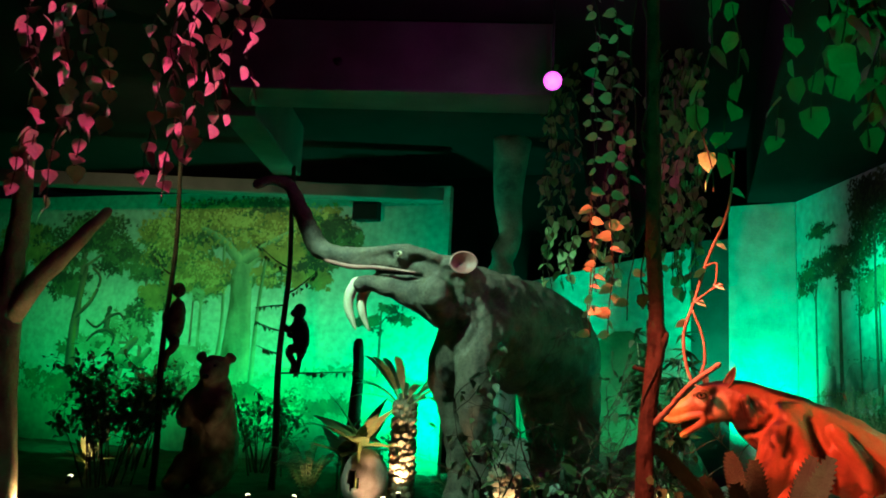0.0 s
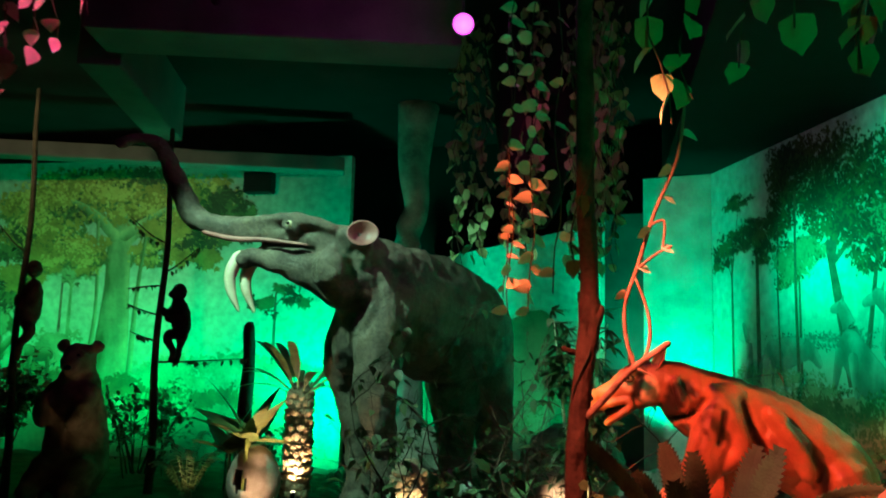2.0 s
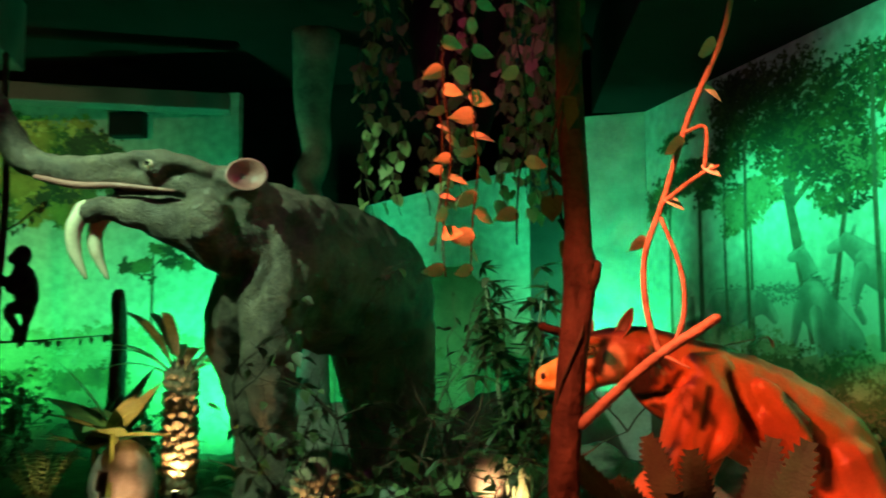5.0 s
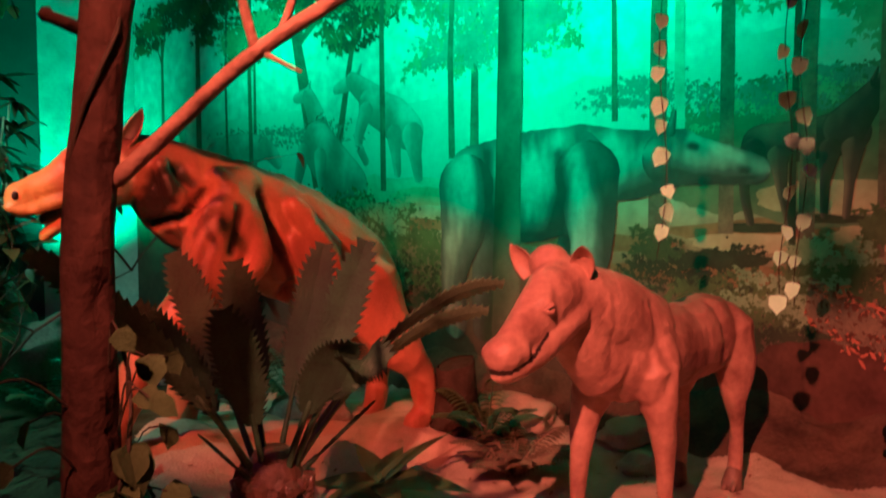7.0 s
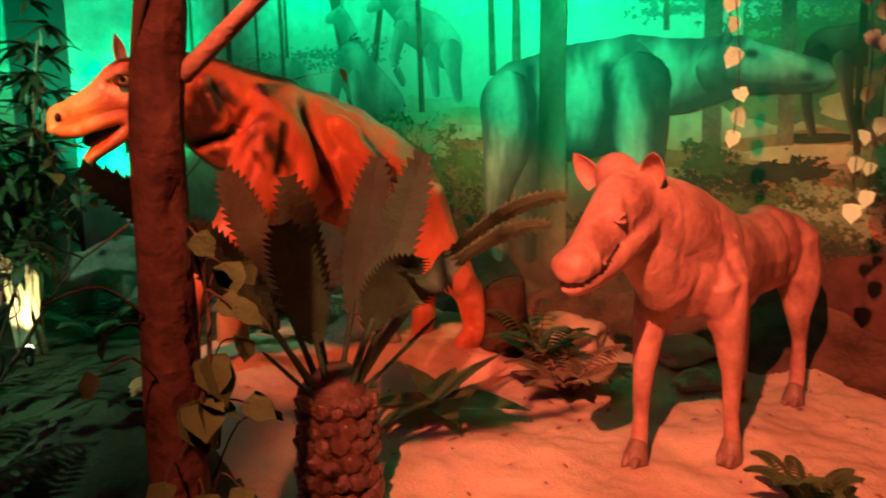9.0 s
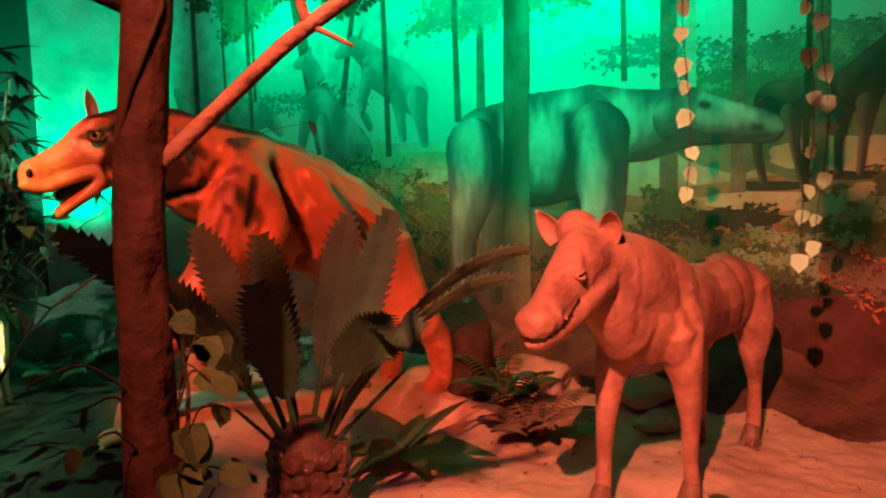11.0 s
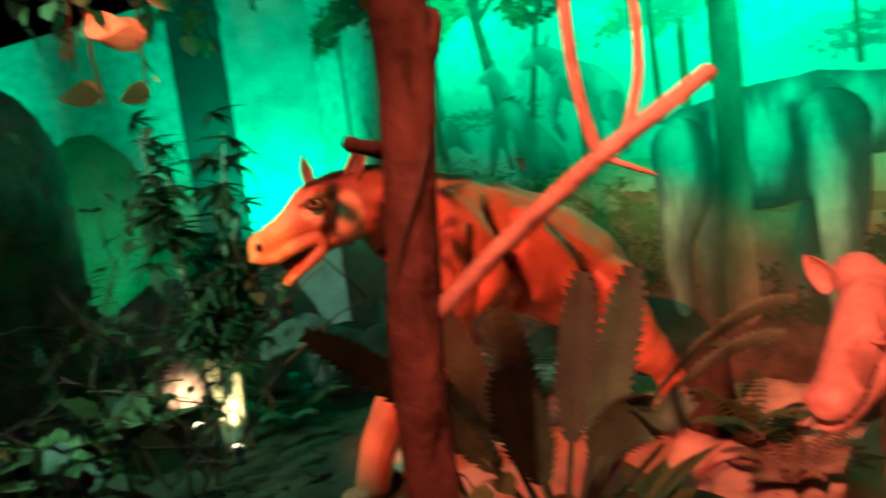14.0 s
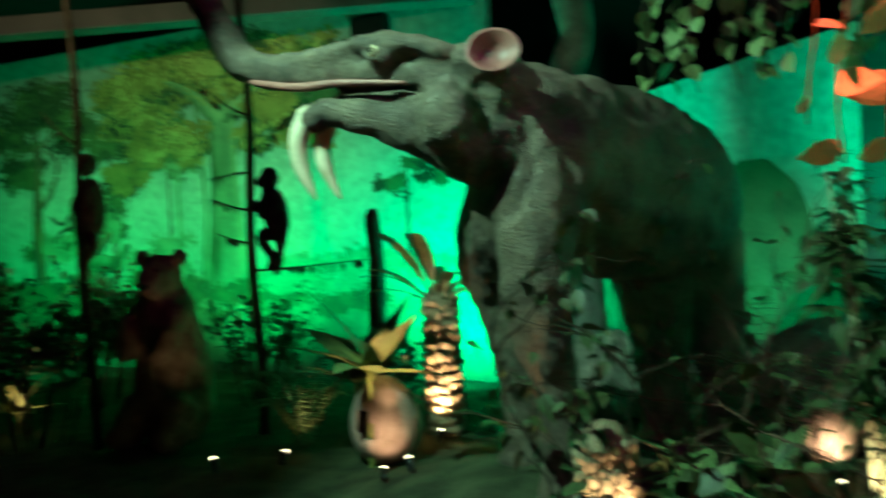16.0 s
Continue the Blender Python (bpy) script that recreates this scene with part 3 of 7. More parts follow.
painted_tree(wall_east, M, 15, 6.6, 1.5, 2.8, 0.025, [(6.65, 2.85, 0.4, 0.22), (6.85, 2.7, 0.25, 0.18), (6.4, 2.95, 0.25, 0.15)], P_MID, count=1600, size=0.028, base=0.005)
painted_tree(wall_east, M, 16, 5.6, 1.5, 3.0, 0.04, [(5.3, 3.0, 0.3, 0.2), (5.9, 3.2, 0.3, 0.2)], P_LEAF, count=160, size=0.045, lean=-0.3)
painted_tree(wall_east, M, 18, 4.15, 1.7, 2.9, 0.04, [(4.05, 2.75, 0.6, 0.4), (3.6, 2.62, 0.3, 0.2), (4.4, 2.95, 0.4, 0.25), (4.4, 2.5, 0.35, 0.15), (3.7, 3.1, 0.4, 0.2)], P_HAZE, count=3600, size=0.026, base=0.005, under=P_MID)
painted_tree(wall_east, M, 20, 3.85, 0.45, 3.6, 0.1, [(3.6, 3.75, 0.5, 0.25), (4.2, 3.85, 0.4, 0.2)], P_MID, count=300, size=0.06, base=0.016, forks=False)
for n, (s, z0, z1, w) in enumerate(((5.03, 1.46, 3.9, 0.03), (4.35, 1.7, 3.2, 0.03), (2.75, 1.1, 3.9, 0.06), (2.62, 1.6, 3.8, 0.035), (2.33, 1.2, 3.9, 0.045), (1.52, 1.1, 3.6, 0.02), (1.42, 1.15, 3.4, 0.02), (3.05, 1.9, 3.5, 0.02), (6.65, 1.5, 3.6, 0.03), (7.0, 1.6, 3.3, 0.02), (1.88, 0.6, 3.8, 0.045))):
    f = Flat(M, 30 + n, 0.014 + 0.003 * (n % 3))
    f.limb([(s, z0), (s + 0.02, (z0 + z1) / 2), (s - 0.01, z1)], [w, w * 0.85, w * 0.7])
    f.done("painted_stem", P_PALE if n in (3,) else P_TREE, wall_east)
f = Flat(M, 50, 0.012)
for s, z, rs, rz, c in ((2.0, 2.6, 0.5, 0.5, 380), (1.6, 2.9, 0.4, 0.4, 240), (2.9, 3.1, 0.5, 0.35, 260), (1.5, 2.2, 0.25, 0.3, 140)):
    f.foliage(s, z + 0.35, rs, rz, c, 0.035)
f.done("painted_foliage", P_MID, wall_east)
# shady canopy along the top of the long wall
for n, (mat, share_of) in enumerate(((P_LEAF, 1.0), (P_MID, 0.5))):
    f = Flat(M, 54 + n, 0.013 + 0.001 * n)
    for s, z, rs, rz, c in ((4.4, 3.2, 0.55, 0.25, 460), (3.7, 3.35, 0.5, 0.25, 420), (5.0, 3.0, 0.4, 0.22, 320), (3.1, 3.5, 0.45, 0.22, 300), (4.1, 2.95, 0.3, 0.1, 120)):
        f.foliage(s, z, rs, rz, int(c * share_of), 0.03)
    f.done("painted_canopy", mat, wall_east)
# undergrowth along the foot of the long wall
f = Flat(M, 52, 0.03)
for s, z, rs, rz, c in ((1.7, 0.85, 0.35, 0.22, 240), (2.3, 0.75, 0.5, 0.25, 300), (3.0, 0.7, 0.4, 0.2, 220), (4.7, 0.95, 0.45, 0.25, 260), (5.3, 1.05, 0.4, 0.25, 240), (6.3, 1.2, 0.6, 0.2, 260), (7.4, 1.2, 0.6, 0.2, 260), (1.45, 1.25, 0.18, 0.22, 120)):
    f.foliage(s, z, rs, rz, c * 2, 0.024)
f.done("painted_undergrowth", P_LEAF, wall_east)
def pigmented(name, rough=0.8, bump=0.05, fine=25.0, grain=0.3):
    """A surface whose pigment is laid on the mesh, with broad and fine variation over it."""
    m = paint(name, (1 - grain, 1 - grain, 1 - grain), (1 + grain * 0.5, 1 + grain * 0.5, 1 + grain * 0.5), 5, rough, bump, fine)
    t = m.node_tree
    b = t.nodes["Principled BSDF"]
    att = t.nodes.new("ShaderNodeAttribute")
    att.attribute_name = "pigment"
    mul = t.nodes.new("ShaderNodeMix")
    mul.data_type, mul.blend_type = "RGBA", "MULTIPLY"
    mul.inputs[0].default_value = 1.0
    t.links.new(att.outputs["Color"], mul.inputs[6])
    t.links.new(b.inputs["Base Color"].links[0].from_socket, mul.inputs[7])
    t.links.new(mul.outputs[2], b.inputs["Base Color"])
    return m


def tones_of(m):
    """The middle colour of a paint."""
    e = next(n for n in m.node_tree.nodes if n.type == "VALTORGB").color_ramp.elements
    return Vector([(p + q) / 2 for p, q in zip(tuple(e[0].color)[:3], tuple(e[1].color)[:3])])


P_MIX = pigmented("painted_pigment")


def near_line(x, y, pts):
    """The distance of a spot on the wall from a brushed line."""
    best = 9.0
    for (ax, ay), (bx, by) in zip(pts, pts[1:]):
        dx, dy = bx - ax, by - ay
        k = max(0.0, min(1.0, ((x - ax) * dx + (y - ay) * dy) / (dx * dx + dy * dy)))
        best = min(best, math.hypot(x - ax - k * dx, y - ay - k * dy))
    return best


def painted_body(wall, place, seed, parts, tones, base, lit=(0.35, 0.94), folds=(), fine=1):
    """A painted beast or trunk: tapering limbs brushed softly from a dark side to a light one, with streaks along the hide.
    Each fold is a line, a width and how much it lightens or darkens the hide; a folded body is lit along its middle."""
    mid, light, dark = (tones_of(m) for m in tones)
    bm = bmesh.new()
    col = bm.verts.layers.float_color.new("pigment")
    rows = 16 * fine
    for n, (pts, widths) in enumerate(parts):
        line, rad = smooth_line([(p[0], p[1], 0) for p in pts], widths, 10 * fine)
        line = [Vector(p) for p in line]
        # rounded ends
        for end, nxt in ((0, 1), (-1, -2)):
            d, r = (line[end] - line[nxt]).normalized(), rad[end]
            more = [(line[end] + d * r * k, r * (1 - k * k) ** 0.5) for k in (0.35, 0.65, 0.87, 0.98)]
            if end == 0:
                line, rad = [p for p, _ in more[::-1]] + line, [w for _, w in more[::-1]] + list(rad)
            else:
                line, rad = line + [p for p, _ in more], list(rad) + [w for _, w in more]
        prev = None
        off = base * 0.3 + 0.0006 * n
        for i, (p, w) in enumerate(zip(line, rad)):
            a, b = line[max(0, i - 1)], line[min(len(line) - 1, i + 1)]
            u = (b - a).normalized()
            nrm = Vector((-u.y, u.x, 0))
            if nrm.x * lit[0] + nrm.y * lit[1] < 0:
                nrm = -nrm
            row = []
            for k in range(rows + 1):
                v = -1 + 2 * k / rows
                rag = 1 + (0.03 * noise.noise((p.x * 14, p.y * 14, seed)) if abs(v) == 1 else 0)
                q = p + nrm * v * w * rag
                vert = bm.verts.new(place(q.x, q.y, off))
                tone = 0.75 * math.sin(v * 1.35) - 0.1 - (0.4 if abs(v) > 0.9 else 0) + 0.95 * noise.noise((q.x * 5.5, q.y * 1.6, seed)) + 0.35 * noise.noise((q.x * 16, q.y * 6, seed + 3))
                if folds:
                    tone = 0.85 * math.cos(1.8 * (v - 0.3)) - 0.4 + 0.5 * noise.noise((q.x * 7, q.y * 1.8, seed)) + 0.3 * noise.noise((q.x * 24, q.y * 7, seed + 3))
                    tone += sum(power * math.exp(-(near_line(q.x, q.y, way) / wide) ** 2) for way, wide, power in folds)
                tone = max(-1.0, min(1.0, tone))
                c = mid.lerp(light, tone) if tone > 0 else mid.lerp(dark, -tone)
                vert[col] = (*c, 1)
                row.append(vert)
            if prev:
                for k in range(rows):
                    bm.faces.new((prev[k], prev[k + 1], row[k + 1], row[k]))
            prev = row
    link("painted_figure", bm, P_MIX, wall)


P_BEAST_MID = paint("painted_grey_hide", (0.085, 0.082, 0.068), (0.16, 0.155, 0.13), 5, 0.8, 0.05, 25)
P_HAZE_LIGHT = paint("painted_haze_light", (0.3, 0.38, 0.32), (0.44, 0.52, 0.46), 4, 0.8, 0.05, 25)
P_HAZE_DARK = paint("painted_haze_dark", (0.09, 0.14, 0.11), (0.17, 0.23, 0.19), 4, 0.8, 0.05, 25)
P_BROWN = paint("painted_brown_hide", (0.16, 0.11, 0.07), (0.28, 0.2, 0.13), 4, 0.8, 0.05, 25)
# grey giant beast
painted_body(wall_east, M, 600, [
    ([(3.3, 1.2), (3.4, 0.85), (3.38, 0.45)], [0.13, 0.1, 0.09]), ([(4.02, 1.2), (4.06, 0.85), (4.06, 0.45)], [0.14, 0.1, 0.09])], (P_BEAST_DARK, P_BEAST_MID, P_DEEP), 0.008)
HIDE = (P_BEAST_MID, P_BEAST_LIGHT, P_BEAST_DARK)
painted_body(wall_east, M, 616, [
    ([(3.3, 1.64), (2.95, 1.62), (2.63, 1.66)], [0.26, 0.225, 0.175]),
    ([(2.68, 1.66), (2.42, 1.62), (2.17, 1.575)], [0.18, 0.13, 0.085]),
    ([(2.68, 1.82), (2.655, 1.94)], [0.035, 0.012])], HIDE, 0.028, folds=(
        ([(3.06, 1.72), (3.02, 1.55)], 0.09, 0.7),
        ([(2.66, 1.48), (2.9, 1.38), (3.08, 1.2)], 0.09, -1.3), ([(2.38, 1.51), (2.66, 1.53)], 0.05, -1.0), ([(2.72, 1.82), (2.7, 1.5)], 0.035, -0.9),
        ([(2.55, 1.725), (2.52, 1.72)], 0.02, -1.8), ([(2.24, 1.575), (2.22, 1.57)], 0.022, -1.3), ([(2.54, 1.785), (2.26, 1.655)], 0.035, 0.8), ([(2.3, 1.52), (2.16, 1.535)], 0.012, -1.0)), fine=3)
painted_body(wall_east, M, 610, [
    ([(4.12, 1.5), (3.75, 1.48), (3.4, 1.53)], [0.3, 0.39, 0.36]),
    ([(4.22, 1.48), (4.24, 1.2), (4.32, 0.85), (4.3, 0.45)], [0.25, 0.21, 0.12, 0.1]),
    ([(3.24, 1.55), (3.2, 1.15), (3.22, 0.8), (3.2, 0.45)], [0.24, 0.16, 0.11, 0.1])], HIDE, 0.033, folds=(
        ([(3.45, 1.7), (3.42, 1.45), (3.51, 1.05)], 0.045, -1.3), ([(3.28, 1.8), (3.19, 1.61), (3.09, 1.34), (3.07, 1.0)], 0.05, -0.7),
        ([(3.31, 1.5), (3.29, 1.0)], 0.075, 0.8), ([(3.42, 1.8), (3.36, 1.7)], 0.1, 0.5), ([(3.66, 1.6), (3.64, 1.3)], 0.12, 0.65),
        ([(4.22, 1.6), (4.2, 1.4)], 0.12, 0.7), ([(4.03, 1.72), (4.0, 1.34), (4.09, 0.9)], 0.045, -1.3), ([(3.98, 1.06), (3.5, 1.08)], 0.09, -1.0)), fine=3)
painted_body(wall_east, M, 200, [([(3.86, 0.45), (3.85, 1.6), (3.84, 2.8), (3.84, 4.2)], [0.125, 0.105, 0.1, 0.09])], (P_TREE, P_BROWN, P_DEEP), 0.05, (-0.95, 0.1))
# long-necked grazing beast near the wall's end, with its shadow on the ground
f = Flat(M, 64, 0.008)
for s, z, rs, rz in ((1.75, 1.3, 0.2, 0.025), (2.18, 1.24, 0.22, 0.03), (1.45, 1.03, 0.3, 0.035), (2.35, 1.05, 0.3, 0.05)):
    f.blob(s, z, rs, rz, 0, 18, 0.12)
f.done("painted_ground_shadow", P_DEEP, wall_east)
painted_body(wall_east, M, 640, [
    ([(2.14, 1.72), (1.92, 1.735), (1.7, 1.77)], [0.115, 0.115, 0.12]),
    ([(1.71, 1.8), (1.61, 1.93), (1.545, 2.02)], [0.115, 0.075, 0.048]),
    ([(1.56, 2.03), (1.45, 2.01), (1.375, 1.985)], [0.042, 0.036, 0.022]),
    ([(1.58, 2.05), (1.565, 2.1)], [0.014, 0.005]),
    ([(2.19, 1.68), (2.23, 1.48), (2.19, 1.27)], [0.075, 0.03, 0.022]), ([(2.05, 1.65), (2.02, 1.45), (1.96, 1.2)], [0.06, 0.028, 0.02]),
    ([(1.78, 1.68), (1.8, 1.5), (1.8, 1.32)], [0.06, 0.026, 0.02]), ([(1.67, 1.68), (1.68, 1.5), (1.69, 1.32)], [0.06, 0.026, 0.02])], (P_BEAST_DARK, P_BROWN, P_DEEP), 0.012)
# hazy standing beasts in the distance
HAZE = (P_HAZE, P_HAZE_LIGHT, P_HAZE_DARK)
painted_body(wall_east, M, 660, [
    ([(6.04, 2.265), (5.9, 2.285)], [0.045, 0.07]), ([(5.89, 2.27), (5.79, 2.06), (5.76, 1.85)], [0.075, 0.11, 0.17]),
    ([(5.78, 1.85), (5.6, 1.66), (5.4, 1.5)], [0.2, 0.22, 0.2]), ([(5.95, 1.8), (6.0, 1.64), (6.05, 1.48)], [0.08, 0.06, 0.04]), ([(5.75, 1.75), (5.74, 1.6), (5.71, 1.42)], [0.08, 0.06, 0.045]), ([(5.88, 2.35), (5.86, 2.4)], [0.02, 0.008])], HAZE, 0.010)
painted_body(wall_east, M, 670, [
    ([(5.55, 2.305), (5.36, 2.355)], [0.045, 0.075]), ([(5.37, 2.36), (5.15, 2.2)], [0.075, 0.125]), ([(5.16, 2.15), (4.92, 2.03), (4.77, 1.92)], [0.14, 0.17, 0.15]),
    ([(4.73, 1.88), (4.7, 1.72), (4.67, 1.56)], [0.11, 0.06, 0.04]), ([(4.92, 1.9), (4.9, 1.75), (4.88, 1.6)], [0.08, 0.05, 0.035]), ([(5.22, 2.1), (5.3, 1.87), (5.22, 1.7)], [0.08, 0.045, 0.035]), ([(5.3, 2.42), (5.27, 2.48)], [0.02, 0.008])], HAZE, 0.009)
painted_body(wall_east, M, 680, [([(6.98, 1.8), (6.72, 1.84), (6.45, 1.84), (6.29, 1.71)], [0.2, 0.16, 0.1, 0.055]), ([(6.55, 1.93), (6.5, 1.98)], [0.02, 0.008])], HAZE, 0.009)
painted_body(wall_east, M, 690, [([(7.7, 1.5), (7.66, 1.85), (7.78, 2.15)], [0.1, 0.07, 0.045]), ([(7.3, 1.6), (7.15, 1.85), (6.98, 1.82)], [0.17, 0.13, 0.05])], HAZE, 0.009)
f = Flat(M, 698, 0.006)
for s, z, rs, rz, c in ((2.2, 2.0, 0.5, 0.09, 700), (2.95, 2.08, 0.35, 0.1, 500), (1.6, 2.08, 0.3, 0.06, 300), (6.3, 1.95, 0.9, 0.1, 700)):
    f.foliage(s, z, rs, rz, c, 0.016)
f.done("painted_far_wood", P_HAZE_DARK, wall_east)
# brushed scrub and dark banks low on the long wall
for n, (mat, rows) in enumerate((
    (P_DEEP, ((1.6, 0.72, 0.4, 0.2, 260), (2.5, 0.98, 0.35, 0.14, 260), (3.0, 0.9, 0.3, 0.16, 200), (2.1, 0.5, 0.7, 0.2, 300), (3.4, 0.55, 0.5, 0.2, 240), (1.2, 0.9, 0.2, 0.35, 220), (4.8, 0.7, 0.5, 0.25, 260))),
    (P_LEAF, ((1.7, 1.0, 0.2, 0.16, 160), (1.35, 1.3, 0.14, 0.14, 110), (2.3, 0.8, 0.4, 0.16, 220), (5.0, 1.19, 0.3, 0.18, 300), (5.38, 1.26, 0.3, 0.2, 300), (2.75, 1.15, 0.2, 0.1, 120), (6.3, 1.35, 0.5, 0.15, 260))),
    (P_MID, ((1.75, 1.05, 0.2, 0.16, 110), (5.1, 1.25, 0.35, 0.18, 200), (2.1, 0.85, 0.4, 0.14, 120), (6.6, 1.5, 0.7, 0.14, 260), (7.6, 1.5, 0.7, 0.16, 260))))):
    f = Flat(M, 700 + n, 0.031 + 0.004 * n)
    for s, z, rs, rz, c in rows:
        f.foliage(s, z, rs, rz, c * 2, 0.02)
    f.done("painted_scrub", mat, wall_east)
f = Flat(M, 710, 0.007)
for s, z, rs, rz in ((1.75, 1.42, 0.42, 0.1), (1.5, 1.2, 0.3, 0.07), (2.2, 1.15, 0.35, 0.06), (4.6, 1.42, 0.35, 0.07)):
    f.blob(s, z, rs, rz, 0, 30, 0.1)
f.done("painted_sunlit_ground", P_ROAD, wall_east)
P_WOOD = paint("painted_wooded_hill", (0.07, 0.11, 0.055), (0.15, 0.2, 0.1), 3, 0.8, 0.05, 25)
f = Flat(M, 714, 0.0045)
for s, z, rs, rz in ((1.65, 1.66, 1.0, 0.42), (1.1, 1.9, 0.5, 0.5), (2.3, 1.62, 0.5, 0.3)):
    f.blob(s, z, rs, rz, 0, 60, 0.04)
f.done("painted_wooded_hill", P_WOOD, wall_east)
for n, mat in enumerate((P_WOOD, P_MID)):
    f = Flat(M, 716 + n, 0.0055 + 0.001 * n)
    for s, z, rs, rz, c in ((1.6, 2.05, 0.8, 0.1, 420), (2.35, 1.9, 0.35, 0.08, 200), (1.25, 2.4, 0.3, 0.25, 220), (1.9, 2.95, 0.6, 0.25, 300), (2.6, 3.2, 0.4, 0.25, 220)):
        f.foliage(s, z, rs, rz, int(c * (1.3 if n == 0 else 0.5)), 0.022)
    f.done("painted_wood_edge", mat, wall_east)
# tall dark trunk, red earth bank and red grass at the wall's end
f = Flat(M, 712, 0.028)
f.limb([(1.24, 0.6), (1.255, 1.6), (1.25, 2.8), (1.25, 4.2)], [0.06, 0.05, 0.048, 0.045])
f.limb([(1.95, 0.75), (1.97, 1.6), (1.965, 2.8), (1.97, 4.2)], [0.022, 0.018, 0.016, 0.014])
f.done("painted_dark_trunk", P_DEEP, wall_east)
P_BANK = paint("painted_red_earth", (0.055, 0.026, 0.02), (0.13, 0.06, 0.042), 4, 0.85, 0.06, 30)
P_REDGRASS = paint("painted_red_grass", (0.34, 0.1, 0.06), (0.55, 0.19, 0.1), 6, 0.85, 0.06, 40)
f = Flat(M, 720, 0.034)
for s, z, rs, rz in ((1.75, 0.36, 0.5, 0.26), (1.35, 0.36, 0.3, 0.32), (2.15, 0.3, 0.3, 0.2), (0.9, 0.3, 0.5, 0.3)):
    f.blob(s, z, rs, rz, 0, 50, 0.06)
f.done("painted_earth_bank", P_BANK, wall_east)
for n, (mat, count) in enumerate(((P_REDGRASS, 800), (P_BANK, 420), (P_TREE, 260))):
    f = Flat(M, 722 + n, 0.04 + 0.003 * n)
    for _ in range(count):
        s = f.rng.uniform(1.3, 1.86)
        z = 0.62 + 0.36 * (s - 1.3) + f.rng.gauss(0, 0.06)
        f.blob(s, z, 0.03 * f.rng.uniform(0.5, 1.3), 0.009, f.rng.gauss(30, 45), 6)
    f.done("painted_red_grass", mat, wall_east)
# dusky painted foliage that closes the wall's end
P_DUSK = paint("painted_dusky_leaf", (0.065, 0.038, 0.036), (0.16, 0.1, 0.085), 6, 0.85, 0.06, 40)
P_RUSSET = paint("painted_russet_leaf", (0.13, 0.065, 0.045), (0.27, 0.14, 0.1), 6, 0.85, 0.06, 40)
f = Flat(M, 730, 0.036)
for s, z, rs, rz in ((0.55, 1.1, 0.62, 0.5), (0.5, 1.9, 0.66, 0.55), (0.4, 2.9, 0.75, 0.9), (0.2, 0.5, 0.9, 0.5), (-0.7, 1.6, 0.9, 1.6)):
    f.blob(s, z, rs, rz, 0, 60, 0.07)
f.done("painted_dark_thicket", P_DEEP, wall_east)
for n, (mat, boughs, size) in enumerate(((P_TREE, 60, 0.06), (P_DUSK, 90, 0.075), (P_LEAF, 45, 0.06), (P_RUSSET, 40, 0.07))):
    f = Flat(M, 732 + n, 0.042 + 0.003 * n)
    for _ in range(boughs):
        cs, cz = f.rng.uniform(0.0, 1.12), f.rng.uniform(0.7, 3.0)
        if mat is P_LEAF:
            cz = f.rng.uniform(0.35, 1.3)
        slope = f.rng.gauss(-20, 16)
        for k in range(9):
            ls, lz = cs + 0.036 * (k - 4) * math.cos(radians(slope)), cz - 0.036 * (k - 4) * math.sin(radians(slope))
            f.blob(ls, lz + f.rng.gauss(0, 0.012), size * f.rng.uniform(0.5, 1.1), size * 0.36, -slope + (50 if k % 2 else -50) + f.rng.gauss(0, 12), 7, 0.12)
    f.done("painted_bough", mat, wall_east)

# back wall paintings
painted_tree(wall_north, Bk, 80, -7.05, 0.9, 3.6, 0.16, [(-7.9, 4.05, 0.9, 0.36), (-6.6, 3.95, 0.9, 0.4), (-5.6, 4.05, 0.5, 0.25), (-8.8, 3.7, 0.5, 0.5), (-8.1, 3.35, 0.45, 0.3), (-6.2, 3.4, 0.5, 0.28), (-5.75, 3.1, 0.35, 0.25), (-6.65, 3.15, 0.3, 0.2), (-7.6, 3.2, 0.35, 0.22)], P_GOLD, P_MID, count=4600, size=0.055, lit=P_SUN)
painted_tree(wall_north, Bk, 82, -5.7, 3.2, 4.0, 0.05, [(-5.3, 3.85, 0.45, 0.3), (-5.65, 3.45, 0.35, 0.25), (-5.1, 3.5, 0.3, 0.2)], P_LEAF, count=900, size=0.055, base=0.016)
painted_tree(wall_north, Bk, 84, -8.05, 1.4, 2.8, 0.03, [(-8.1, 3.05, 0.5, 0.3), (-7.9, 2.85, 0.4, 0.2)], P_MID, count=1000, size=0.04)
painted_tree(wall_north, Bk, 86, -9.1, 1.0, 3.2, 0.05, [(-9.1, 3.3, 0.4, 0.3), (-8.9, 2.7, 0.4, 0.25), (-9.2, 2.3, 0.3, 0.3)], P_LEAF, count=1400, size=0.04)
painted_tree(wall_north, Bk, 88, -4.4, 1.3, 2.5, 0.03, [(-4.2, 2.5, 0.3, 0.15), (-4.6, 2.35, 0.25, 0.15)], P_LEAF, count=200, size=0.05)
f = Flat(Bk, 90, 0.02)
for s, z, rs, rz, c in ((-8.6, 1.1, 0.6, 0.3, 300), (-7.6, 1.0, 0.6, 0.3, 300), (-6.4, 1.0, 0.6, 0.25, 260), (-5.2, 1.0, 0.5, 0.2, 200), (-3.0, 1.5, 0.4, 0.4, 240)):
    f.foliage(s, z, rs, rz, c, 0.06)
f.done("painted_undergrowth", P_LEAF, wall_north)
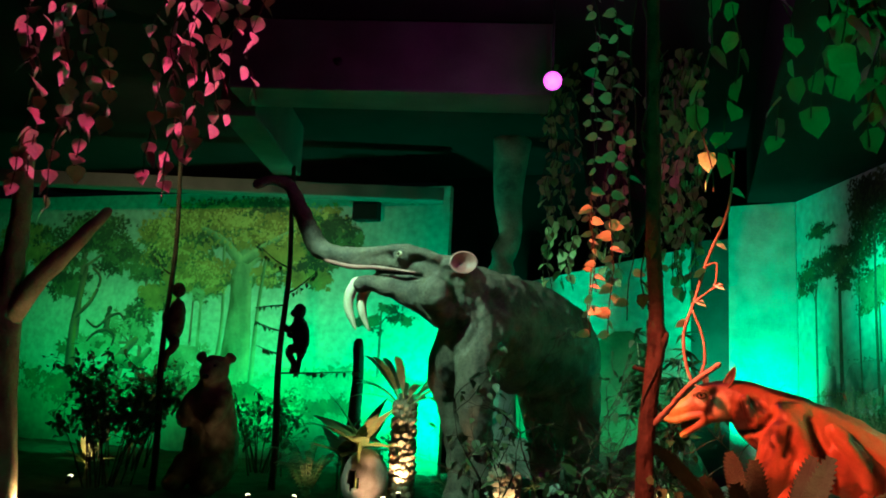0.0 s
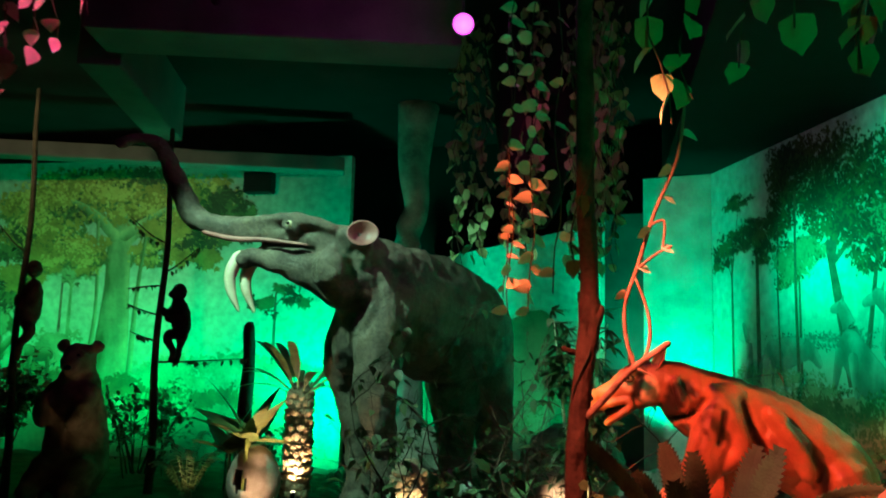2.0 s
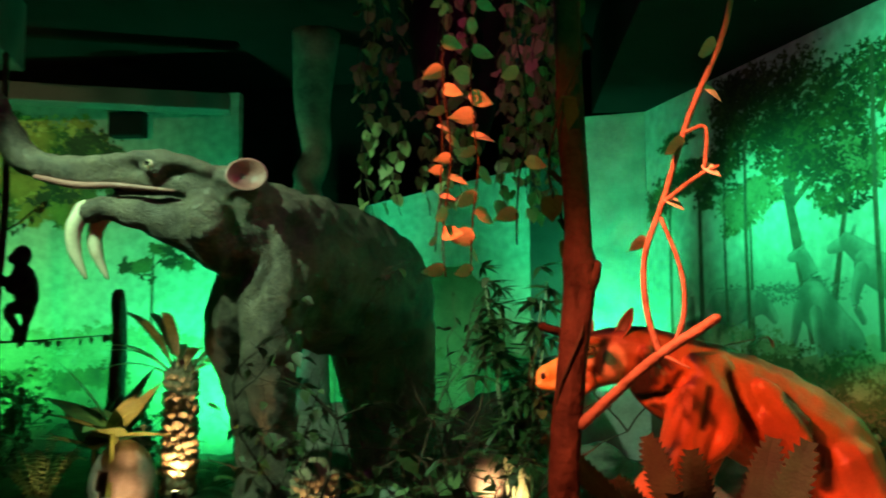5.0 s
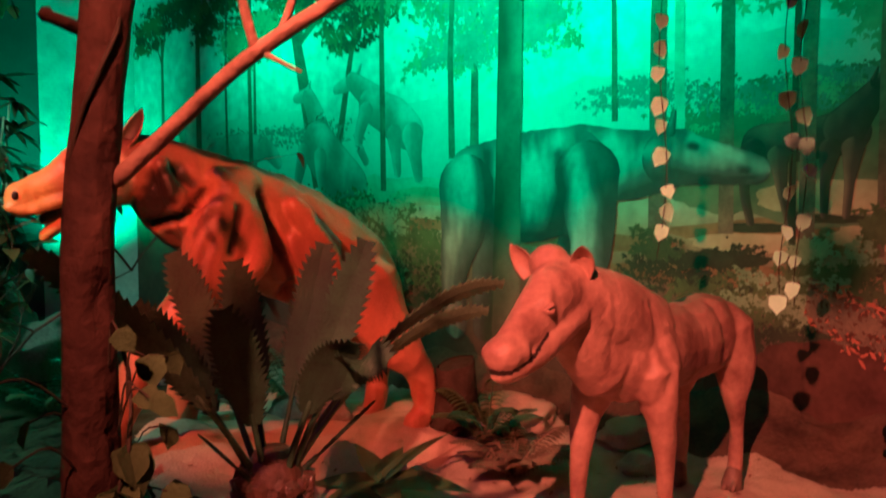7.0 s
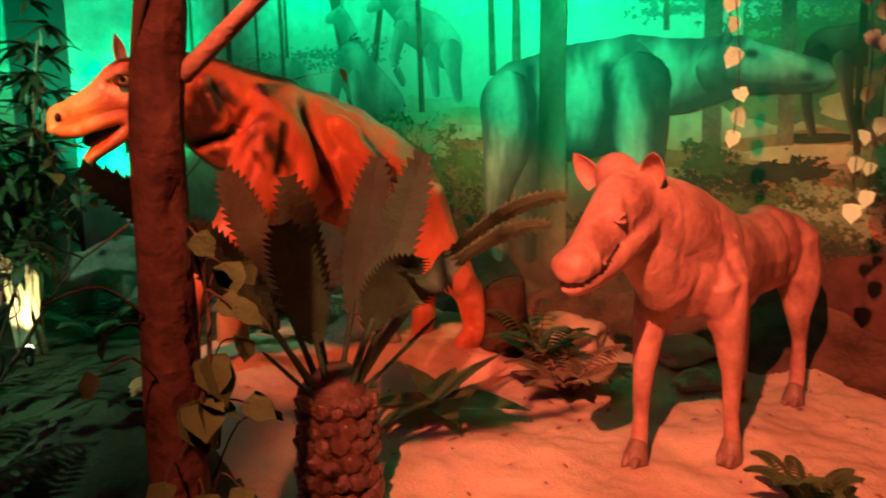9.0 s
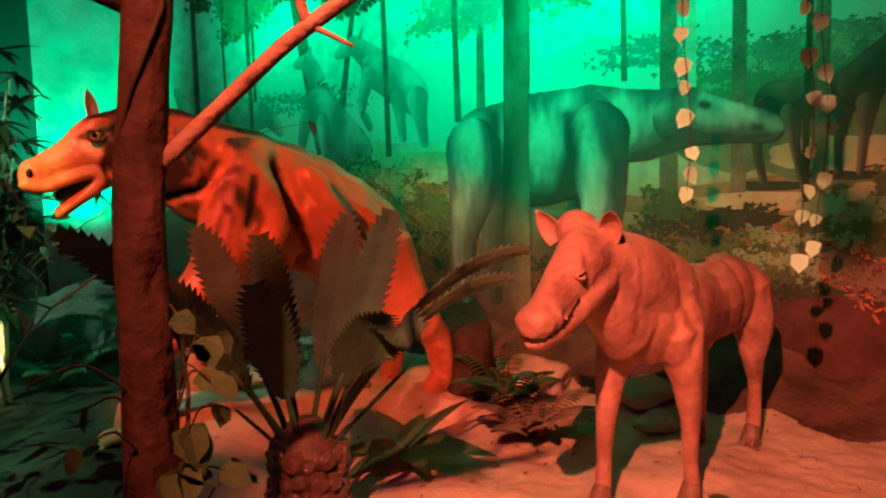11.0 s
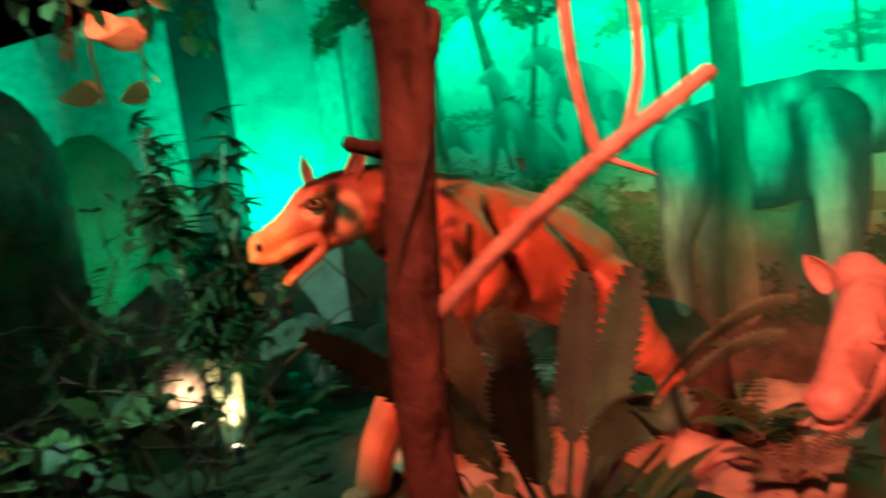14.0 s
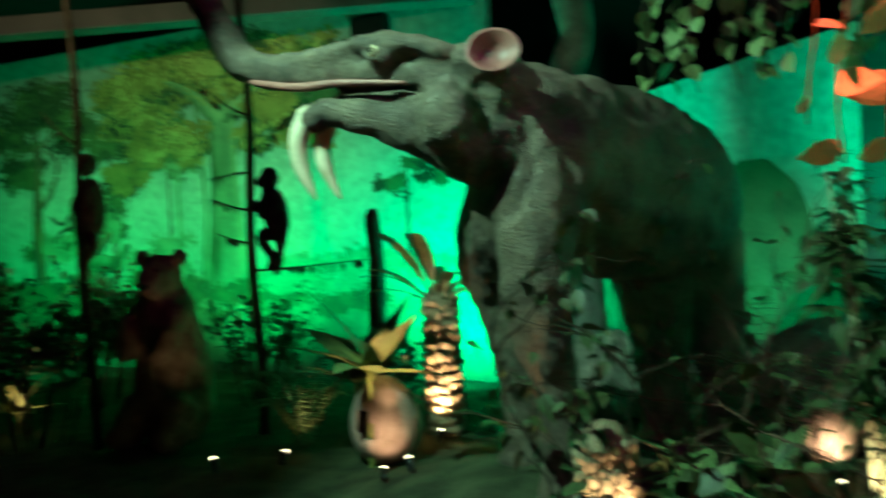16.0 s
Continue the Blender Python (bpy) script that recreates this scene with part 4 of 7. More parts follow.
painted_body(wall_north, Bk, 900, [([(-7.1, 3.7), (-7.08, 2.6), (-7.1, 1.6), (-7.2, 0.7)], [0.2, 0.22, 0.3, 0.42]), ([(-7.2, 3.4), (-7.6, 3.75), (-8.0, 3.95)], [0.1, 0.07, 0.04]), ([(-7.0, 3.4), (-6.5, 3.7), (-6.1, 3.9)], [0.1, 0.06, 0.03]), ([(-6.6, 3.7), (-6.72, 2.4), (-6.75, 0.9)], [0.03, 0.035, 0.06]), ([(-7.5, 3.6), (-7.42, 2.2), (-7.55, 0.9)], [0.03, 0.03, 0.06])], (P_MID, P_BACKLIT, P_LEAF), 0.0125)
f = Flat(Bk, 92, 0.024)
for s, z, rs, rz, c in ((-5.3, 1.35, 0.9, 0.25, 420), (-4.0, 1.3, 0.6, 0.2, 240), (-6.2, 1.3, 0.5, 0.2, 240), (-8.3, 1.6, 0.6, 0.3, 300)):
    f.foliage(s, z, rs, rz, c, 0.05)
f.done("painted_grass", P_MID, wall_north)
f = Flat(Bk, 93, 0.021)
for s, z, rs, rz, c in ((-8.1, 3.15, 0.6, 0.22, 420), (-5.75, 3.2, 0.4, 0.2, 260), (-6.3, 3.45, 0.4, 0.15, 200), (-8.8, 2.7, 0.4, 0.2, 220)):
    f.foliage(s, z, rs, rz, c, 0.06)
f.done("painted_golden_bough", P_GOLD, wall_north)
painted_tree(wall_north, Bk, 94, -7.3, 3.4, 4.2, 0.05, [(-8.2, 3.85, 0.8, 0.3), (-6.2, 3.75, 0.7, 0.25), (-7.1, 4.3, 0.9, 0.2)], P_LEAF, count=3000, size=0.05, base=0.003)
painted_tree(wall_north, Bk, 96, -10.6, 0.9, 3.6, 0.09, [(-10.4, 3.9, 0.7, 0.4), (-11.3, 3.6, 0.6, 0.4), (-9.8, 3.4, 0.5, 0.3), (-10.9, 2.9, 0.5, 0.25)], P_LEAF, count=2600, size=0.05)
painted_tree(wall_north, Bk, 98, -12.0, 0.9, 3.4, 0.08, [(-12.1, 3.7, 0.6, 0.4), (-12.4, 3.1, 0.4, 0.3)], P_GOLD, count=600, size=0.08)
painted_tree(wall_north, Bk, 100, -9.6, 0.9, 2.0, 0.06, [(-9.4, 2.1, 0.5, 0.25), (-9.9, 1.8, 0.4, 0.2), (-10.5, 1.7, 0.5, 0.2)], P_MID, count=500, size=0.07, lean=0.3)
f = Flat(Bk, 102, 0.022)
for s, z, rs, rz, c in ((-9.8, 1.0, 0.7, 0.3, 320), (-11.0, 1.1, 0.7, 0.35, 320), (-12.2, 1.1, 0.6, 0.35, 280)):
    f.foliage(s, z, rs, rz, c, 0.07)
f.done("painted_undergrowth", P_LEAF, wall_north)
# fallen log, swinging figure and grazing beasts low on the back mural
painted_body(wall_north, Bk, 940, [([(-10.25, 0.95), (-9.7, 1.42), (-9.2, 1.9)], [0.1, 0.085, 0.06]), ([(-10.66, 1.3), (-10.66, 2.2), (-10.5, 3.2)], [0.11, 0.08, 0.05]), ([(-10.62, 2.3), (-10.3, 2.6), (-10.15, 3.0), (-10.35, 3.2)], [0.05, 0.04, 0.03, 0.02])], (P_TREE, P_GOLD, P_DEEP), 0.03)
painted_body(wall_north, Bk, 950, [([(-9.87, 2.32), (-9.9, 2.08)], [0.07, 0.065]), ([(-9.86, 2.43), (-9.85, 2.45)], [0.06, 0.055]), ([(-9.88, 2.28), (-10.12, 2.1), (-10.36, 2.22)], [0.03, 0.025, 0.018]), ([(-9.85, 2.3), (-9.62, 2.36), (-9.5, 2.24)], [0.03, 0.025, 0.018]), ([(-9.92, 2.06), (-10.15, 1.98), (-10.3, 1.84)], [0.035, 0.03, 0.02]), ([(-9.87, 2.06), (-9.7, 1.95), (-9.72, 1.78)], [0.035, 0.028, 0.02])], (P_DEEP, P_TREE, P_DEEP), 0.04)
painted_body(wall_north, Bk, 960, [([(-9.5, 1.5), (-9.1, 1.48)], [0.13, 0.12]), ([(-9.56, 1.4), (-9.58, 1.05)], [0.05, 0.035]), ([(-9.1, 1.4), (-9.08, 1.05)], [0.05, 0.035]), ([(-9.05, 1.55), (-8.88, 1.72)], [0.07, 0.06]), ([(-8.5, 1.5), (-8.2, 1.5)], [0.12, 0.11]), ([(-8.5, 1.42), (-8.52, 1.08)], [0.045, 0.03]), ([(-8.18, 1.42), (-8.16, 1.08)], [0.045, 0.03])], (P_LEAF, P_MID, P_DEEP), 0.036)
painted_tree(wall_north, Bk, 970, -7.88, 1.6, 2.8, 0.035, [(-7.95, 3.1, 0.55, 0.22), (-7.6, 2.95, 0.3, 0.15), (-8.3, 2.95, 0.3, 0.15)], P_GOLD, P_MID, count=1500, size=0.035, base=0.03, lit=P_SUN)

def on_low(s, z, off=0.0):
    return Vector((-2.6 + 0.972 * s - 0.235 * off, 10.9 - 0.235 * s - 0.972 * off, z))


f = Flat(on_low, 980, 0.03)
f.blob(2.05, 1.4, 0.62, 0.98, 0, 50, 0.02)
f.blob(0.9, 1.1, 0.9, 0.8, 0, 50, 0.03)
f.done("painted_hill", P_WOOD, wall_low)
for n, mat in enumerate((P_LEAF, P_WOOD)):
    f = Flat(on_low, 982 + n, 0.05 + 0.01 * n)
    for s, z, rs, rz, c in ((2.4, 0.9, 0.5, 0.3, 200), (1.2, 1.0, 0.7, 0.4, 260), (2.75, 1.2, 0.25, 0.3, 120)):
        f.foliage(s, z, rs, rz, c, 0.05)
    f.done("painted_scrub", mat, wall_low)

# ---------------------------------------------------------------- statues


def beast_eye(bm, place, r, out, white, pupil):
    ball(bm, place, r, white, 12, 8)
    ball(bm, Vector(place) + Vector(out).normalized() * r * 0.62, r * 0.55, pupil, 10, 6)


def elephant_statue():
    """Hoe-tusked elephant: head turned aside, raised trunk, tusks bent down from the lower jaw."""
    limbs = [
        ([(-1.86, 5.42, 2.42), (-1.62, 5.68, 2.3), (-1.5, 6.15, 2.12), (-1.33, 6.7, 2.06), (-1.1, 7.25, 1.95), (-0.95, 7.7, 1.8)], [0.3, 0.45, 0.58, 0.66, 0.62, 0.46], 0.85),
        # skull, snout and brow
        ([(-1.7, 5.42, 2.52), (-1.98, 5.3, 2.62), (-2.26, 5.25, 2.7), (-2.54, 5.2, 2.74)], [0.27, 0.22, 0.15, 0.11], 0.9),
        ([(-1.9, 5.12, 2.76), (-2.2, 5.09, 2.83), (-2.5, 5.1, 2.83), (-2.75, 5.13, 2.82)], [0.05, 0.055, 0.045, 0.03], 1.0),
        ([(-1.78, 5.2, 2.7), (-1.62, 5.18, 2.66)], [0.1, 0.08], 1.0),
        # trunk
        ([(-2.4, 5.22, 2.74), (-2.7, 5.2, 2.75), (-2.98, 5.2, 2.775), (-3.2, 5.2, 2.85), (-3.34, 5.18, 3.03), (-3.43, 5.15, 3.24), (-3.51, 5.1, 3.43), (-3.6, 5.05, 3.54), (-3.74, 4.98, 3.56), (-3.86, 4.9, 3.5)], [0.13, 0.11, 0.105, 0.105, 0.1, 0.09, 0.075, 0.062, 0.05, 0.055], 1.0),
        # lower jaw
        ([(-1.78, 5.34, 2.28), (-2.02, 5.28, 2.36), (-2.28, 5.24, 2.44), (-2.56, 5.18, 2.5), (-2.74, 5.15, 2.47)], [0.26, 0.19, 0.13, 0.09, 0.085], 0.9),
        # forelegs
        ([(-1.7, 5.9, 2.1), (-1.98, 6.0, 1.68), (-1.97, 6.1, 1.3), (-1.9, 6.1, 0.95), (-1.86, 6.08, 0.6), (-1.84, 6.04, 0.36)], [0.36, 0.24, 0.17, 0.13, 0.12, 0.15], 1.0),
        ([(-1.5, 5.6, 2.15), (-1.5, 5.42, 1.75), (-1.5, 5.36, 1.3), (-1.44, 5.4, 0.95), (-1.41, 5.38, 0.6), (-1.4, 5.34, 0.3)], [0.32, 0.24, 0.18, 0.12, 0.11, 0.15], 1.0),
        ([(-1.66, 5.6, 2.0), (-1.86, 5.72, 1.66)], [0.3, 0.2], 1.0),
        # hind legs and tail
        ([(-0.95, 7.6, 1.6), (-0.82, 7.66, 1.0), (-0.75, 7.62, 0.5), (-0.72, 7.56, 0.05)], [0.4, 0.24, 0.17, 0.19], 1.0),
        ([(-1.22, 7.35, 1.6), (-1.2, 7.42, 1.0), (-1.18, 7.36, 0.5), (-1.16, 7.3, 0.05)], [0.4, 0.24, 0.17, 0.19], 1.0),
        ([(-0.85, 7.95, 1.9), (-0.78, 8.15, 1.5), (-0.76, 8.18, 1.0)], [0.06, 0.035, 0.03], 1.0),
    ]
    # wrinkled cheek, folds round the trunk and the knees
    balls = [((-1.88, 5.1, 2.4), (0.16, 0.11, 0.17)), ((-2.22, 5.12, 2.78), 0.085), ((-1.42, 6.2, 2.42), (0.3, 0.45, 0.3))]
    for px, py, pz, pr in ((-3.2, 5.2, 2.86, 0.105), (-3.34, 5.18, 3.03, 0.1), (-3.39, 5.165, 3.14, 0.095), (-3.45, 5.14, 3.28, 0.088), (-3.5, 5.11, 3.4, 0.08)):
        balls.append(((px, py, pz), (pr * 1.12, pr * 1.12, 0.04)))
    for px, py, pz, pr in ((-1.93, 6.1, 1.06, 0.15), (-1.91, 6.1, 0.93, 0.145), (-1.455, 5.39, 1.06, 0.145), (-1.44, 5.4, 0.93, 0.135)):
        balls.append(((px, py, pz), (pr, pr, 0.035)))
    for px, py, pz in ((-1.84, 5.98, 0.33), (-1.4, 5.28, 0.27)):
        balls += [((px + 0.1 * math.cos(a), py + 0.1 * math.sin(a), pz), (0.055, 0.055, 0.06)) for a in (radians(d) for d in (180, 225, 270, 315, 360))]

    def extra(bm):
        beast_eye(bm, (-2.25, 5.055, 2.775), 0.036, (-0.2, -1, 0.1), 2, 3)
        for r in (0.052, 0.044):
            tube(bm, [(-2.25 + r * 1.2 * math.cos(a), 5.05, 2.775 + r * 0.75 * math.sin(a)) for a in (math.pi * k / 8 for k in range(17))], [0.011] * 17, 6, 1.0, 0)
        for dx, dy in ((0.0, 0.0), (0.1, 0.1)):
            tube(bm, *smooth_line([(-2.74 + dx, 5.14 + dy, 2.5), (-2.81 + dx, 5.13 + dy, 2.36), (-2.8 + dx, 5.13 + dy, 2.2), (-2.72 + dx, 5.14 + dy, 2.02)], [0.062, 0.056, 0.044, 0.01]), 10, 1.0, 1)
        # pink lip along the mouth
        tube(bm, *smooth_line([(-3.1, 5.13, 2.72), (-2.8, 5.11, 2.655), (-2.5, 5.1, 2.645), (-2.1, 5.09, 2.6)], [0.02, 0.026, 0.022, 0.01]), 8, 1.0, 4)
        # cupped round ear
        axis = Vector((0.25, -0.93, 0.28)).normalized()
        turn = axis.to_track_quat("Z", "X").to_matrix().to_4x4()
        rings = []
        for r, h in ((0.05, -0.02), (0.085, 0.02), (0.115, 0.08), (0.12, 0.1), (0.106, 0.09), (0.07, 0.04), (0.03, 0.025)):
            rings.append([bm.verts.new(Matrix.Translation((-1.61, 5.14, 2.67)) @ turn @ Vector((r * math.cos(a), 1.15 * r * math.sin(a), h))) for a in (2 * math.pi * k / 18 for k in range(18))])
        for a, b in zip(rings, rings[1:]):
            for k in range(18):
                bm.faces.new((a[k], a[(k + 1) % 18], b[(k + 1) % 18], b[k])).material_index = 4
        bm.faces.new(rings[-1]).material_index = 4

    grooves = [([(-2.72, 2.62), (-2.3, 2.6), (-2.05, 2.56)], 0.02, 0.05), ([(-1.72, 2.55), (-1.66, 2.2), (-1.75, 1.95)], 0.03, 0.025), ([(-1.56, 2.5), (-1.46, 2.1), (-1.6, 1.85)], 0.035, 0.03), ([(-1.36, 2.4), (-1.25, 1.9), (-1.3, 1.6)], 0.04, 0.035), ([(-2.0, 2.52), (-1.98, 2.3)], 0.02, 0.015)]
    ob = sculpt("elephant_statue", limbs, balls, 0.024, 3, [GREYHIDE, IVORY, EYE, PUPIL, PINK], extra, 0.02, 9.0, None, grooves, 6.0)
    return tagged(ob, "grey-brown wrinkled prehistoric elephant statue with raised trunk and short tusks", "statue")


def sloth_statue():
    """Horse-headed clawed beast with long forelegs and a sloping back."""
    limbs = [
        ([(0.98, 4.86, 1.46), (1.25, 4.88, 1.33), (1.6, 4.9, 1.18), (1.95, 4.92, 0.98), (2.15, 4.94, 0.8)], [0.22, 0.29, 0.31, 0.30, 0.22], 0.85),
        ([(0.74, 4.84, 1.55), (0.92, 4.85, 1.52), (1.12, 4.87, 1.42)], [0.14, 0.185, 0.24], 0.8),
        ([(0.76, 4.84, 1.57), (0.64, 4.84, 1.545), (0.5, 4.84, 1.46), (0.36, 4.83, 1.395)], [0.125, 0.125, 0.092, 0.07], 0.78),
        ([(0.76, 4.84, 1.45), (0.62, 4.84, 1.37), (0.5, 4.83, 1.275), (0.44, 4.82, 1.225)], [0.1, 0.048, 0.034, 0.03], 1.05),
        ([(1.22, 4.72, 1.32), (1.1, 4.66, 0.98), (0.88, 4.66, 0.72), (0.72, 4.68, 0.45), (0.66, 4.7, 0.24)], [0.2, 0.14, 0.095, 0.085, 0.08], 0.9),
        ([(1.35, 5.05, 1.2), (1.3, 5.1, 0.85), (1.15, 5.12, 0.55), (1.1, 5.12, 0.22)], [0.18, 0.12, 0.09, 0.08], 0.9),
        ([(2.0, 4.78, 0.92), (2.15, 4.7, 0.62), (2.32, 4.7, 0.42), (2.36, 4.7, 0.22), (2.28, 4.68, 0.12)], [0.22, 0.14, 0.085, 0.07, 0.075], 0.9),
        ([(2.05, 5.12, 0.85), (2.2, 5.16, 0.55), (2.3, 5.16, 0.3), (2.25, 5.14, 0.1)], [0.2, 0.13, 0.08, 0.07], 0.9),
    ]
    # shoulder and flank muscles, brow ridges and lips
    limbs += [([(1.18, 4.68, 1.5), (1.3, 4.62, 1.3), (1.34, 4.62, 1.12), (1.24, 4.62, 0.98)], [0.06, 0.085, 0.08, 0.05], 1.0), ([(1.56, 4.66, 1.36), (1.72, 4.62, 1.15), (1.78, 4.64, 0.95)], [0.06, 0.09, 0.05], 1.0), ([(0.92, 4.7, 1.56), (0.98, 4.68, 1.42), (1.04, 4.7, 1.24)], [0.035, 0.055, 0.035], 1.0)]
    limbs += [([(0.53, 4.755, 1.57), (0.6, 4.738, 1.615), (0.68, 4.75, 1.61)], [0.018, 0.026, 0.018], 1.0), ([(0.53, 4.925, 1.57), (0.6, 4.94, 1.615), (0.68, 4.93, 1.61)], [0.018, 0.026, 0.018], 1.0)]
    limbs += [([(0.3, 4.79, 1.36), (0.4, 4.768, 1.35), (0.52, 4.77, 1.39), (0.6, 4.765, 1.41)], [0.02, 0.024, 0.022, 0.02], 1.0), ([(0.6, 4.765, 1.41), (0.61, 4.765, 1.36), (0.54, 4.785, 1.3), (0.46, 4.79, 1.245)], [0.018, 0.022, 0.02, 0.02], 1.0)]
    balls = [((0.36, 4.83, 1.395), (0.075, 0.075, 0.075)), ((0.73, 4.765, 1.5), (0.09, 0.05, 0.11)), ((1.26, 4.72, 1.34), (0.2, 0.13, 0.22)), ((1.62, 4.72, 1.12), (0.2, 0.13, 0.2))]

    for px, py, pz in ((0.64, 4.70, 0.22), (2.26, 4.68, 0.1), (1.08, 5.12, 0.2), (2.23, 5.14, 0.08)):
        limbs += [([(px - 0.03, py + s, pz), (px - 0.1, py + s, pz - 0.01), (px - 0.14, py + s, pz - 0.06)], [0.024, 0.02, 0.012], 1.0) for s in (-0.05, 0.0, 0.05)]

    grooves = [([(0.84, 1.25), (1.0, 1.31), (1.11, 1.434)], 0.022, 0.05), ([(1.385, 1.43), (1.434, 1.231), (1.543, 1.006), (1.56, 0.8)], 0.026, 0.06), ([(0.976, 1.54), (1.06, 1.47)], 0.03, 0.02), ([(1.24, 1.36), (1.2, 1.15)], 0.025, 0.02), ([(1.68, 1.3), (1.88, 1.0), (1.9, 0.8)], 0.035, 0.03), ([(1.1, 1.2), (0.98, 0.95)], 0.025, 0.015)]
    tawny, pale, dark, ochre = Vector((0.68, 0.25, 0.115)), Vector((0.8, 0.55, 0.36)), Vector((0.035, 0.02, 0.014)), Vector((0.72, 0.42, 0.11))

    def soft(d, r, edge):
        """1 inside r, fading to 0 over edge."""
        k = max(0.0, min(1.0, (r + edge - d) / edge))
        return k * k * (3 - 2 * k)

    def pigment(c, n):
        w = 0.03 * noise.noise(c * 9) + 0.015 * noise.noise(c * 30)
        col = tawny.lerp(tawny * 0.36, max(0.0, min(1.0, 0.35 + 0.9 * noise.noise(c * 3.1))))
        col = col.lerp(ochre, 0.25 * soft(abs(c.z - (1.62 - 0.42 * (c.x - 0.9))), 0.06 + w, 0.14) * (1 if c.x > 1.1 else 0))
        if c.x < 1.1:
            col = col.lerp(ochre, soft(c.x, 0.44 + w, 0.12))
            side = max(0.0, min(1.0, (4.86 - c.y) / 0.04))
            col = col.lerp(pale, side * soft((c - Vector((0.6, 4.75, 1.545))).length, 0.05 + w, 0.04))
            col = col.lerp(pale, side * soft(math.hypot((c.x - 0.735) / 0.08, (c.z - 1.49) / 0.11), 0.75 + 3 * w, 0.4))
            col = col.lerp(dark, side * soft(gap(c.x, c.z, (0.69, 1.62), (0.645, 1.44)), 0.014 + w * 0.5, 0.03))
            # Shade on the throat and on downward faces is painted into the pigment.
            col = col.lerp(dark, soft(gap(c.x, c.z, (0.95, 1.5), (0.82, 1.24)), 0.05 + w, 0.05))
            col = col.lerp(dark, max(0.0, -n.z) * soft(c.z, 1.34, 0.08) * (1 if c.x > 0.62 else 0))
        mane = soft(abs(c.y - 4.85), 0.05, 0.06) * max(0.0, n.z) * soft(-c.x, -0.6, 0.06) * soft(c.x, 1.3, 0.7)
        col = col.lerp(dark, min(1.0, mane * 1.4))
        # Joint gaps and the shade inside the folds are darkened into the pigment.
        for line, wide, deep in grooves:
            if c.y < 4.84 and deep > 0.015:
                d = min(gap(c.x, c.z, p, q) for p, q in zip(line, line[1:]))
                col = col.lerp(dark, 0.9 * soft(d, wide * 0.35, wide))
        return col

    def extra(bm):
        beast_eye(bm, (0.595, 4.742, 1.565), 0.026, (-0.2, -1, 0.1), 2, 3)
        for r in (0.034, 0.03):
            tube(bm, [(0.595 + r * 1.15 * math.cos(a), 4.727 + 0.006 * math.cos(a), 1.565 + r * 0.75 * math.sin(a)) for a in (math.pi * k / 8 for k in range(17))], [0.007] * 17, 6, 1.0, 4)
        ball(bm, (0.33, 4.765, 1.41), (0.014, 0.012, 0.02), 1)
        ball(bm, (0.33, 4.893, 1.41), (0.014, 0.012, 0.02), 1)
        tube(bm, [(0.45, 4.83, 1.31), (0.54, 4.835, 1.35), (0.66, 4.84, 1.4)], [0.03, 0.042, 0.05], 10, 1.3, 1)
        ear(bm, (0.63, 4.93, 1.65), (0.61, 4.95, 1.785), 0.055, (0.3, 1, 0), 5, 4)
        ear(bm, (0.77, 4.765, 1.645), (0.855, 4.735, 1.815), 0.085, (0.65, 0.8, -0.1), 5, 4)

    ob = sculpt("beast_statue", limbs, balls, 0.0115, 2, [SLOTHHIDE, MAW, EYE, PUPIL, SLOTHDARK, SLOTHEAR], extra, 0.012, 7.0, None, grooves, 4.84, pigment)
    return tagged(ob, "tan horse-headed clawed beast statue with open mouth and dark mane", "statue")


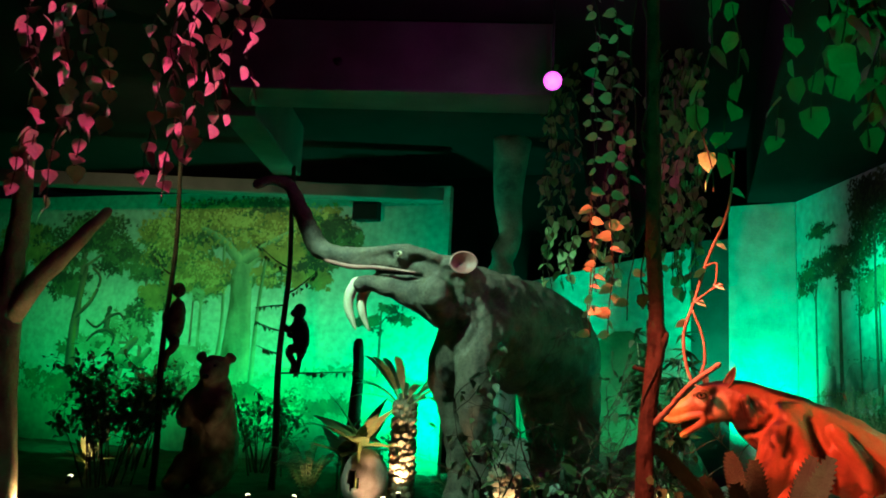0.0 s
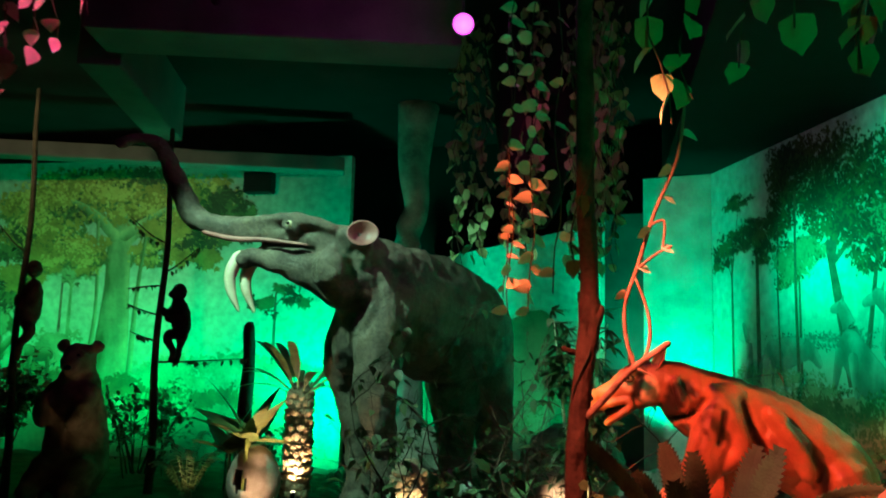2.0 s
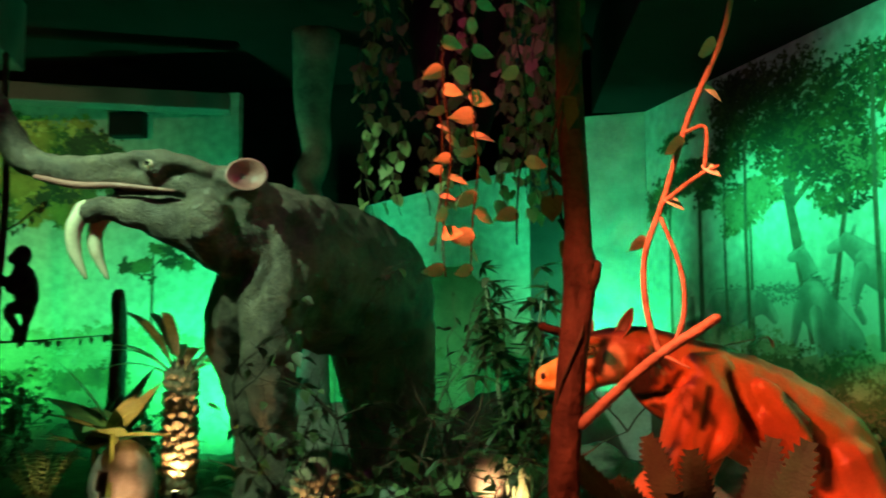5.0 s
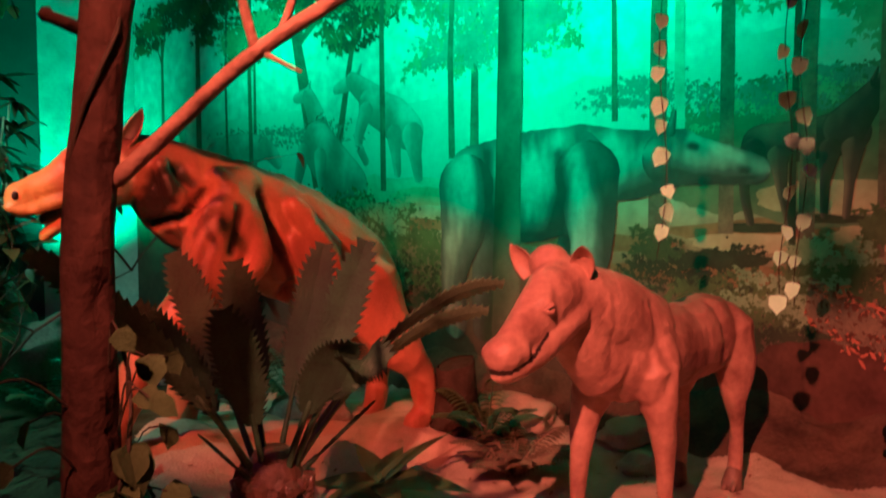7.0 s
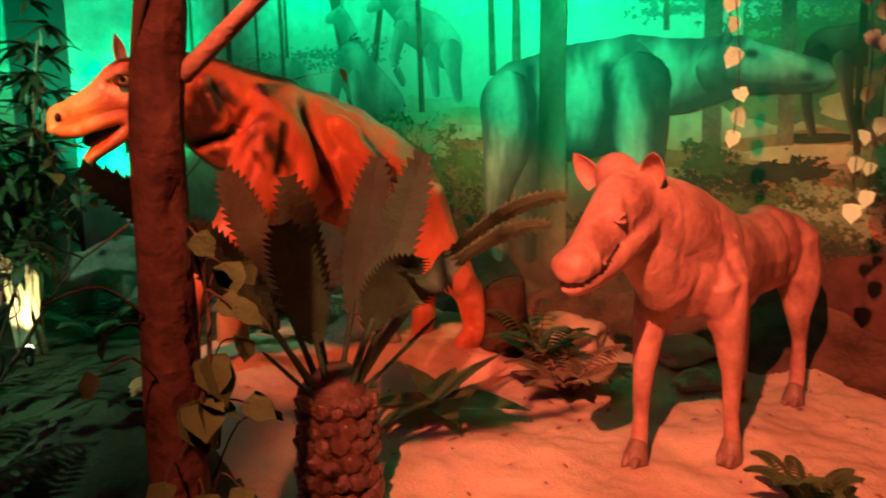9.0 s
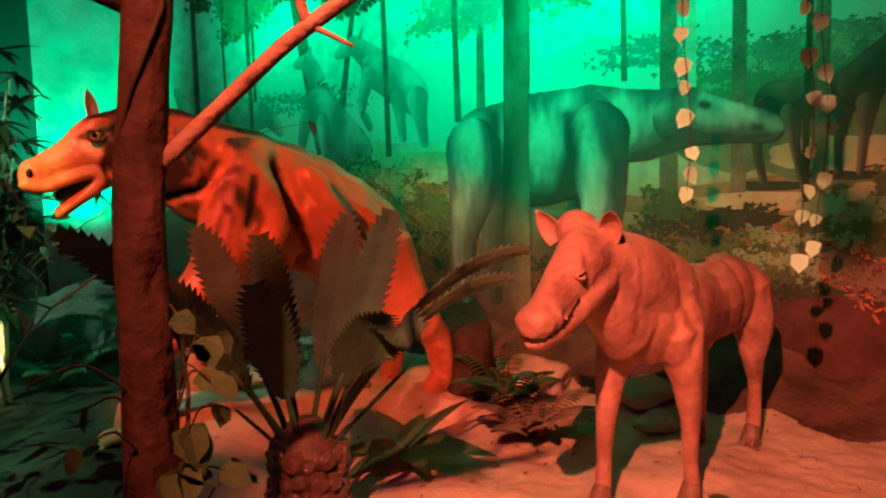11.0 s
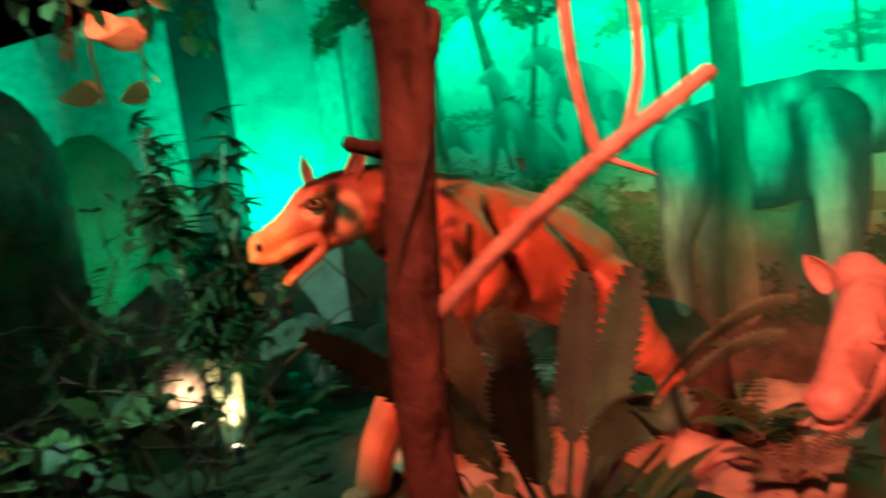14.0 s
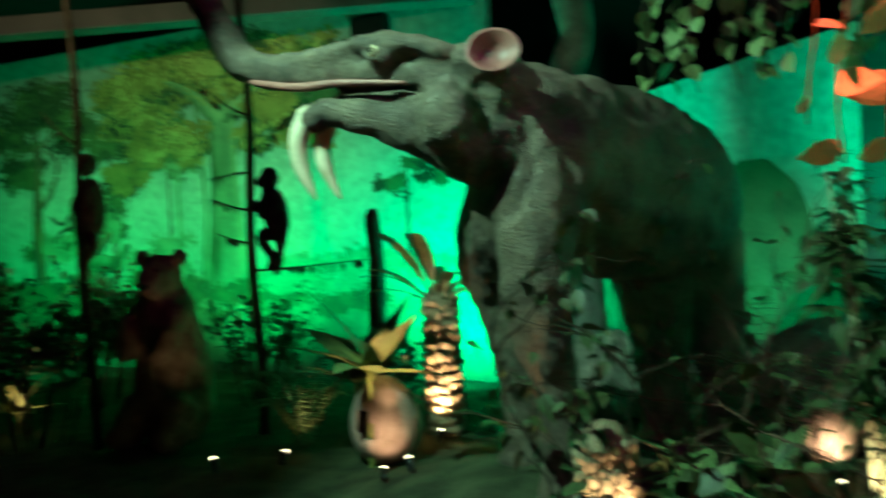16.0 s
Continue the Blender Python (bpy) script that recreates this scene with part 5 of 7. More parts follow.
def colt_statue():
    a, b = Vector((0.955, 0.298, 0)), Vector((0.298, -0.955, 0))
    o = Vector((2.34, 3.14, 0))

    def at(along, side, z):
        return o + a * along + b * side + Vector((0, 0, z))

    limbs = [
        ([at(0.0, 0, 0.79), at(0.22, 0, 0.775), at(0.5, 0, 0.755), at(0.78, 0, 0.765), at(0.98, 0, 0.775)], [0.175, 0.2, 0.19, 0.2, 0.15], 0.82),
        ([at(0.12, 0, 0.84), at(-0.08, 0.0, 0.94), at(-0.28, -0.01, 1.02), at(-0.4, -0.03, 1.08)], [0.2, 0.175, 0.14, 0.11], 0.76),
        ([at(0.02, 0, 0.73), at(-0.08, 0, 0.8)], [0.16, 0.14], 0.85),
        ([(1.96, 3.07, 1.09), (1.84, 3.02, 1.06), (1.7, 2.965, 0.985), (1.57, 2.91, 0.925)], [0.118, 0.112, 0.084, 0.062], 0.8),
        ([(1.6, 2.92, 0.92), (1.525, 2.89, 0.91)], [0.063, 0.06], 1.05),
        ([(1.88, 3.03, 0.98), (1.74, 2.97, 0.91), (1.6, 2.92, 0.865), (1.53, 2.895, 0.855)], [0.088, 0.066, 0.05, 0.04], 1.05),
        ([at(0.04, 0.09, 0.72), at(0.06, 0.13, 0.54), at(0.09, 0.138, 0.38), at(0.1, 0.138, 0.2), at(0.125, 0.138, 0.08)], [0.12, 0.066, 0.043, 0.03, 0.036], 1.0),
        ([at(-0.04, -0.09, 0.72), at(-0.07, -0.13, 0.54), at(-0.1, -0.138, 0.38), at(-0.12, -0.138, 0.2), at(-0.125, -0.138, 0.08)], [0.12, 0.066, 0.043, 0.03, 0.036], 1.0),
        ([at(0.9, 0.06, 0.78), at(0.93, 0.11, 0.6), at(0.93, 0.12, 0.44), at(0.97, 0.12, 0.3), at(0.955, 0.12, 0.08)], [0.15, 0.105, 0.056, 0.035, 0.036], 1.0),
        ([at(0.84, -0.06, 0.78), at(0.84, -0.11, 0.6), at(0.83, -0.12, 0.44), at(0.88, -0.12, 0.3), at(0.86, -0.12, 0.08)], [0.15, 0.105, 0.056, 0.035, 0.036], 1.0),
        ([at(1.08, 0.02, 0.84), at(1.15, 0.02, 0.66), at(1.14, 0.02, 0.36)], [0.03, 0.026, 0.016], 1.0),
        ([(1.93, 3.07, 1.0), (2.05, 3.09, 0.9), (2.2, 3.12, 0.78)], [0.105, 0.135, 0.16], 0.74),
        ([(1.80, 2.965, 1.09), (1.745, 2.93, 1.075), (1.70, 2.92, 1.04)], [0.024, 0.022, 0.013], 1.0),
        ([(1.95, 3.0, 1.0), (1.86, 2.97, 0.965), (1.79, 2.945, 0.945)], [0.05, 0.045, 0.03], 1.0),
    ]
    balls = [((1.915, 3.11, 1.165), (0.078, 0.078, 0.08)), ((1.74, 2.925, 1.045), 0.034), ((1.53, 2.855, 0.918), (0.024, 0.022, 0.026)), ((1.498, 2.92, 0.918), (0.024, 0.022, 0.026)), (at(0.06, 0.09, 0.74), (0.13, 0.1, 0.16))]

    def tint(c, n):
        line = 0.862 + 0.28 * max(0, c.x - 1.54) + 0.5 * max(0, c.x - 1.66)
        if 1.44 < c.x < 1.745 and abs(c.z - line) < 0.009 and c.y < 3.0:
            return 4
        return 0

    def fold(p0, p1, r0, lean, thick):
        """A skin fold round the neck."""
        axis = (Vector(p1) - Vector(p0)).normalized()
        x = axis.cross(Vector((0, 0, 1))).normalized()
        y = x.cross(axis)
        pts = [Vector(p0) + x * r0 * 0.8 * math.cos(t) + y * r0 * math.sin(t) + axis * lean * math.sin(t) for t in (radians(d) for d in range(110, 440, 15))]
        return (pts, [thick * (0.35 + 0.65 * math.sin(math.pi * k / 21)) for k in range(len(pts))], 1.0)

    for back, rr, lean, thick in ((-0.06, 0.178, 0.09, 0.004), (0.06, 0.198, 0.1, 0.004)):
        limbs.append(fold(at(back, 0, 0.95 + 0.02), at(back - 0.3, 0, 1.03), rr, lean, thick))

    def extra(bm):
        beast_eye(bm, (1.735, 2.903, 1.044), 0.014, (-0.5, -1, 0.05), 2, 3)
        for up in (1, -1):
            tube(bm, *smooth_line([(1.757, 2.905, 1.046), (1.737, 2.888, 1.044 + 0.012 * up), (1.712, 2.9, 1.038)], [0.005, 0.008, 0.005]), 6, 1.0, 0)
        ear(bm, (1.965, 3.0, 1.12), (1.9, 2.925, 1.245), 0.09, (0.75, 0.6, 0.15), 0, 0)
        ear(bm, (1.87, 3.17, 1.12), (1.82, 3.225, 1.24), 0.085, (0.9, 0.5, 0.15), 0, 0)
        for s, along in ((0.138, 0.12), (-0.138, -0.135), (0.12, 0.945), (-0.12, 0.85)):
            tube(bm, *smooth_line([at(along - 0.025, s, 0.012), at(along - 0.012, s, 0.045), at(along, s, 0.085)], [0.052, 0.046, 0.036]), 16, 1.0, 1)
            tube(bm, [at(along - 0.05, s + 0.018, 0.03), at(along - 0.075, s + 0.02, 0.008)], [0.022, 0.014], 8, 1.0, 1)
            tube(bm, [at(along - 0.05, s - 0.018, 0.03), at(along - 0.075, s - 0.02, 0.008)], [0.022, 0.014], 8, 1.0, 1)


    ob = sculpt("colt_statue", limbs, balls, 0.0095, 4, [COLTHIDE, HOOF, EYE, PUPIL, MAW], extra, 0.004, 8.0, tint, [([(1.99, 1.0), (2.01, 0.84)], 0.014, 0.004), ([(2.1, 1.04), (2.13, 0.8)], 0.014, 0.004), ([(2.36, 0.98), (2.42, 0.74), (2.36, 0.6)], 0.03, 0.014), ([(2.8, 0.92), (2.9, 0.66)], 0.05, 0.008), ([(3.02, 0.95), (3.06, 0.68)], 0.03, 0.012)], 3.3)
    return tagged(ob, "smooth clay-brown hoofed colt-like beast statue standing on sand", "statue")


def bear_statue():
    """A bear-like beast sitting upright, broad head with a blunt muzzle and ears set wide."""
    limbs = [
        ([(-5.45, 6.85, 0.25), (-5.46, 6.85, 0.6), (-5.48, 6.83, 1.0), (-5.45, 6.78, 1.32)], [0.37, 0.36, 0.3, 0.23], 0.95),
        ([(-5.43, 6.74, 1.5), (-5.38, 6.58, 1.46), (-5.34, 6.48, 1.4)], [0.21, 0.15, 0.09], 0.95),
        ([(-5.66, 6.72, 1.15), (-5.68, 6.52, 0.95), (-5.6, 6.44, 0.84)], [0.13, 0.1, 0.085], 1.0),
        ([(-5.26, 6.72, 1.15), (-5.2, 6.52, 0.95), (-5.26, 6.46, 0.82)], [0.13, 0.1, 0.085], 1.0),
        ([(-5.62, 6.62, 0.32), (-5.66, 6.46, 0.14), (-5.68, 6.36, 0.1)], [0.19, 0.15, 0.11], 1.0),
        ([(-5.24, 6.66, 0.32), (-5.2, 6.5, 0.14), (-5.18, 6.4, 0.1)], [0.19, 0.15, 0.11], 1.0),
    ]

    def extra(bm):
        ball(bm, (-5.325, 6.4, 1.425), (0.045, 0.03, 0.03), 1)
        for x in (-5.45, -5.3):
            ball(bm, (x, 6.535, 1.56), 0.018, 1)

    ob = sculpt("bear_statue", limbs, [((-5.66, 6.76, 1.66), (0.085, 0.05, 0.085)), ((-5.23, 6.76, 1.66), (0.085, 0.05, 0.085)), ((-5.38, 6.6, 1.54), (0.14, 0.08, 0.05))], 0.024, 2, [BEARFUR, PUPIL], extra, 0.014, 14.0)
    return tagged(ob, "brown furry bear-like statue sitting upright", "statue")


def climbing_ape():
    limbs = [
        ([(-4.42, 7.04, 2.18), (-4.4, 7.06, 2.05), (-4.38, 7.08, 1.88)], [0.09, 0.12, 0.105], 0.85),
        ([(-4.44, 7.02, 2.14), (-4.56, 7.0, 2.06), (-4.62, 7.06, 2.12)], [0.045, 0.036, 0.03], 1.0),
        ([(-4.42, 7.1, 2.12), (-4.56, 7.14, 2.0), (-4.64, 7.16, 2.02)], [0.045, 0.036, 0.03], 1.0),
        ([(-4.4, 7.06, 1.84), (-4.56, 7.06, 1.8), (-4.48, 7.1, 1.62), (-4.52, 7.1, 1.52)], [0.075, 0.05, 0.04, 0.03], 1.0),
        ([(-4.38, 7.1, 1.82), (-4.46, 7.2, 1.7), (-4.46, 7.14, 1.48)], [0.07, 0.045, 0.03], 1.0),
    ]
    ob = sculpt("climbing_ape_statue", limbs, [((-4.42, 7.04, 2.32), (0.085, 0.09, 0.10)), ((-4.47, 6.98, 2.29), 0.05)], 0.016, 2, [APEFUR], None, 0.006, 20.0)
    return tagged(ob, "black ape statue clinging to a bare climbing pole", "statue")


def second_ape():
    limbs = [
        ([(-5.8, 6.35, 2.3), (-5.82, 6.36, 2.12), (-5.84, 6.36, 1.95)], [0.1, 0.13, 0.12], 0.85),
        ([(-5.82, 6.3, 2.2), (-5.93, 6.28, 2.1), (-5.98, 6.34, 2.2)], [0.05, 0.04, 0.03], 1.0),
        ([(-5.84, 6.34, 1.92), (-5.74, 6.28, 1.78), (-5.86, 6.3, 1.68), (-5.92, 6.34, 1.5)], [0.08, 0.055, 0.045, 0.035], 1.0),
    ]
    ob = sculpt("ape_statue", limbs, [((-5.79, 6.32, 2.5), (0.085, 0.09, 0.1)), ((-5.76, 6.26, 2.47), 0.05)], 0.018, 2, [APEBROWN], None, 0.007, 20.0)
    return tagged(ob, "brown ape statue clinging to a thin trunk", "statue")


SLOTHHIDE = pigmented("tawny_hide", 0.34, 0.3, 60.0, 0.25)
SLOTHEAR = paint("tawny_ear", (0.24, 0.075, 0.04), (0.5, 0.16, 0.09), 8, 0.4, 0.3, 60)
SLOTHDARK = paint("dark_hide_markings", (0.035, 0.025, 0.015), (0.10, 0.07, 0.04), 6, 0.55, 0.2, 60)
HOOF = paint("horn_hoof", (0.12, 0.07, 0.05), (0.24, 0.15, 0.1), 20, 0.5, 0.3, 60)
elephant_statue()
sloth_statue()
colt_statue()
bear_statue()
climbing_ape()
second_ape()

# ---------------------------------------------------------------- trunks and posts


def post():
    ob = holder("tree_post", (0.32, 2.62, 0.0), "slim brown tree trunk post with a sawn side limb", "tree trunk")
    bm = bmesh.new()
    zs = [height(0.32, 2.62) - 0.05, 0.3, 0.74, 1.12, 1.3, 1.5, 1.7, 1.86, 1.95, 2.0, 2.09, 2.43, 3.0, 3.6, 4.25]
    xs = [-0.01, -0.018, -0.023, -0.024, -0.022, -0.008, 0.016, 0.034, 0.036, 0.034, 0.034, 0.016, 0.005, 0.0, 0.0]
    rs = [0.075, 0.062, 0.056, 0.053, 0.05, 0.047, 0.048, 0.05, 0.054, 0.044, 0.041, 0.046, 0.044, 0.04, 0.038]
    tube(bm, *smooth_line([(x, 0.006 * math.cos(z * 2), z) for x, z in zip(xs, zs)], rs), 16)
    bmesh.ops.subdivide_edges(bm, edges=bm.edges[:], cuts=2)
    bm.normal_update()
    for v in bm.verts:
        v.co += v.normal * (0.007 * noise.noise(Vector((v.co.x * 30, v.co.y * 30, v.co.z * 3))) + 0.004 * noise.noise(Vector((v.co.x * 70, v.co.y * 70, v.co.z * 6))))
        # worn hollows in the bark
        for hz, ha in ((1.84, -1.2), (1.2, -1.9), (0.95, -1.5)):
            a = math.atan2(v.co.y, v.co.x - 0.01)
            v.co -= v.normal * 0.022 * math.exp(-((v.co.z - hz) / 0.035) ** 2 - ((a - ha) / 0.4) ** 2)
    link("trunk", bm, BARK, ob)
    bm = bmesh.new()
    tube(bm, *smooth_line([(0.035, 0, 1.84), (0.066, -0.01, 1.9), (0.088, -0.012, 1.945)], [0.036, 0.034, 0.02]), 10)
    link("knot", bm, BARK, ob)
    bm = bmesh.new()
    tube(bm, [(-0.02, 0, 1.73), (-0.075, -0.01, 1.745), (-0.085, -0.01, 1.75)], [0.016, 0.012, 0.016], 8)
    link("stub", bm, BARK, ob)
    bm = bmesh.new()
    tube(bm, *smooth_line([(0.03, -0.02, 1.44), (0.12, -0.1, 1.54), (0.22, -0.24, 1.66), (0.37, -0.36, 1.78)], [0.018, 0.0165, 0.015, 0.0135]), 10)
    limb = link("limb", bm, TWIG, ob, "sawn red-brown side limb")
    for pts, rad in (
        ([(0.235, -0.255, 1.68), (0.20, -0.27, 1.8), (0.195, -0.28, 1.95), (0.25, -0.3, 2.12), (0.32, -0.33, 2.35), (0.42, -0.36, 2.6), (0.45, -0.4, 2.9)], [0.01, 0.009, 0.009, 0.009, 0.009, 0.008, 0.006]),
        ([(0.275, -0.28, 1.71), (0.30, -0.29, 1.8), (0.29, -0.3, 1.92), (0.24, -0.3, 2.06)], [0.008, 0.008, 0.007, 0.006]),
        ([(0.24, -0.3, 2.1), (0.33, -0.33, 2.17), (0.39, -0.34, 2.2)], [0.007, 0.006, 0.005]),
        ([(0.31, -0.33, 2.3), (0.36, -0.34, 2.31), (0.355, -0.34, 2.2)], [0.006, 0.006, 0.006]),
        ([(0.25, -0.27, 1.67), (0.31, -0.29, 1.64)], [0.006, 0.003]),
    ):
        bm = bmesh.new()
        tube(bm, *smooth_line(pts, rad), 7)
        link("twig", bm, TWIG, limb)
    return limb


post_limb = post()


def pole(place, top, r, lean, label, twigs, seed):
    rng = random.Random(seed)
    x, y = place
    z0 = height(x, y) - 0.05
    ob = holder("climbing_pole", (x, y, 0), label, "pole", "climbing poles")
    bm = bmesh.new()
    n = 9
    line = [(lean * i / n + 0.02 * math.sin(i * 1.3), 0.015 * math.cos(i), z0 + (top - z0) * i / n) for i in range(n + 1)]
    tube(bm, *smooth_line(line, [r * (1 - 0.45 * i / n) for i in range(n + 1)], 3), 10)
    link("trunk", bm, DARKBARK, ob)
    for z, dx, dz in twigs:
        i = min(n, max(0, int((z - z0) / (top - z0) * n)))
        b = Vector(line[i])
        bm = bmesh.new()
        tube(bm, *smooth_line([(b.x, b.y, z), (b.x + dx * 0.4, b.y - 0.05, z + dz * 0.3), (b.x + dx, b.y - 0.1, z + dz)], [0.014, 0.01, 0.004]), 6)
        br = link("branch", bm, DARKBARK, ob)
        for k in range(int(8 * abs(dx) / 0.3)):
            t = rng.uniform(0.2, 1)
            share("leaf", SMALLLEAF, br, Matrix.Translation((b.x + dx * t, b.y - 0.1 * t, z + dz * t * t)) @ hang(rng.uniform(10, 80), rng.uniform(0, 360)))
    return ob


MINTLEAF = paint("pale_mint_leaf", (0.26, 0.72, 0.42), (0.4, 0.92, 0.6), 18, 0.6, 0.2, 70, spots=(0.4, 0.8, 0.5))
ROUNDLEAF = leaf_mesh("leaf_round", 0.1, 0.1, MINTLEAF, 0.15, 0.16, 10)
BIGLEAF = leaf_mesh("leaf_big", 0.115, 0.09, PALELEAF, 0.22, 0.05, 8)
IVYLEAF = leaf_mesh("leaf_ivy", 0.10, 0.115, IVY, 0.2, 0.16, 8)
WIDELEAF = leaf_mesh("leaf_wide", 0.10, 0.11, IVY, 0.2, 0.16, 8)
SMALLLEAF = leaf_mesh("leaf_small", 0.07, 0.045, DARKLEAF, 0.25)
THINLEAF = leaf_mesh("leaf_thin", 0.16, 0.034, DARKLEAF, 0.35, 0.0, 5)
MIDLEAF = leaf_mesh("leaf_mid", 0.09, 0.055, DARKLEAF, 0.25)

pole((-4.72, 7.16), 4.3, 0.05, 0.0, "dark bare climbing pole with a few leafy twigs", [(2.9, -0.5, 0.35), (2.55, 0.5, 0.3), (2.05, -0.35, 0.12), (1.75, -0.3, 0.1), (1.5, 1.25, 0.08), (2.4, -0.4, -0.05)], 3)
pole((-5.98, 6.4), 4.6, 0.045, -0.02, "thin dark trunk behind the ape statue", [(2.7, -0.3, 0.3)], 4)


def dark_snag():
    ob = holder("dead_snag", (-4.2, 8.46, 0), "dark slim dead trunk snapped off short", "tree trunk")
    bm = bmesh.new()
    tube(bm, *smooth_line([(0.02, 0, height(-4.2, 8.46) - 0.05), (0, 0, 0.7), (0.02, 0.01, 1.4), (0.0, 0, 1.98)], [0.13, 0.1, 0.09, 0.075]), 12)
    for v in bm.verts:
        v.co += Vector((1, 1, 0)) * 0.015 * noise.noise(v.co * 6)
    link("trunk", bm, DARKBARK, ob)


dark_snag()


def bare_tree():
    ob = holder("bare_tree", (-5.9, 3.85, 0.0), "pale bare tree with thick rising boughs", "tree")
    for name, pts, rad in (
        ("trunk", [(0.1, 0, -0.05), (0.1, 0.02, 0.5), (0.05, 0.02, 1.2), (0.0, 0.0, 2.05)], [0.24, 0.19, 0.145, 0.14]),
        ("bough", [(0.02, 0, 1.9), (0.22, 0.07, 2.3), (0.42, 0.2, 2.6), (0.58, 0.3, 2.87), (0.72, 0.42, 3.1)], [0.11, 0.105, 0.09, 0.07, 0.05]),
        ("bough", [(0.0, 0, 2.0), (0.03, -0.02, 2.6), (0.08, -0.05, 3.0), (0.1, -0.1, 3.8)], [0.13, 0.11, 0.095, 0.07]),
        ("bough", [(-0.05, 0, 1.7), (-0.4, 0.05, 2.4), (-0.6, 0.1, 3.2)], [0.1, 0.08, 0.05]),
    ):
        bm = bmesh.new()
        p, r = smooth_line(pts, rad)
        tube(bm, p, r, 14)
        bm.normal_update()
        for v in bm.verts:
            v.co += v.normal * 0.02 * noise.noise(v.co * 7)
        link(name, bm, PALEBARK, ob)


bare_tree()


def scaly_trunk(name, place, z0, z1, r0, r1, mat, label, rows, per, seed, fronds):
    """A cycad: a trunk of overlapping leaf-base scales and a crown."""
    rng = random.Random(seed)
    ob = holder(name, (place[0], place[1], z0), label, "cycad", "cycads")
    bm = bmesh.new()
    tube(bm, [(0, 0, -0.05), (0, 0, (z1 - z0) / 2), (0, 0, z1 - z0)], [r0 * 0.86, (r0 + r1) * 0.43, r1 * 0.8], 16)
    trunk = link("trunk", bm, mat, ob)
    w = 2 * math.pi * r0 / per * 0.72
    bm = bmesh.new()
    pts = [(w * 0.3, 0, -w * 0.75), (w * 0.75, 0, -w * 0.2), (w * 0.7, 0, w * 0.35), (w * 0.3, 0, w * 0.75), (-w * 0.3, 0, w * 0.75), (-w * 0.7, 0, w * 0.35), (-w * 0.75, 0, -w * 0.2), (-w * 0.3, 0, -w * 0.75)]
    back = [bm.verts.new((x, 0.0, z)) for x, _, z in pts]
    front = [bm.verts.new((x * 0.68, -w * 0.5, z * 0.6 + w * 0.22)) for x, _, z in pts]
    tip = bm.verts.new((0, -w * 0.66, w * 0.62))
    for k in range(8):
        bm.faces.new((back[k], back[(k + 1) % 8], front[(k + 1) % 8], front[k]))
        bm.faces.new((front[k], front[(k + 1) % 8], tip))
    bmesh.ops.recalc_face_normals(bm, faces=bm.faces[:])
    me = bpy.data.meshes.new("scale")
    bm.to_mesh(me)
    bm.free()
    me.materials.append(mat)
    for j in range(rows):
        t = (j + 0.3) / rows
        r = (r0 + (r1 - r0) * t) * 0.84
        for k in range(per):
            a = 2 * math.pi * (k + 0.5 * (j % 2)) / per + rng.uniform(-0.06, 0.06)
            share("scale", me, trunk, Matrix.Translation((r * math.cos(a), r * math.sin(a), (z1 - z0) * (t + rng.uniform(-0.25, 0.25) / rows))) @ Matrix.Rotation(a + math.pi / 2, 4, "Z") @ Matrix.Rotation(radians(rng.uniform(-22, 22)), 4, "X") @ Matrix.Rotation(radians(rng.uniform(-14, 14)), 4, "Y") @ Matrix.Scale(rng.uniform(0.75, 1.3), 4))
    for f in fronds:
        frond(ob, *f)
    return ob


def frond(ob, base, tip, width, lift, teeth=17, mat=None, stalk=0.3, face=None):
    """A stiff saw-edged frond on a stalk, arching from base to tip (both from the thing's foot)."""
    base, tip = Vector(base), Vector(tip)
    n = teeth
    mid = (base + tip) / 2 + Vector((0, 0, lift))
    def at(t):
        return base * (1 - t) ** 2 + mid * 2 * t * (1 - t) + tip * t * t
    bm = bmesh.new()
    ks = [stalk * k / 4 for k in range(5)]
    tube(bm, [at(k) for k in ks], [0.016, 0.013, 0.011, 0.01, 0.009], 6)
    link("stalk", bm, mat or CYCAD, ob)
    bm = bmesh.new()
    prev = None
    for k in range(n + 1):
        t = stalk * 0.85 + (1 - stalk * 0.85) * k / n
        p, d = at(t), (at(min(1, t + 0.02)) - at(t - 0.02)).normalized()
        side = d.cross(Vector((0, 0, 1)))
        side = (side if side.length > 0.05 else Vector((1, 0, 0))).normalized()
        if face:
            side = Vector(face) - d * d.dot(Vector(face))
            side.normalize()
        up = side.cross(d)
        u = k / n
        w = width * 0.5 * min(1.0, 0.3 + u * 2.6) * (1.0 if u < 0.6 else max(0.1, (1 - ((u - 0.6) / 0.4) ** 2) ** 0.6))
        row = [bm.verts.new(p + side * w * s + up * (0.10 * w * abs(s) - 0.004 * e)) for s in (-1, -0.5, 0, 0.5, 1) for e in (0,)]
        if prev:
            for i in range(4):
                bm.faces.new((prev[i], prev[i + 1], row[i + 1], row[i]))
            for i, s in ((0, -1), (4, 1)):
                tooth = bm.verts.new((prev[i].co + row[i].co) / 2 + side * s * width * 0.19 + d * width * 0.16)
                bm.faces.new((prev[i], row[i], tooth))
        prev = row
    blade = link("frond", bm, mat or CYCAD, ob, smooth=False)
    mod = blade.modifiers.new("thick", "SOLIDIFY")
    mod.thickness = 0.004


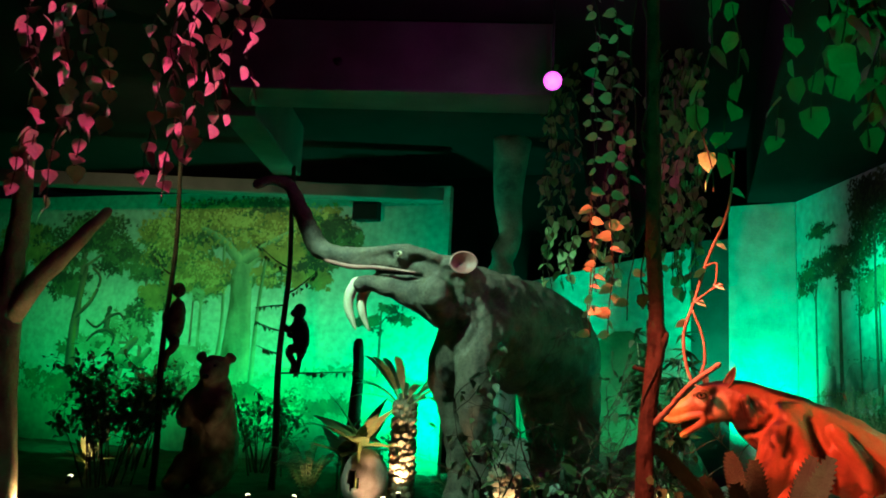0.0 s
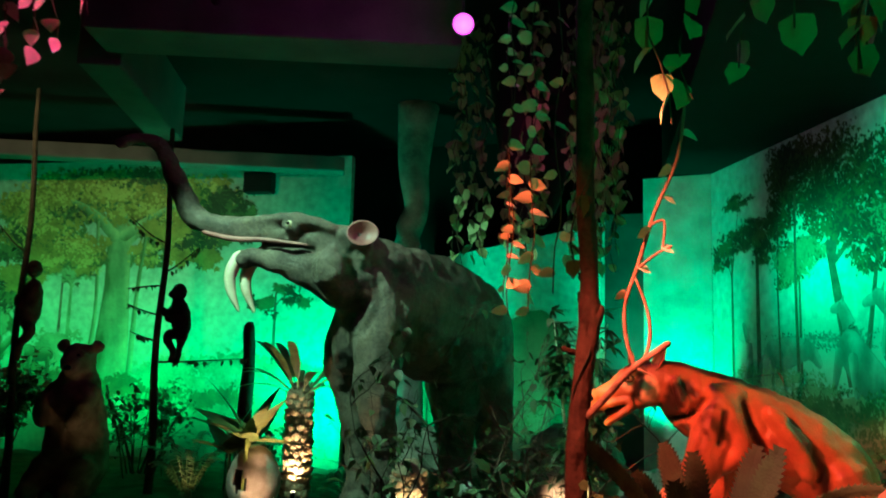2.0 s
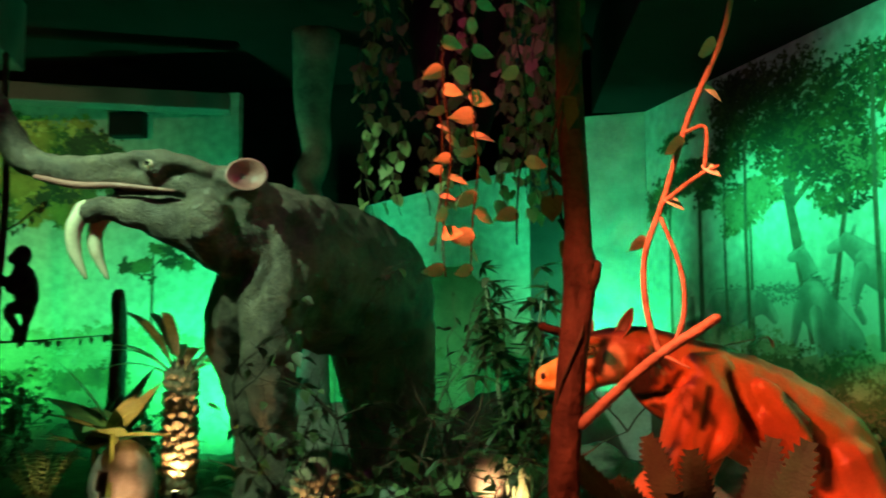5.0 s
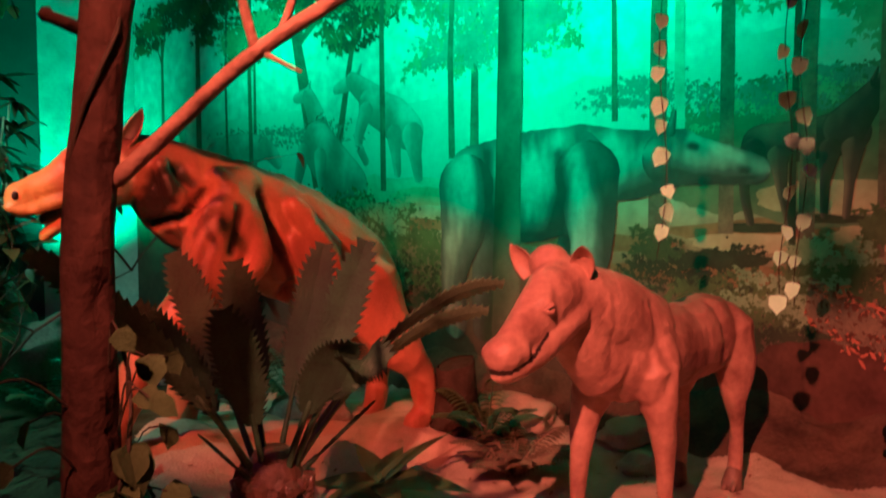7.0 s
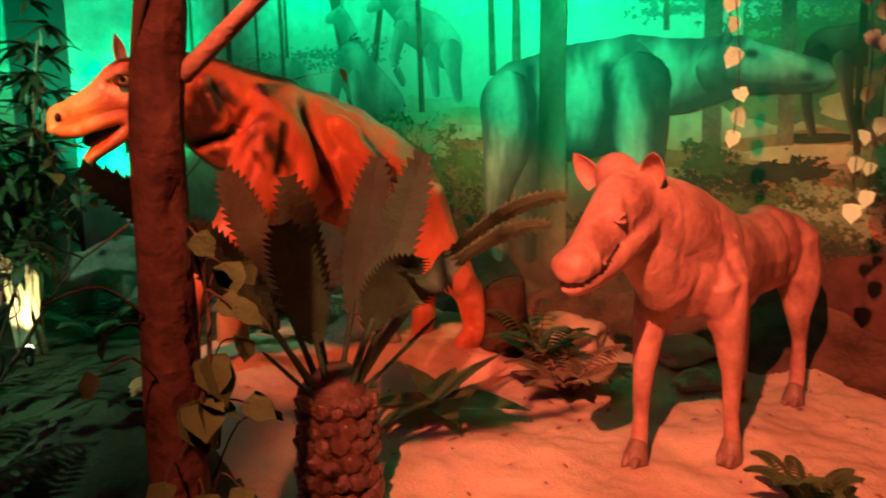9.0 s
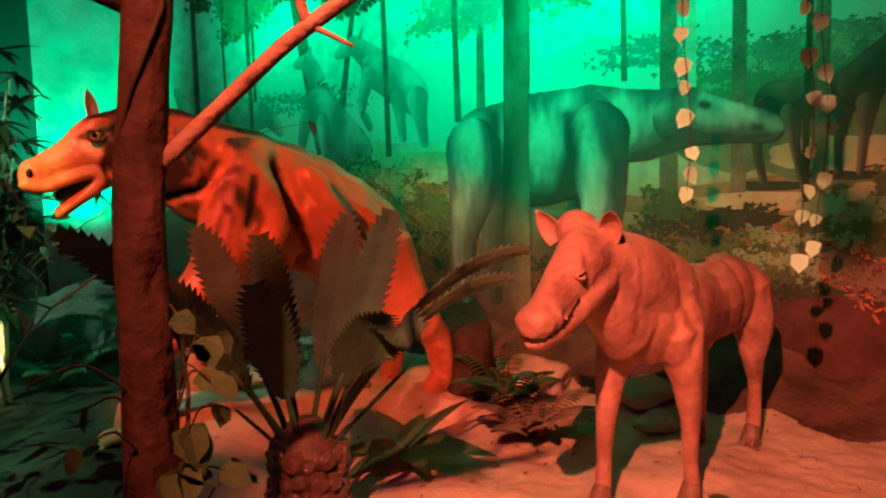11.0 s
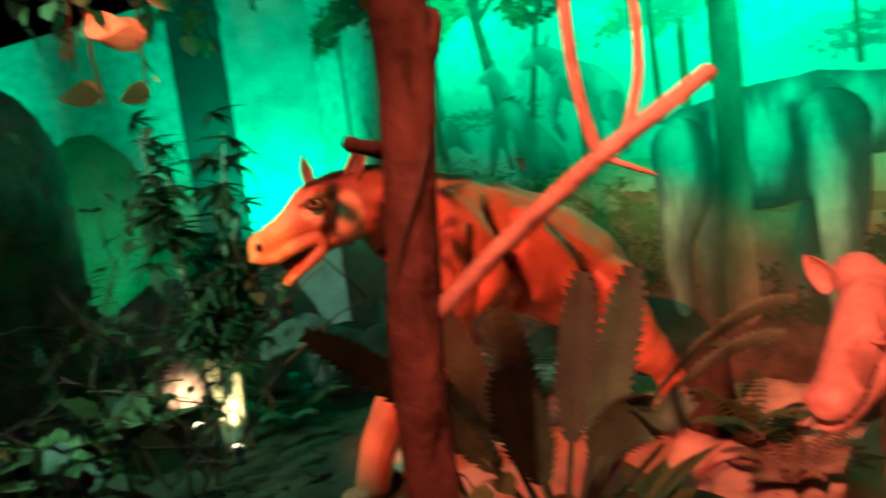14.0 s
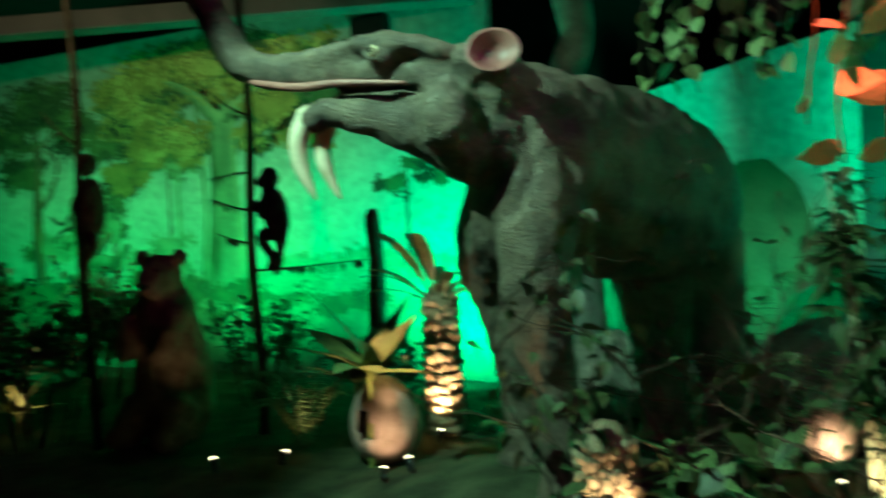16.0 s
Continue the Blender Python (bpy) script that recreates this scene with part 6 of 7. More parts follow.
# Paler green, used over the whole of the three longest fronds.
CYCADPALE = paint("pale_frond", (0.05, 0.1, 0.05), (0.12, 0.2, 0.1), 10, 0.8, 0.25, 80)
CX, CY = 1.0, 3.5
rel = lambda x, y, z, zb: (x - CX, y - CY, z - zb)
Z0 = height(CX, CY)
FACE = (0.92, -0.38, 0.1)
scaly_trunk("foreground_cycad", (CX, CY), Z0, 0.46, 0.15, 0.13, DARKSCALE, "cycad with a glossy brown scaly trunk and saw-edged fronds", 7, 13, 5, [
    ((-0.05, 0.0, 0.42), rel(0.60, 3.73, 1.04, Z0), 0.115, 0.06, 19, None, 0.42, FACE),
    ((-0.03, 0.03, 0.42), rel(0.78, 3.93, 1.2, Z0), 0.115, 0.05, 19, None, 0.42, FACE),
    ((-0.01, 0.01, 0.42), rel(0.93, 3.68, 1.18, Z0), 0.12, 0.03, 19, None, 0.38, FACE),
    ((-0.03, -0.03, 0.42), rel(0.80, 3.40, 1.05, Z0), 0.13, 0.08, 19, None, 0.36, FACE),
    ((0.02, 0.03, 0.42), rel(1.30, 3.72, 1.23, Z0), 0.12, 0.02, 19, None, 0.38, FACE),
    ((0.03, 0.0, 0.42), rel(1.38, 3.52, 1.25, Z0), 0.12, -0.03, 19, None, 0.38, FACE),
    ((0.02, -0.05, 0.42), rel(1.16, 3.19, 0.94, Z0), 0.13, 0.2, 19, None, 0.4, FACE),
    ((0.05, -0.03, 0.42), rel(1.25, 3.12, 0.88, Z0), 0.13, 0.3, 19, None, 0.45, (0.6, -0.7, 0.4)),
    ((0.05, 0.0, 0.42), rel(1.75, 3.26, 0.99, Z0), 0.075, 0.3, 22, CYCADPALE, 0.3, (0.15, -0.6, 0.78)),
    ((0.05, 0.02, 0.42), rel(1.86, 3.31, 1.08, Z0), 0.08, 0.34, 22, CYCADPALE, 0.3, (0.15, -0.6, 0.78)),
    ((-0.04, -0.02, 0.42), rel(0.27, 3.6, 1.24, Z0), 0.12, 0.2, 22, CYCADPALE, 0.3, (0.2, -0.6, 0.78)),
    ((0.06, -0.02, 0.42), rel(1.35, 3.4, 0.68, Z0), 0.03, 0.0, 8),
    ((-0.06, -0.02, 0.42), rel(0.72, 3.4, 0.66, Z0), 0.03, 0.0, 8),
])
ring = lambda n, reach, rise, width, lift, z: [((0.03 * math.cos(a), 0.03 * math.sin(a), z), (reach * math.cos(a), reach * math.sin(a), z + rise * (0.7 + 0.5 * math.sin(a * 3))), width, lift, 18, DARKFROND) for a in (2 * math.pi * k / n + 0.3 for k in range(n))]
DARKFROND = paint("green_frond", (0.05, 0.075, 0.025), (0.16, 0.2, 0.07), 10, 0.5, 0.25, 70, spots=(0.1, 0.09, 0.03))
scaly_trunk("tall_cycad", (-3.09, 7.6), height(-3.09, 7.6), 1.22, 0.17, 0.16, SCALE, "cycad with a pale scaly trunk lit from its foot", 13, 12, 6, ring(15, 0.74, 0.6, 0.09, 0.22, 1.1))
scaly_trunk("short_cycad", (-1.12, 5.12), height(-1.12, 5.12), 0.76, 0.16, 0.14, SCALE, "scaly cycad trunk lit warm from below", 11, 12, 7, [])


def stump():
    x, y = 2.52, 4.62
    z = height(x, y)
    ob = holder("tree_stump", (x, y, z - 0.03), "short sawn tree stump with dark bark", "stump")
    bm = bmesh.new()
    seg = 18
    rings = []
    for h, r in ((0, 0.185), (0.08, 0.15), (0.22, 0.128), (0.40, 0.112), (0.41, 0.104)):
        rings.append([bm.verts.new(((r + 0.012 * noise.noise((k * 0.9, h * 4, 2))) * math.cos(2 * math.pi * k / seg), (r + 0.012 * noise.noise((k * 0.9, h * 4, 2))) * math.sin(2 * math.pi * k / seg), h + (0.03 * math.cos(2 * math.pi * k / seg) if h > 0.3 else 0))) for k in range(seg)])
    for a, b in zip(rings, rings[1:]):
        for k in range(seg):
            bm.faces.new((a[k], a[(k + 1) % seg], b[(k + 1) % seg], b[k]))
    link("bark", bm, DARKBARK, ob)
    bm = bmesh.new()
    top = [bm.verts.new((0.1 * math.cos(2 * math.pi * k / seg), 0.1 * math.sin(2 * math.pi * k / seg), 0.404 + 0.03 * math.cos(2 * math.pi * k / seg))) for k in range(seg)]
    bm.faces.new(top)
    link("cut_face", bm, DARKBARK, ob)


stump()

# ---------------------------------------------------------------- eggs and small lamps


def egg(place, r, h, seed, label, hole, wide=0.42):
    x, y = place
    z = height(x, y)
    ob = holder("broken_egg", (x, y, z), label, "egg", "broken eggs")
    bm = bmesh.new()
    bmesh.ops.create_uvsphere(bm, u_segments=40, v_segments=26, radius=1.0)
    gone = []
    for f in bm.faces:
        c = f.calc_center_median()
        d = (Vector(hole).normalized() - c.normalized()).length
        if d < wide + 0.16 * noise.noise(c * 4 + Vector((seed, 0, 0))):
            gone.append(f)
    bmesh.ops.delete(bm, geom=gone, context="FACES")
    for v in bm.verts:
        v.co = Vector((v.co.x * r * (1 - 0.12 * v.co.z), v.co.y * r * (1 - 0.12 * v.co.z), (v.co.z + 0.94) * h / 2))
    shell = link("shell", bm, SHELL, ob)
    mod = shell.modifiers.new("thick", "SOLIDIFY")
    mod.thickness = 0.02
    return ob


egg((-3.2, 6.7), 0.28, 0.7, 1, "large brown broken egg lit from its foot", (-0.2, -0.95, 0.05), 0.34)
egg((-0.07, 7.35), 0.22, 0.52, 2, "large pale broken egg lit from its foot", (0.85, -0.45, -0.3), 0.22)


def small_lamp(place, aim, watts, cone=95):
    x, y = place
    z = height(x, y)
    ob = holder("ground_spotlight", (x, y, z), "small black ground spotlight shining warm light", "spotlight", "ground spotlights")
    d = (Vector((*aim,)) - Vector((x, y, z + 0.06))).normalized()
    bm = bmesh.new()
    tube(bm, [Vector((0, 0, 0.06)) - d * 0.05, Vector((0, 0, 0.06)) + d * 0.03], [0.022, 0.03], 12)
    link("housing", bm, METAL, ob)
    bm = bmesh.new()
    m = Matrix.Translation(Vector((0, 0, 0.06)) + d * 0.054) @ d.to_track_quat("Z", "X").to_matrix().to_4x4()
    bmesh.ops.create_cone(bm, cap_ends=True, segments=14, radius1=0.026, radius2=0.022, depth=0.008, matrix=m)
    link("lens", bm, LED, ob)
    bm = bmesh.new()
    tube(bm, [(0, 0, -0.03), (0, 0, 0.04)], [0.008, 0.008], 6)
    link("spike", bm, METAL, ob)
    p = Vector((x, y, z + 0.06)) + d * 0.075
    lamp("warm_ground_light", "SPOT", p, aim, WARM, watts, 0.02, cone, 0.7)


small_lamp((-2.86, 6.02), (-3.18, 6.68, 0.34), 17, 50)
small_lamp((-2.72, 6.15), (-3.15, 6.6, 1.1), 80, 60)
small_lamp((-2.98, 7.25), (-3.09, 7.6, 0.7), 95, 70)
small_lamp((-1.03, 4.74), (-1.12, 5.12, 0.45), 120, 70)
small_lamp((0.0, 6.78), (-0.07, 7.3, 0.3), 38, 50)
small_lamp((0.18, 6.0), (0.2, 6.35, 0.4), 30, 60)
# This lamp is added to brighten the bear; no fitting is known here.
small_lamp((-4.35, 6.05), (-5.35, 6.8, 1.55), 8, 60)
small_lamp((-4.0, 6.45), (-4.04, 6.84, 0.45), 22, 70)
small_lamp((-5.55, 4.0), (-5.85, 3.9, 1.2), 72, 70)
small_lamp((-7.0, 6.1), (-7.1, 6.6, 0.5), 40, 80)

# ceiling fittings
def ceiling_spot(place, aim, led, label, size=0.09):
    ob = holder("ceiling_spotlight", place, label, "spotlight", "ceiling spotlights")
    d = (Vector(aim) - Vector(place)).normalized()
    bm = bmesh.new()
    tube(bm, [-d * 0.2, Vector((0, 0, 0))], [size * 0.8, size], 16)
    link("housing", bm, METAL, ob)
    bm = bmesh.new()
    tube(bm, [-d * 0.1, (-d.x * 0.1, -d.y * 0.1, 5.2 - place[2])], [0.012, 0.012], 8)
    link("bracket", bm, METAL, ob)
    if led:
        bm = bmesh.new()
        m = Matrix.Translation(d * (size * 0.76)) @ d.to_track_quat("Z", "X").to_matrix().to_4x4()
        bmesh.ops.create_cone(bm, cap_ends=True, segments=20, radius1=size * 0.9, radius2=size * 0.8, depth=0.02, matrix=m)
        link("lens", bm, led, ob)
    return ob


ceiling_spot((-0.66, 4.49, 4.25), (0.3, 0.0, 2.6), MAGLED, "ceiling spotlight glowing bright magenta")
ceiling_spot((-2.95, 4.95, 4.62), (-3.2, 9.0, 2.0), None, "black box-like ceiling spotlight switched off", 0.08)

# ---------------------------------------------------------------- vines and plants
rng = random.Random(11)
for n, (x, y, zb, step, size) in enumerate(((-0.14, 3.5, 1.95, 0.12, 0.95), (-0.02, 3.62, 1.97, 0.1, 1.1), (-0.2, 3.8, 2.08, 0.17, 0.75), (0.18, 2.9, 2.04, 0.3, 0.9))):
    vine("leaf_vine", (x, y, 5.2), 5.2 - zb, step, BIGLEAF, rng, "hanging vine of pale heart-shaped leaves", None, (0.7 * size, 0.98 * size), droop=(0, 40), roll=(35, 80), turn=35)
for x, y, zb, step in ((2.37, 3.0, 1.18, 0.11), (2.98, 2.88, 1.0, 0.16), (3.12, 2.9, 0.95, 0.15)):
    vine("leaf_vine", (x, y, 4.245), 4.245 - zb, step, ROUNDLEAF, rng, "thin hanging string of pale leaves", None, (0.55, 0.8), 0.03, droop=(50, 85), roll=(-30, 30), turn=40, thick=0.0022, aim=41)
# leafy curtain round the dark column
for n in range(38):
    x, y = -1.15 + 1.75 * rng.random(), 6.1 + 0.7 * rng.random()
    vine("ivy_vine", (x, y, 5.2), 5.2 - rng.uniform(2.55, 3.1), 0.14, IVYLEAF, rng, "hanging ivy strand with small green leaves", None, (0.8, 1.4), 0.08)
# nearer ivy
for x, y, zt, zb in ((0.62, 1.65, 4.2, 2.55), (0.75, 1.8, 4.2, 2.7), (1.0, 2.0, 4.2, 2.9), (1.5, 2.2, 4.2, 3.0), (1.35, 1.7, 4.2, 2.75), (1.75, 1.9, 4.2, 2.9), (1.1, 1.5, 4.2, 2.85)):
    zt = 5.2 if x < 1.2 else 4.245
    vine("ivy_vine", (x, y, zt), zt - zb, 0.12, WIDELEAF, rng, "hanging ivy strand with broad green leaves", None, (0.8, 1.3), 0.08)
for n in range(11):
    x, y = 0.75 + 1.25 * rng.random(), 1.15 + 0.9 * rng.random()
    zt, zb = (5.2 if x < 1.2 else 4.245), rng.uniform(2.85, 3.3)
    vine("ivy_vine", (x, y, zt), zt - zb, 0.13, WIDELEAF, rng, "hanging ivy strand with large dark green leaves", None, (1.0, 1.7), 0.08)
COINLEAF = leaf_mesh("leaf_coin", 0.1, 0.108, PALELEAF, 0.12, 0.0, 10)
for x, y, zb in ((-2.58, 1.88, 2.62), (-2.48, 1.93, 2.85), (-2.67, 1.8, 2.8), (-2.92, 1.52, 2.78), (-2.8, 1.52, 3.0), (-3.06, 1.46, 2.5), (-2.36, 1.97, 3.05), (-2.1, 2.02, 3.3), (-3.22, 1.36, 2.6), (-2.98, 1.42, 2.95), (-2.75, 2.15, 3.05), (-2.45, 2.25, 3.25), (-3.4, 1.6, 2.75)):
    zt = 5.2
    vine("leaf_vine", (x, y, zt), zt - zb, 0.085, COINLEAF, rng, "hanging vine of round leaves in magenta light", None, (0.75, 1.1), 0.1)
DARKIVY = paint("dark_ivy_leaf", (0.025, 0.05, 0.018), (0.06, 0.11, 0.04), 16, 0.88, 0.2, 70, spots=(0.04, 0.06, 0.02))
POSTLEAF = leaf_mesh("leaf_dark_ivy", 0.10, 0.11, DARKIVY, 0.2, 0.16, 8)
# leaves on the tall twig of the post
for x, y, z, spin, grow in ((0.2, -0.28, 2.0, 70, 0.55), (0.25, -0.3, 2.12, 250, 0.6), (0.3, -0.33, 2.27, 80, 0.65), (0.36, -0.34, 2.42, 260, 0.6), (0.39, -0.35, 2.54, 90, 0.7), (0.44, -0.37, 2.7, 250, 0.65), (0.35, -0.34, 2.2, 240, 0.5)):
    share("leaf", BIGLEAF, post_limb, Matrix.Translation((x, y, z)) @ hang(35, spin, 45) @ Matrix.Scale(grow, 4))
# ivy creeping on the post
ivy = holder("post_ivy", (0.32, 2.62, 0.0), "broad ivy leaves climbing a trunk post", "vine")
bm = bmesh.new()
spiral = [((0.058 + 0.006 * math.sin(k)) * math.cos(k * 0.55), (0.058 + 0.006 * math.sin(k)) * math.sin(k * 0.55), 0.15 + k * 0.075) for k in range(54)]
tube(bm, spiral, [0.005] * len(spiral), 5)
link("stem", bm, DARKBARK, ivy)
for k in range(34):
    p = Vector(spiral[rng.randrange(25, 54)] if k > 22 else spiral[rng.randrange(2, 11)])
    share("leaf", POSTLEAF, ivy, Matrix.Translation(p * 1.0) @ hang(rng.uniform(20, 85), rng.uniform(150, 400)) @ Matrix.Scale(rng.uniform(0.7, 1.05), 4))


for k in range(26):
    a, r = rng.uniform(150, 400), rng.uniform(0.1, 0.26)
    p = Vector((r * math.cos(radians(a)), r * math.sin(radians(a)), rng.uniform(0.3, 1.2)))
    bm = bmesh.new()
    tube(bm, *smooth_line([(0.055 * math.cos(radians(a)), 0.055 * math.sin(radians(a)), p.z - 0.08), (p.x * 0.6, p.y * 0.6, p.z + 0.01), p], [0.003, 0.0025, 0.002]), 4)
    link("stalk", bm, DARKBARK, ivy)
    share("leaf", POSTLEAF, ivy, Matrix.Translation(p) @ hang(rng.uniform(20, 80), a - 90 + rng.uniform(-50, 50), rng.uniform(-40, 40)) @ Matrix.Scale(rng.uniform(0.4, 0.68), 4))


REDTWIG = paint("red_brown_twig", (0.06, 0.028, 0.018), (0.14, 0.065, 0.04), 14, 0.8, 0.3, 60)


def bush(name, place, r, h, leaves, leaf, label, seed, stems=9, bark=None, spread=0.5, more=0, big=1.0):
    """Branching woody stems with single leaves on them."""
    rg = random.Random(seed)
    x, y = place
    ob = holder(name, (x, y, height(x, y) - 0.02), label, "bush", "bushes")
    tips = []
    for _ in range(stems):
        bm = bmesh.new()
        a = rg.uniform(0, 2 * math.pi)
        q = Vector((r * spread * math.cos(a) * rg.random(), r * spread * math.sin(a) * rg.random(), 0))
        t = Vector((r * math.cos(a) * rg.uniform(0.3, 1), r * math.sin(a) * rg.uniform(0.3, 1), h * rg.uniform(0.6, 1)))
        m = (q + t) / 2 + Vector((0, 0, 0.12 * h))
        line, rad = smooth_line([q, m, t], [0.012, 0.008, 0.003])
        tube(bm, line, rad, 5)
        for k in range(4):
            s = Vector(line[rg.randrange(3, len(line) - 1)])
            e = s + Vector((rg.uniform(-1, 1) * r * 0.45, rg.uniform(-1, 1) * r * 0.45, rg.uniform(0, 0.3) * h))
            tube(bm, [s, (s + e) / 2 + Vector((0, 0, 0.02)), e], [0.005, 0.004, 0.002], 4)
            tips += [(s, e)]
        tips += [(m, t)]
        link("branch", bm, bark or DARKBARK, ob)
    for _ in range(leaves):
        s, e = rg.choice(tips)
        p = s.lerp(e, rg.uniform(0.15, 1.0))
        share("leaf", leaf, ob, Matrix.Translation(p) @ hang(rg.uniform(-20, 75), rg.uniform(0, 360), rg.uniform(-30, 30)) @ Matrix.Scale(big * rg.uniform(0.7, 1.3), 4))
    if more:
        bm = bmesh.new()
        src = [v.co.copy() for v in leaf.vertices]
        faces = [tuple(f.vertices) for f in leaf.polygons]
        for _ in range(more):
            s, e = rg.choice(tips)
            m = Matrix.Translation(s.lerp(e, rg.uniform(0.0, 1.05)) + Vector((rg.gauss(0, 0.05), rg.gauss(0, 0.05), rg.gauss(0, 0.05)))) @ hang(rg.uniform(-20, 75), rg.uniform(0, 360), rg.uniform(-30, 30)) @ Matrix.Scale(big * rg.uniform(0.7, 1.3), 4)
            vs = [bm.verts.new(m @ c) for c in src]
            for f in faces:
                bm.faces.new([vs[i] for i in f])
        tagged(link("foliage", bm, leaf.materials[0], ob), kind="stuff")
    return ob


def tangle(place, reach, h, leaf, label, seed, stems, bark, leaves, big=1.0):
    """A twiggy shrub: stems that wander and fork twice, with single leaves near the ends."""
    rg = random.Random(seed)
    x, y = place
    ob = holder("thorny_bush", (x, y, height(x, y) - 0.02), label, "bush", "thorny bushes")
    spots = []

    def grow(bm, p, d, length, r, level):
        n = 7
        line = [p.copy()]
        for k in range(n):
            d = (d + Vector((rg.gauss(0, 0.24), rg.gauss(0, 0.24), rg.gauss(0.02, 0.2)))).normalized()
            p = p + d * length / n
            line.append(p.copy())
            if level:
                spots.append(p.copy())
        tube(bm, line, [r * (1 - 0.75 * k / n) for k in range(n + 1)], 5)
        if level < 2:
            for _ in range(4 if level == 0 else 3):
                k = rg.randrange(2, n + 1)
                e = (d + Vector((rg.uniform(-1, 1), rg.uniform(-1, 1), rg.uniform(-0.3, 0.7)))).normalized()
                grow(bm, line[k], e, length * rg.uniform(0.35, 0.6), r * 0.5, level + 1)

    for _ in range(stems):
        a = rg.uniform(0, 2 * math.pi)
        bm = bmesh.new()
        grow(bm, Vector((0.12 * math.cos(a), 0.12 * math.sin(a), 0)), Vector((reach * math.cos(a), reach * math.sin(a), 1)).normalized(), h * rg.uniform(0.7, 1.1), 0.013, 0)
        link("branch", bm, bark, ob)
    for _ in range(leaves):
        share("leaf", leaf, ob, Matrix.Translation(rg.choice(spots)) @ hang(rg.uniform(-10, 75), rg.uniform(0, 360), rg.uniform(-40, 40)) @ Matrix.Scale(big * rg.uniform(0.6, 1.4), 4))
    return ob


LOBELEAF = leaf_mesh("leaf_lobed", 0.13, 0.1, DARKLEAF, 0.2, 0.2, 10)
tangle((-0.75, 5.75), 0.5, 1.5, MIDLEAF, "tangled thin-branched bush with sparse dark leaves", 21, 6, REDTWIG, 120)
tangle((-1.25, 5.0), 0.35, 1.35, MIDLEAF, "tangled dark twigs climbing before a statue", 22, 5, DARKBARK, 130)
tangle((-0.1, 5.75), 0.55, 1.35, MIDLEAF, "red-brown twiggy bush beside pale canes", 23, 6, REDTWIG, 90)
tangle((-0.95, 4.75), 0.4, 0.75, LOBELEAF, "low twiggy shrub with lobed dark leaves", 35, 4, DARKBARK, 60)
bush("leafy_bush", (-6.6, 6.2), 0.8, 1.5, 280, MIDLEAF, "dense dark leafy shrub near the bear statue", 24, 16, more=900)
bush("leafy_bush", (-7.4, 7.6), 0.9, 1.4, 260, MIDLEAF, "dense dark leafy shrub before the back wall", 25, 16, more=900)
bush("leafy_bush", (-5.6, 8.3), 0.8, 1.1, 240, SMALLLEAF, "low dark leafy shrub before the back wall", 26, 14, more=600)
bush("leafy_bush", (-3.9, 7.9), 0.6, 0.8, 180, SMALLLEAF, "low dark shrub among the cycads", 27, 12, more=400)
DUSKLEAF = paint("dusky_leaf", (0.008, 0.012, 0.012), (0.026, 0.032, 0.03), 12, 0.75, 0.2, 60)
DEEPFIG = leaf_mesh("leaf_dark_fig", 0.14, 0.075, DUSKLEAF, 0.18, 0.1, 10)
bush("dusky_bush", (4.25, 2.35), 0.42, 0.75, 200, DEEPFIG, "low dusky shrub with pointed leaves", 28, 14, more=300)
bush("leafy_bush", (2.75, 6.3), 0.5, 0.8, 200, SMALLLEAF, "low green shrub at the foot of the mural", 31, 12, more=400)


def bamboo(place, label, seed):
    rg = random.Random(seed)
    x, y = place
    ob = holder("bamboo_clump", (x, y, height(x, y) - 0.02), label, "bamboo", "bamboo clumps")
    for k in range(9):
        a = rg.uniform(0, 6.28)
        q = Vector((0.1 * rg.uniform(-1, 1), 0.08 * rg.uniform(-1, 1), 0))
        t = q + Vector((0.28 * math.cos(a), 0.22 * math.sin(a), rg.uniform(1.45, 2.1)))
        line, rad = smooth_line([q, q.lerp(t, 0.35) + Vector((0, 0, 0.12)), t], [0.018, 0.014, 0.006], 5)
        bm = bmesh.new()
        tube(bm, line, rad, 7)
        for i in range(1, len(line) - 1, 2):
            ball(bm, line[i], (0.016, 0.016, 0.008), 0, 7, 5)
        link("cane", bm, PALECANE, ob)
        # leaves in small fans along the upper cane
        for _ in range(14):
            p = Vector(line[rg.randrange(5, len(line))]) + Vector((rg.gauss(0, 0.06), rg.gauss(0, 0.06), rg.gauss(0, 0.05)))
            way = rg.uniform(0, 360)
            for i in range(7):
                share("leaf", THINLEAF, ob, Matrix.Translation(p) @ hang(rg.uniform(-25, 45), way + 28 * (i - 3) + rg.uniform(-8, 8), rg.uniform(-20, 20)) @ Matrix.Scale(rg.uniform(0.9, 1.5), 4))
    return ob


PALECANE = paint("pale_cane", (0.4, 0.42, 0.26), (0.62, 0.62, 0.42), 12, 0.45, 0.15, 60)
bamboo((0.2, 6.35), "bamboo clump with pale canes and dark narrow leaves", 41)


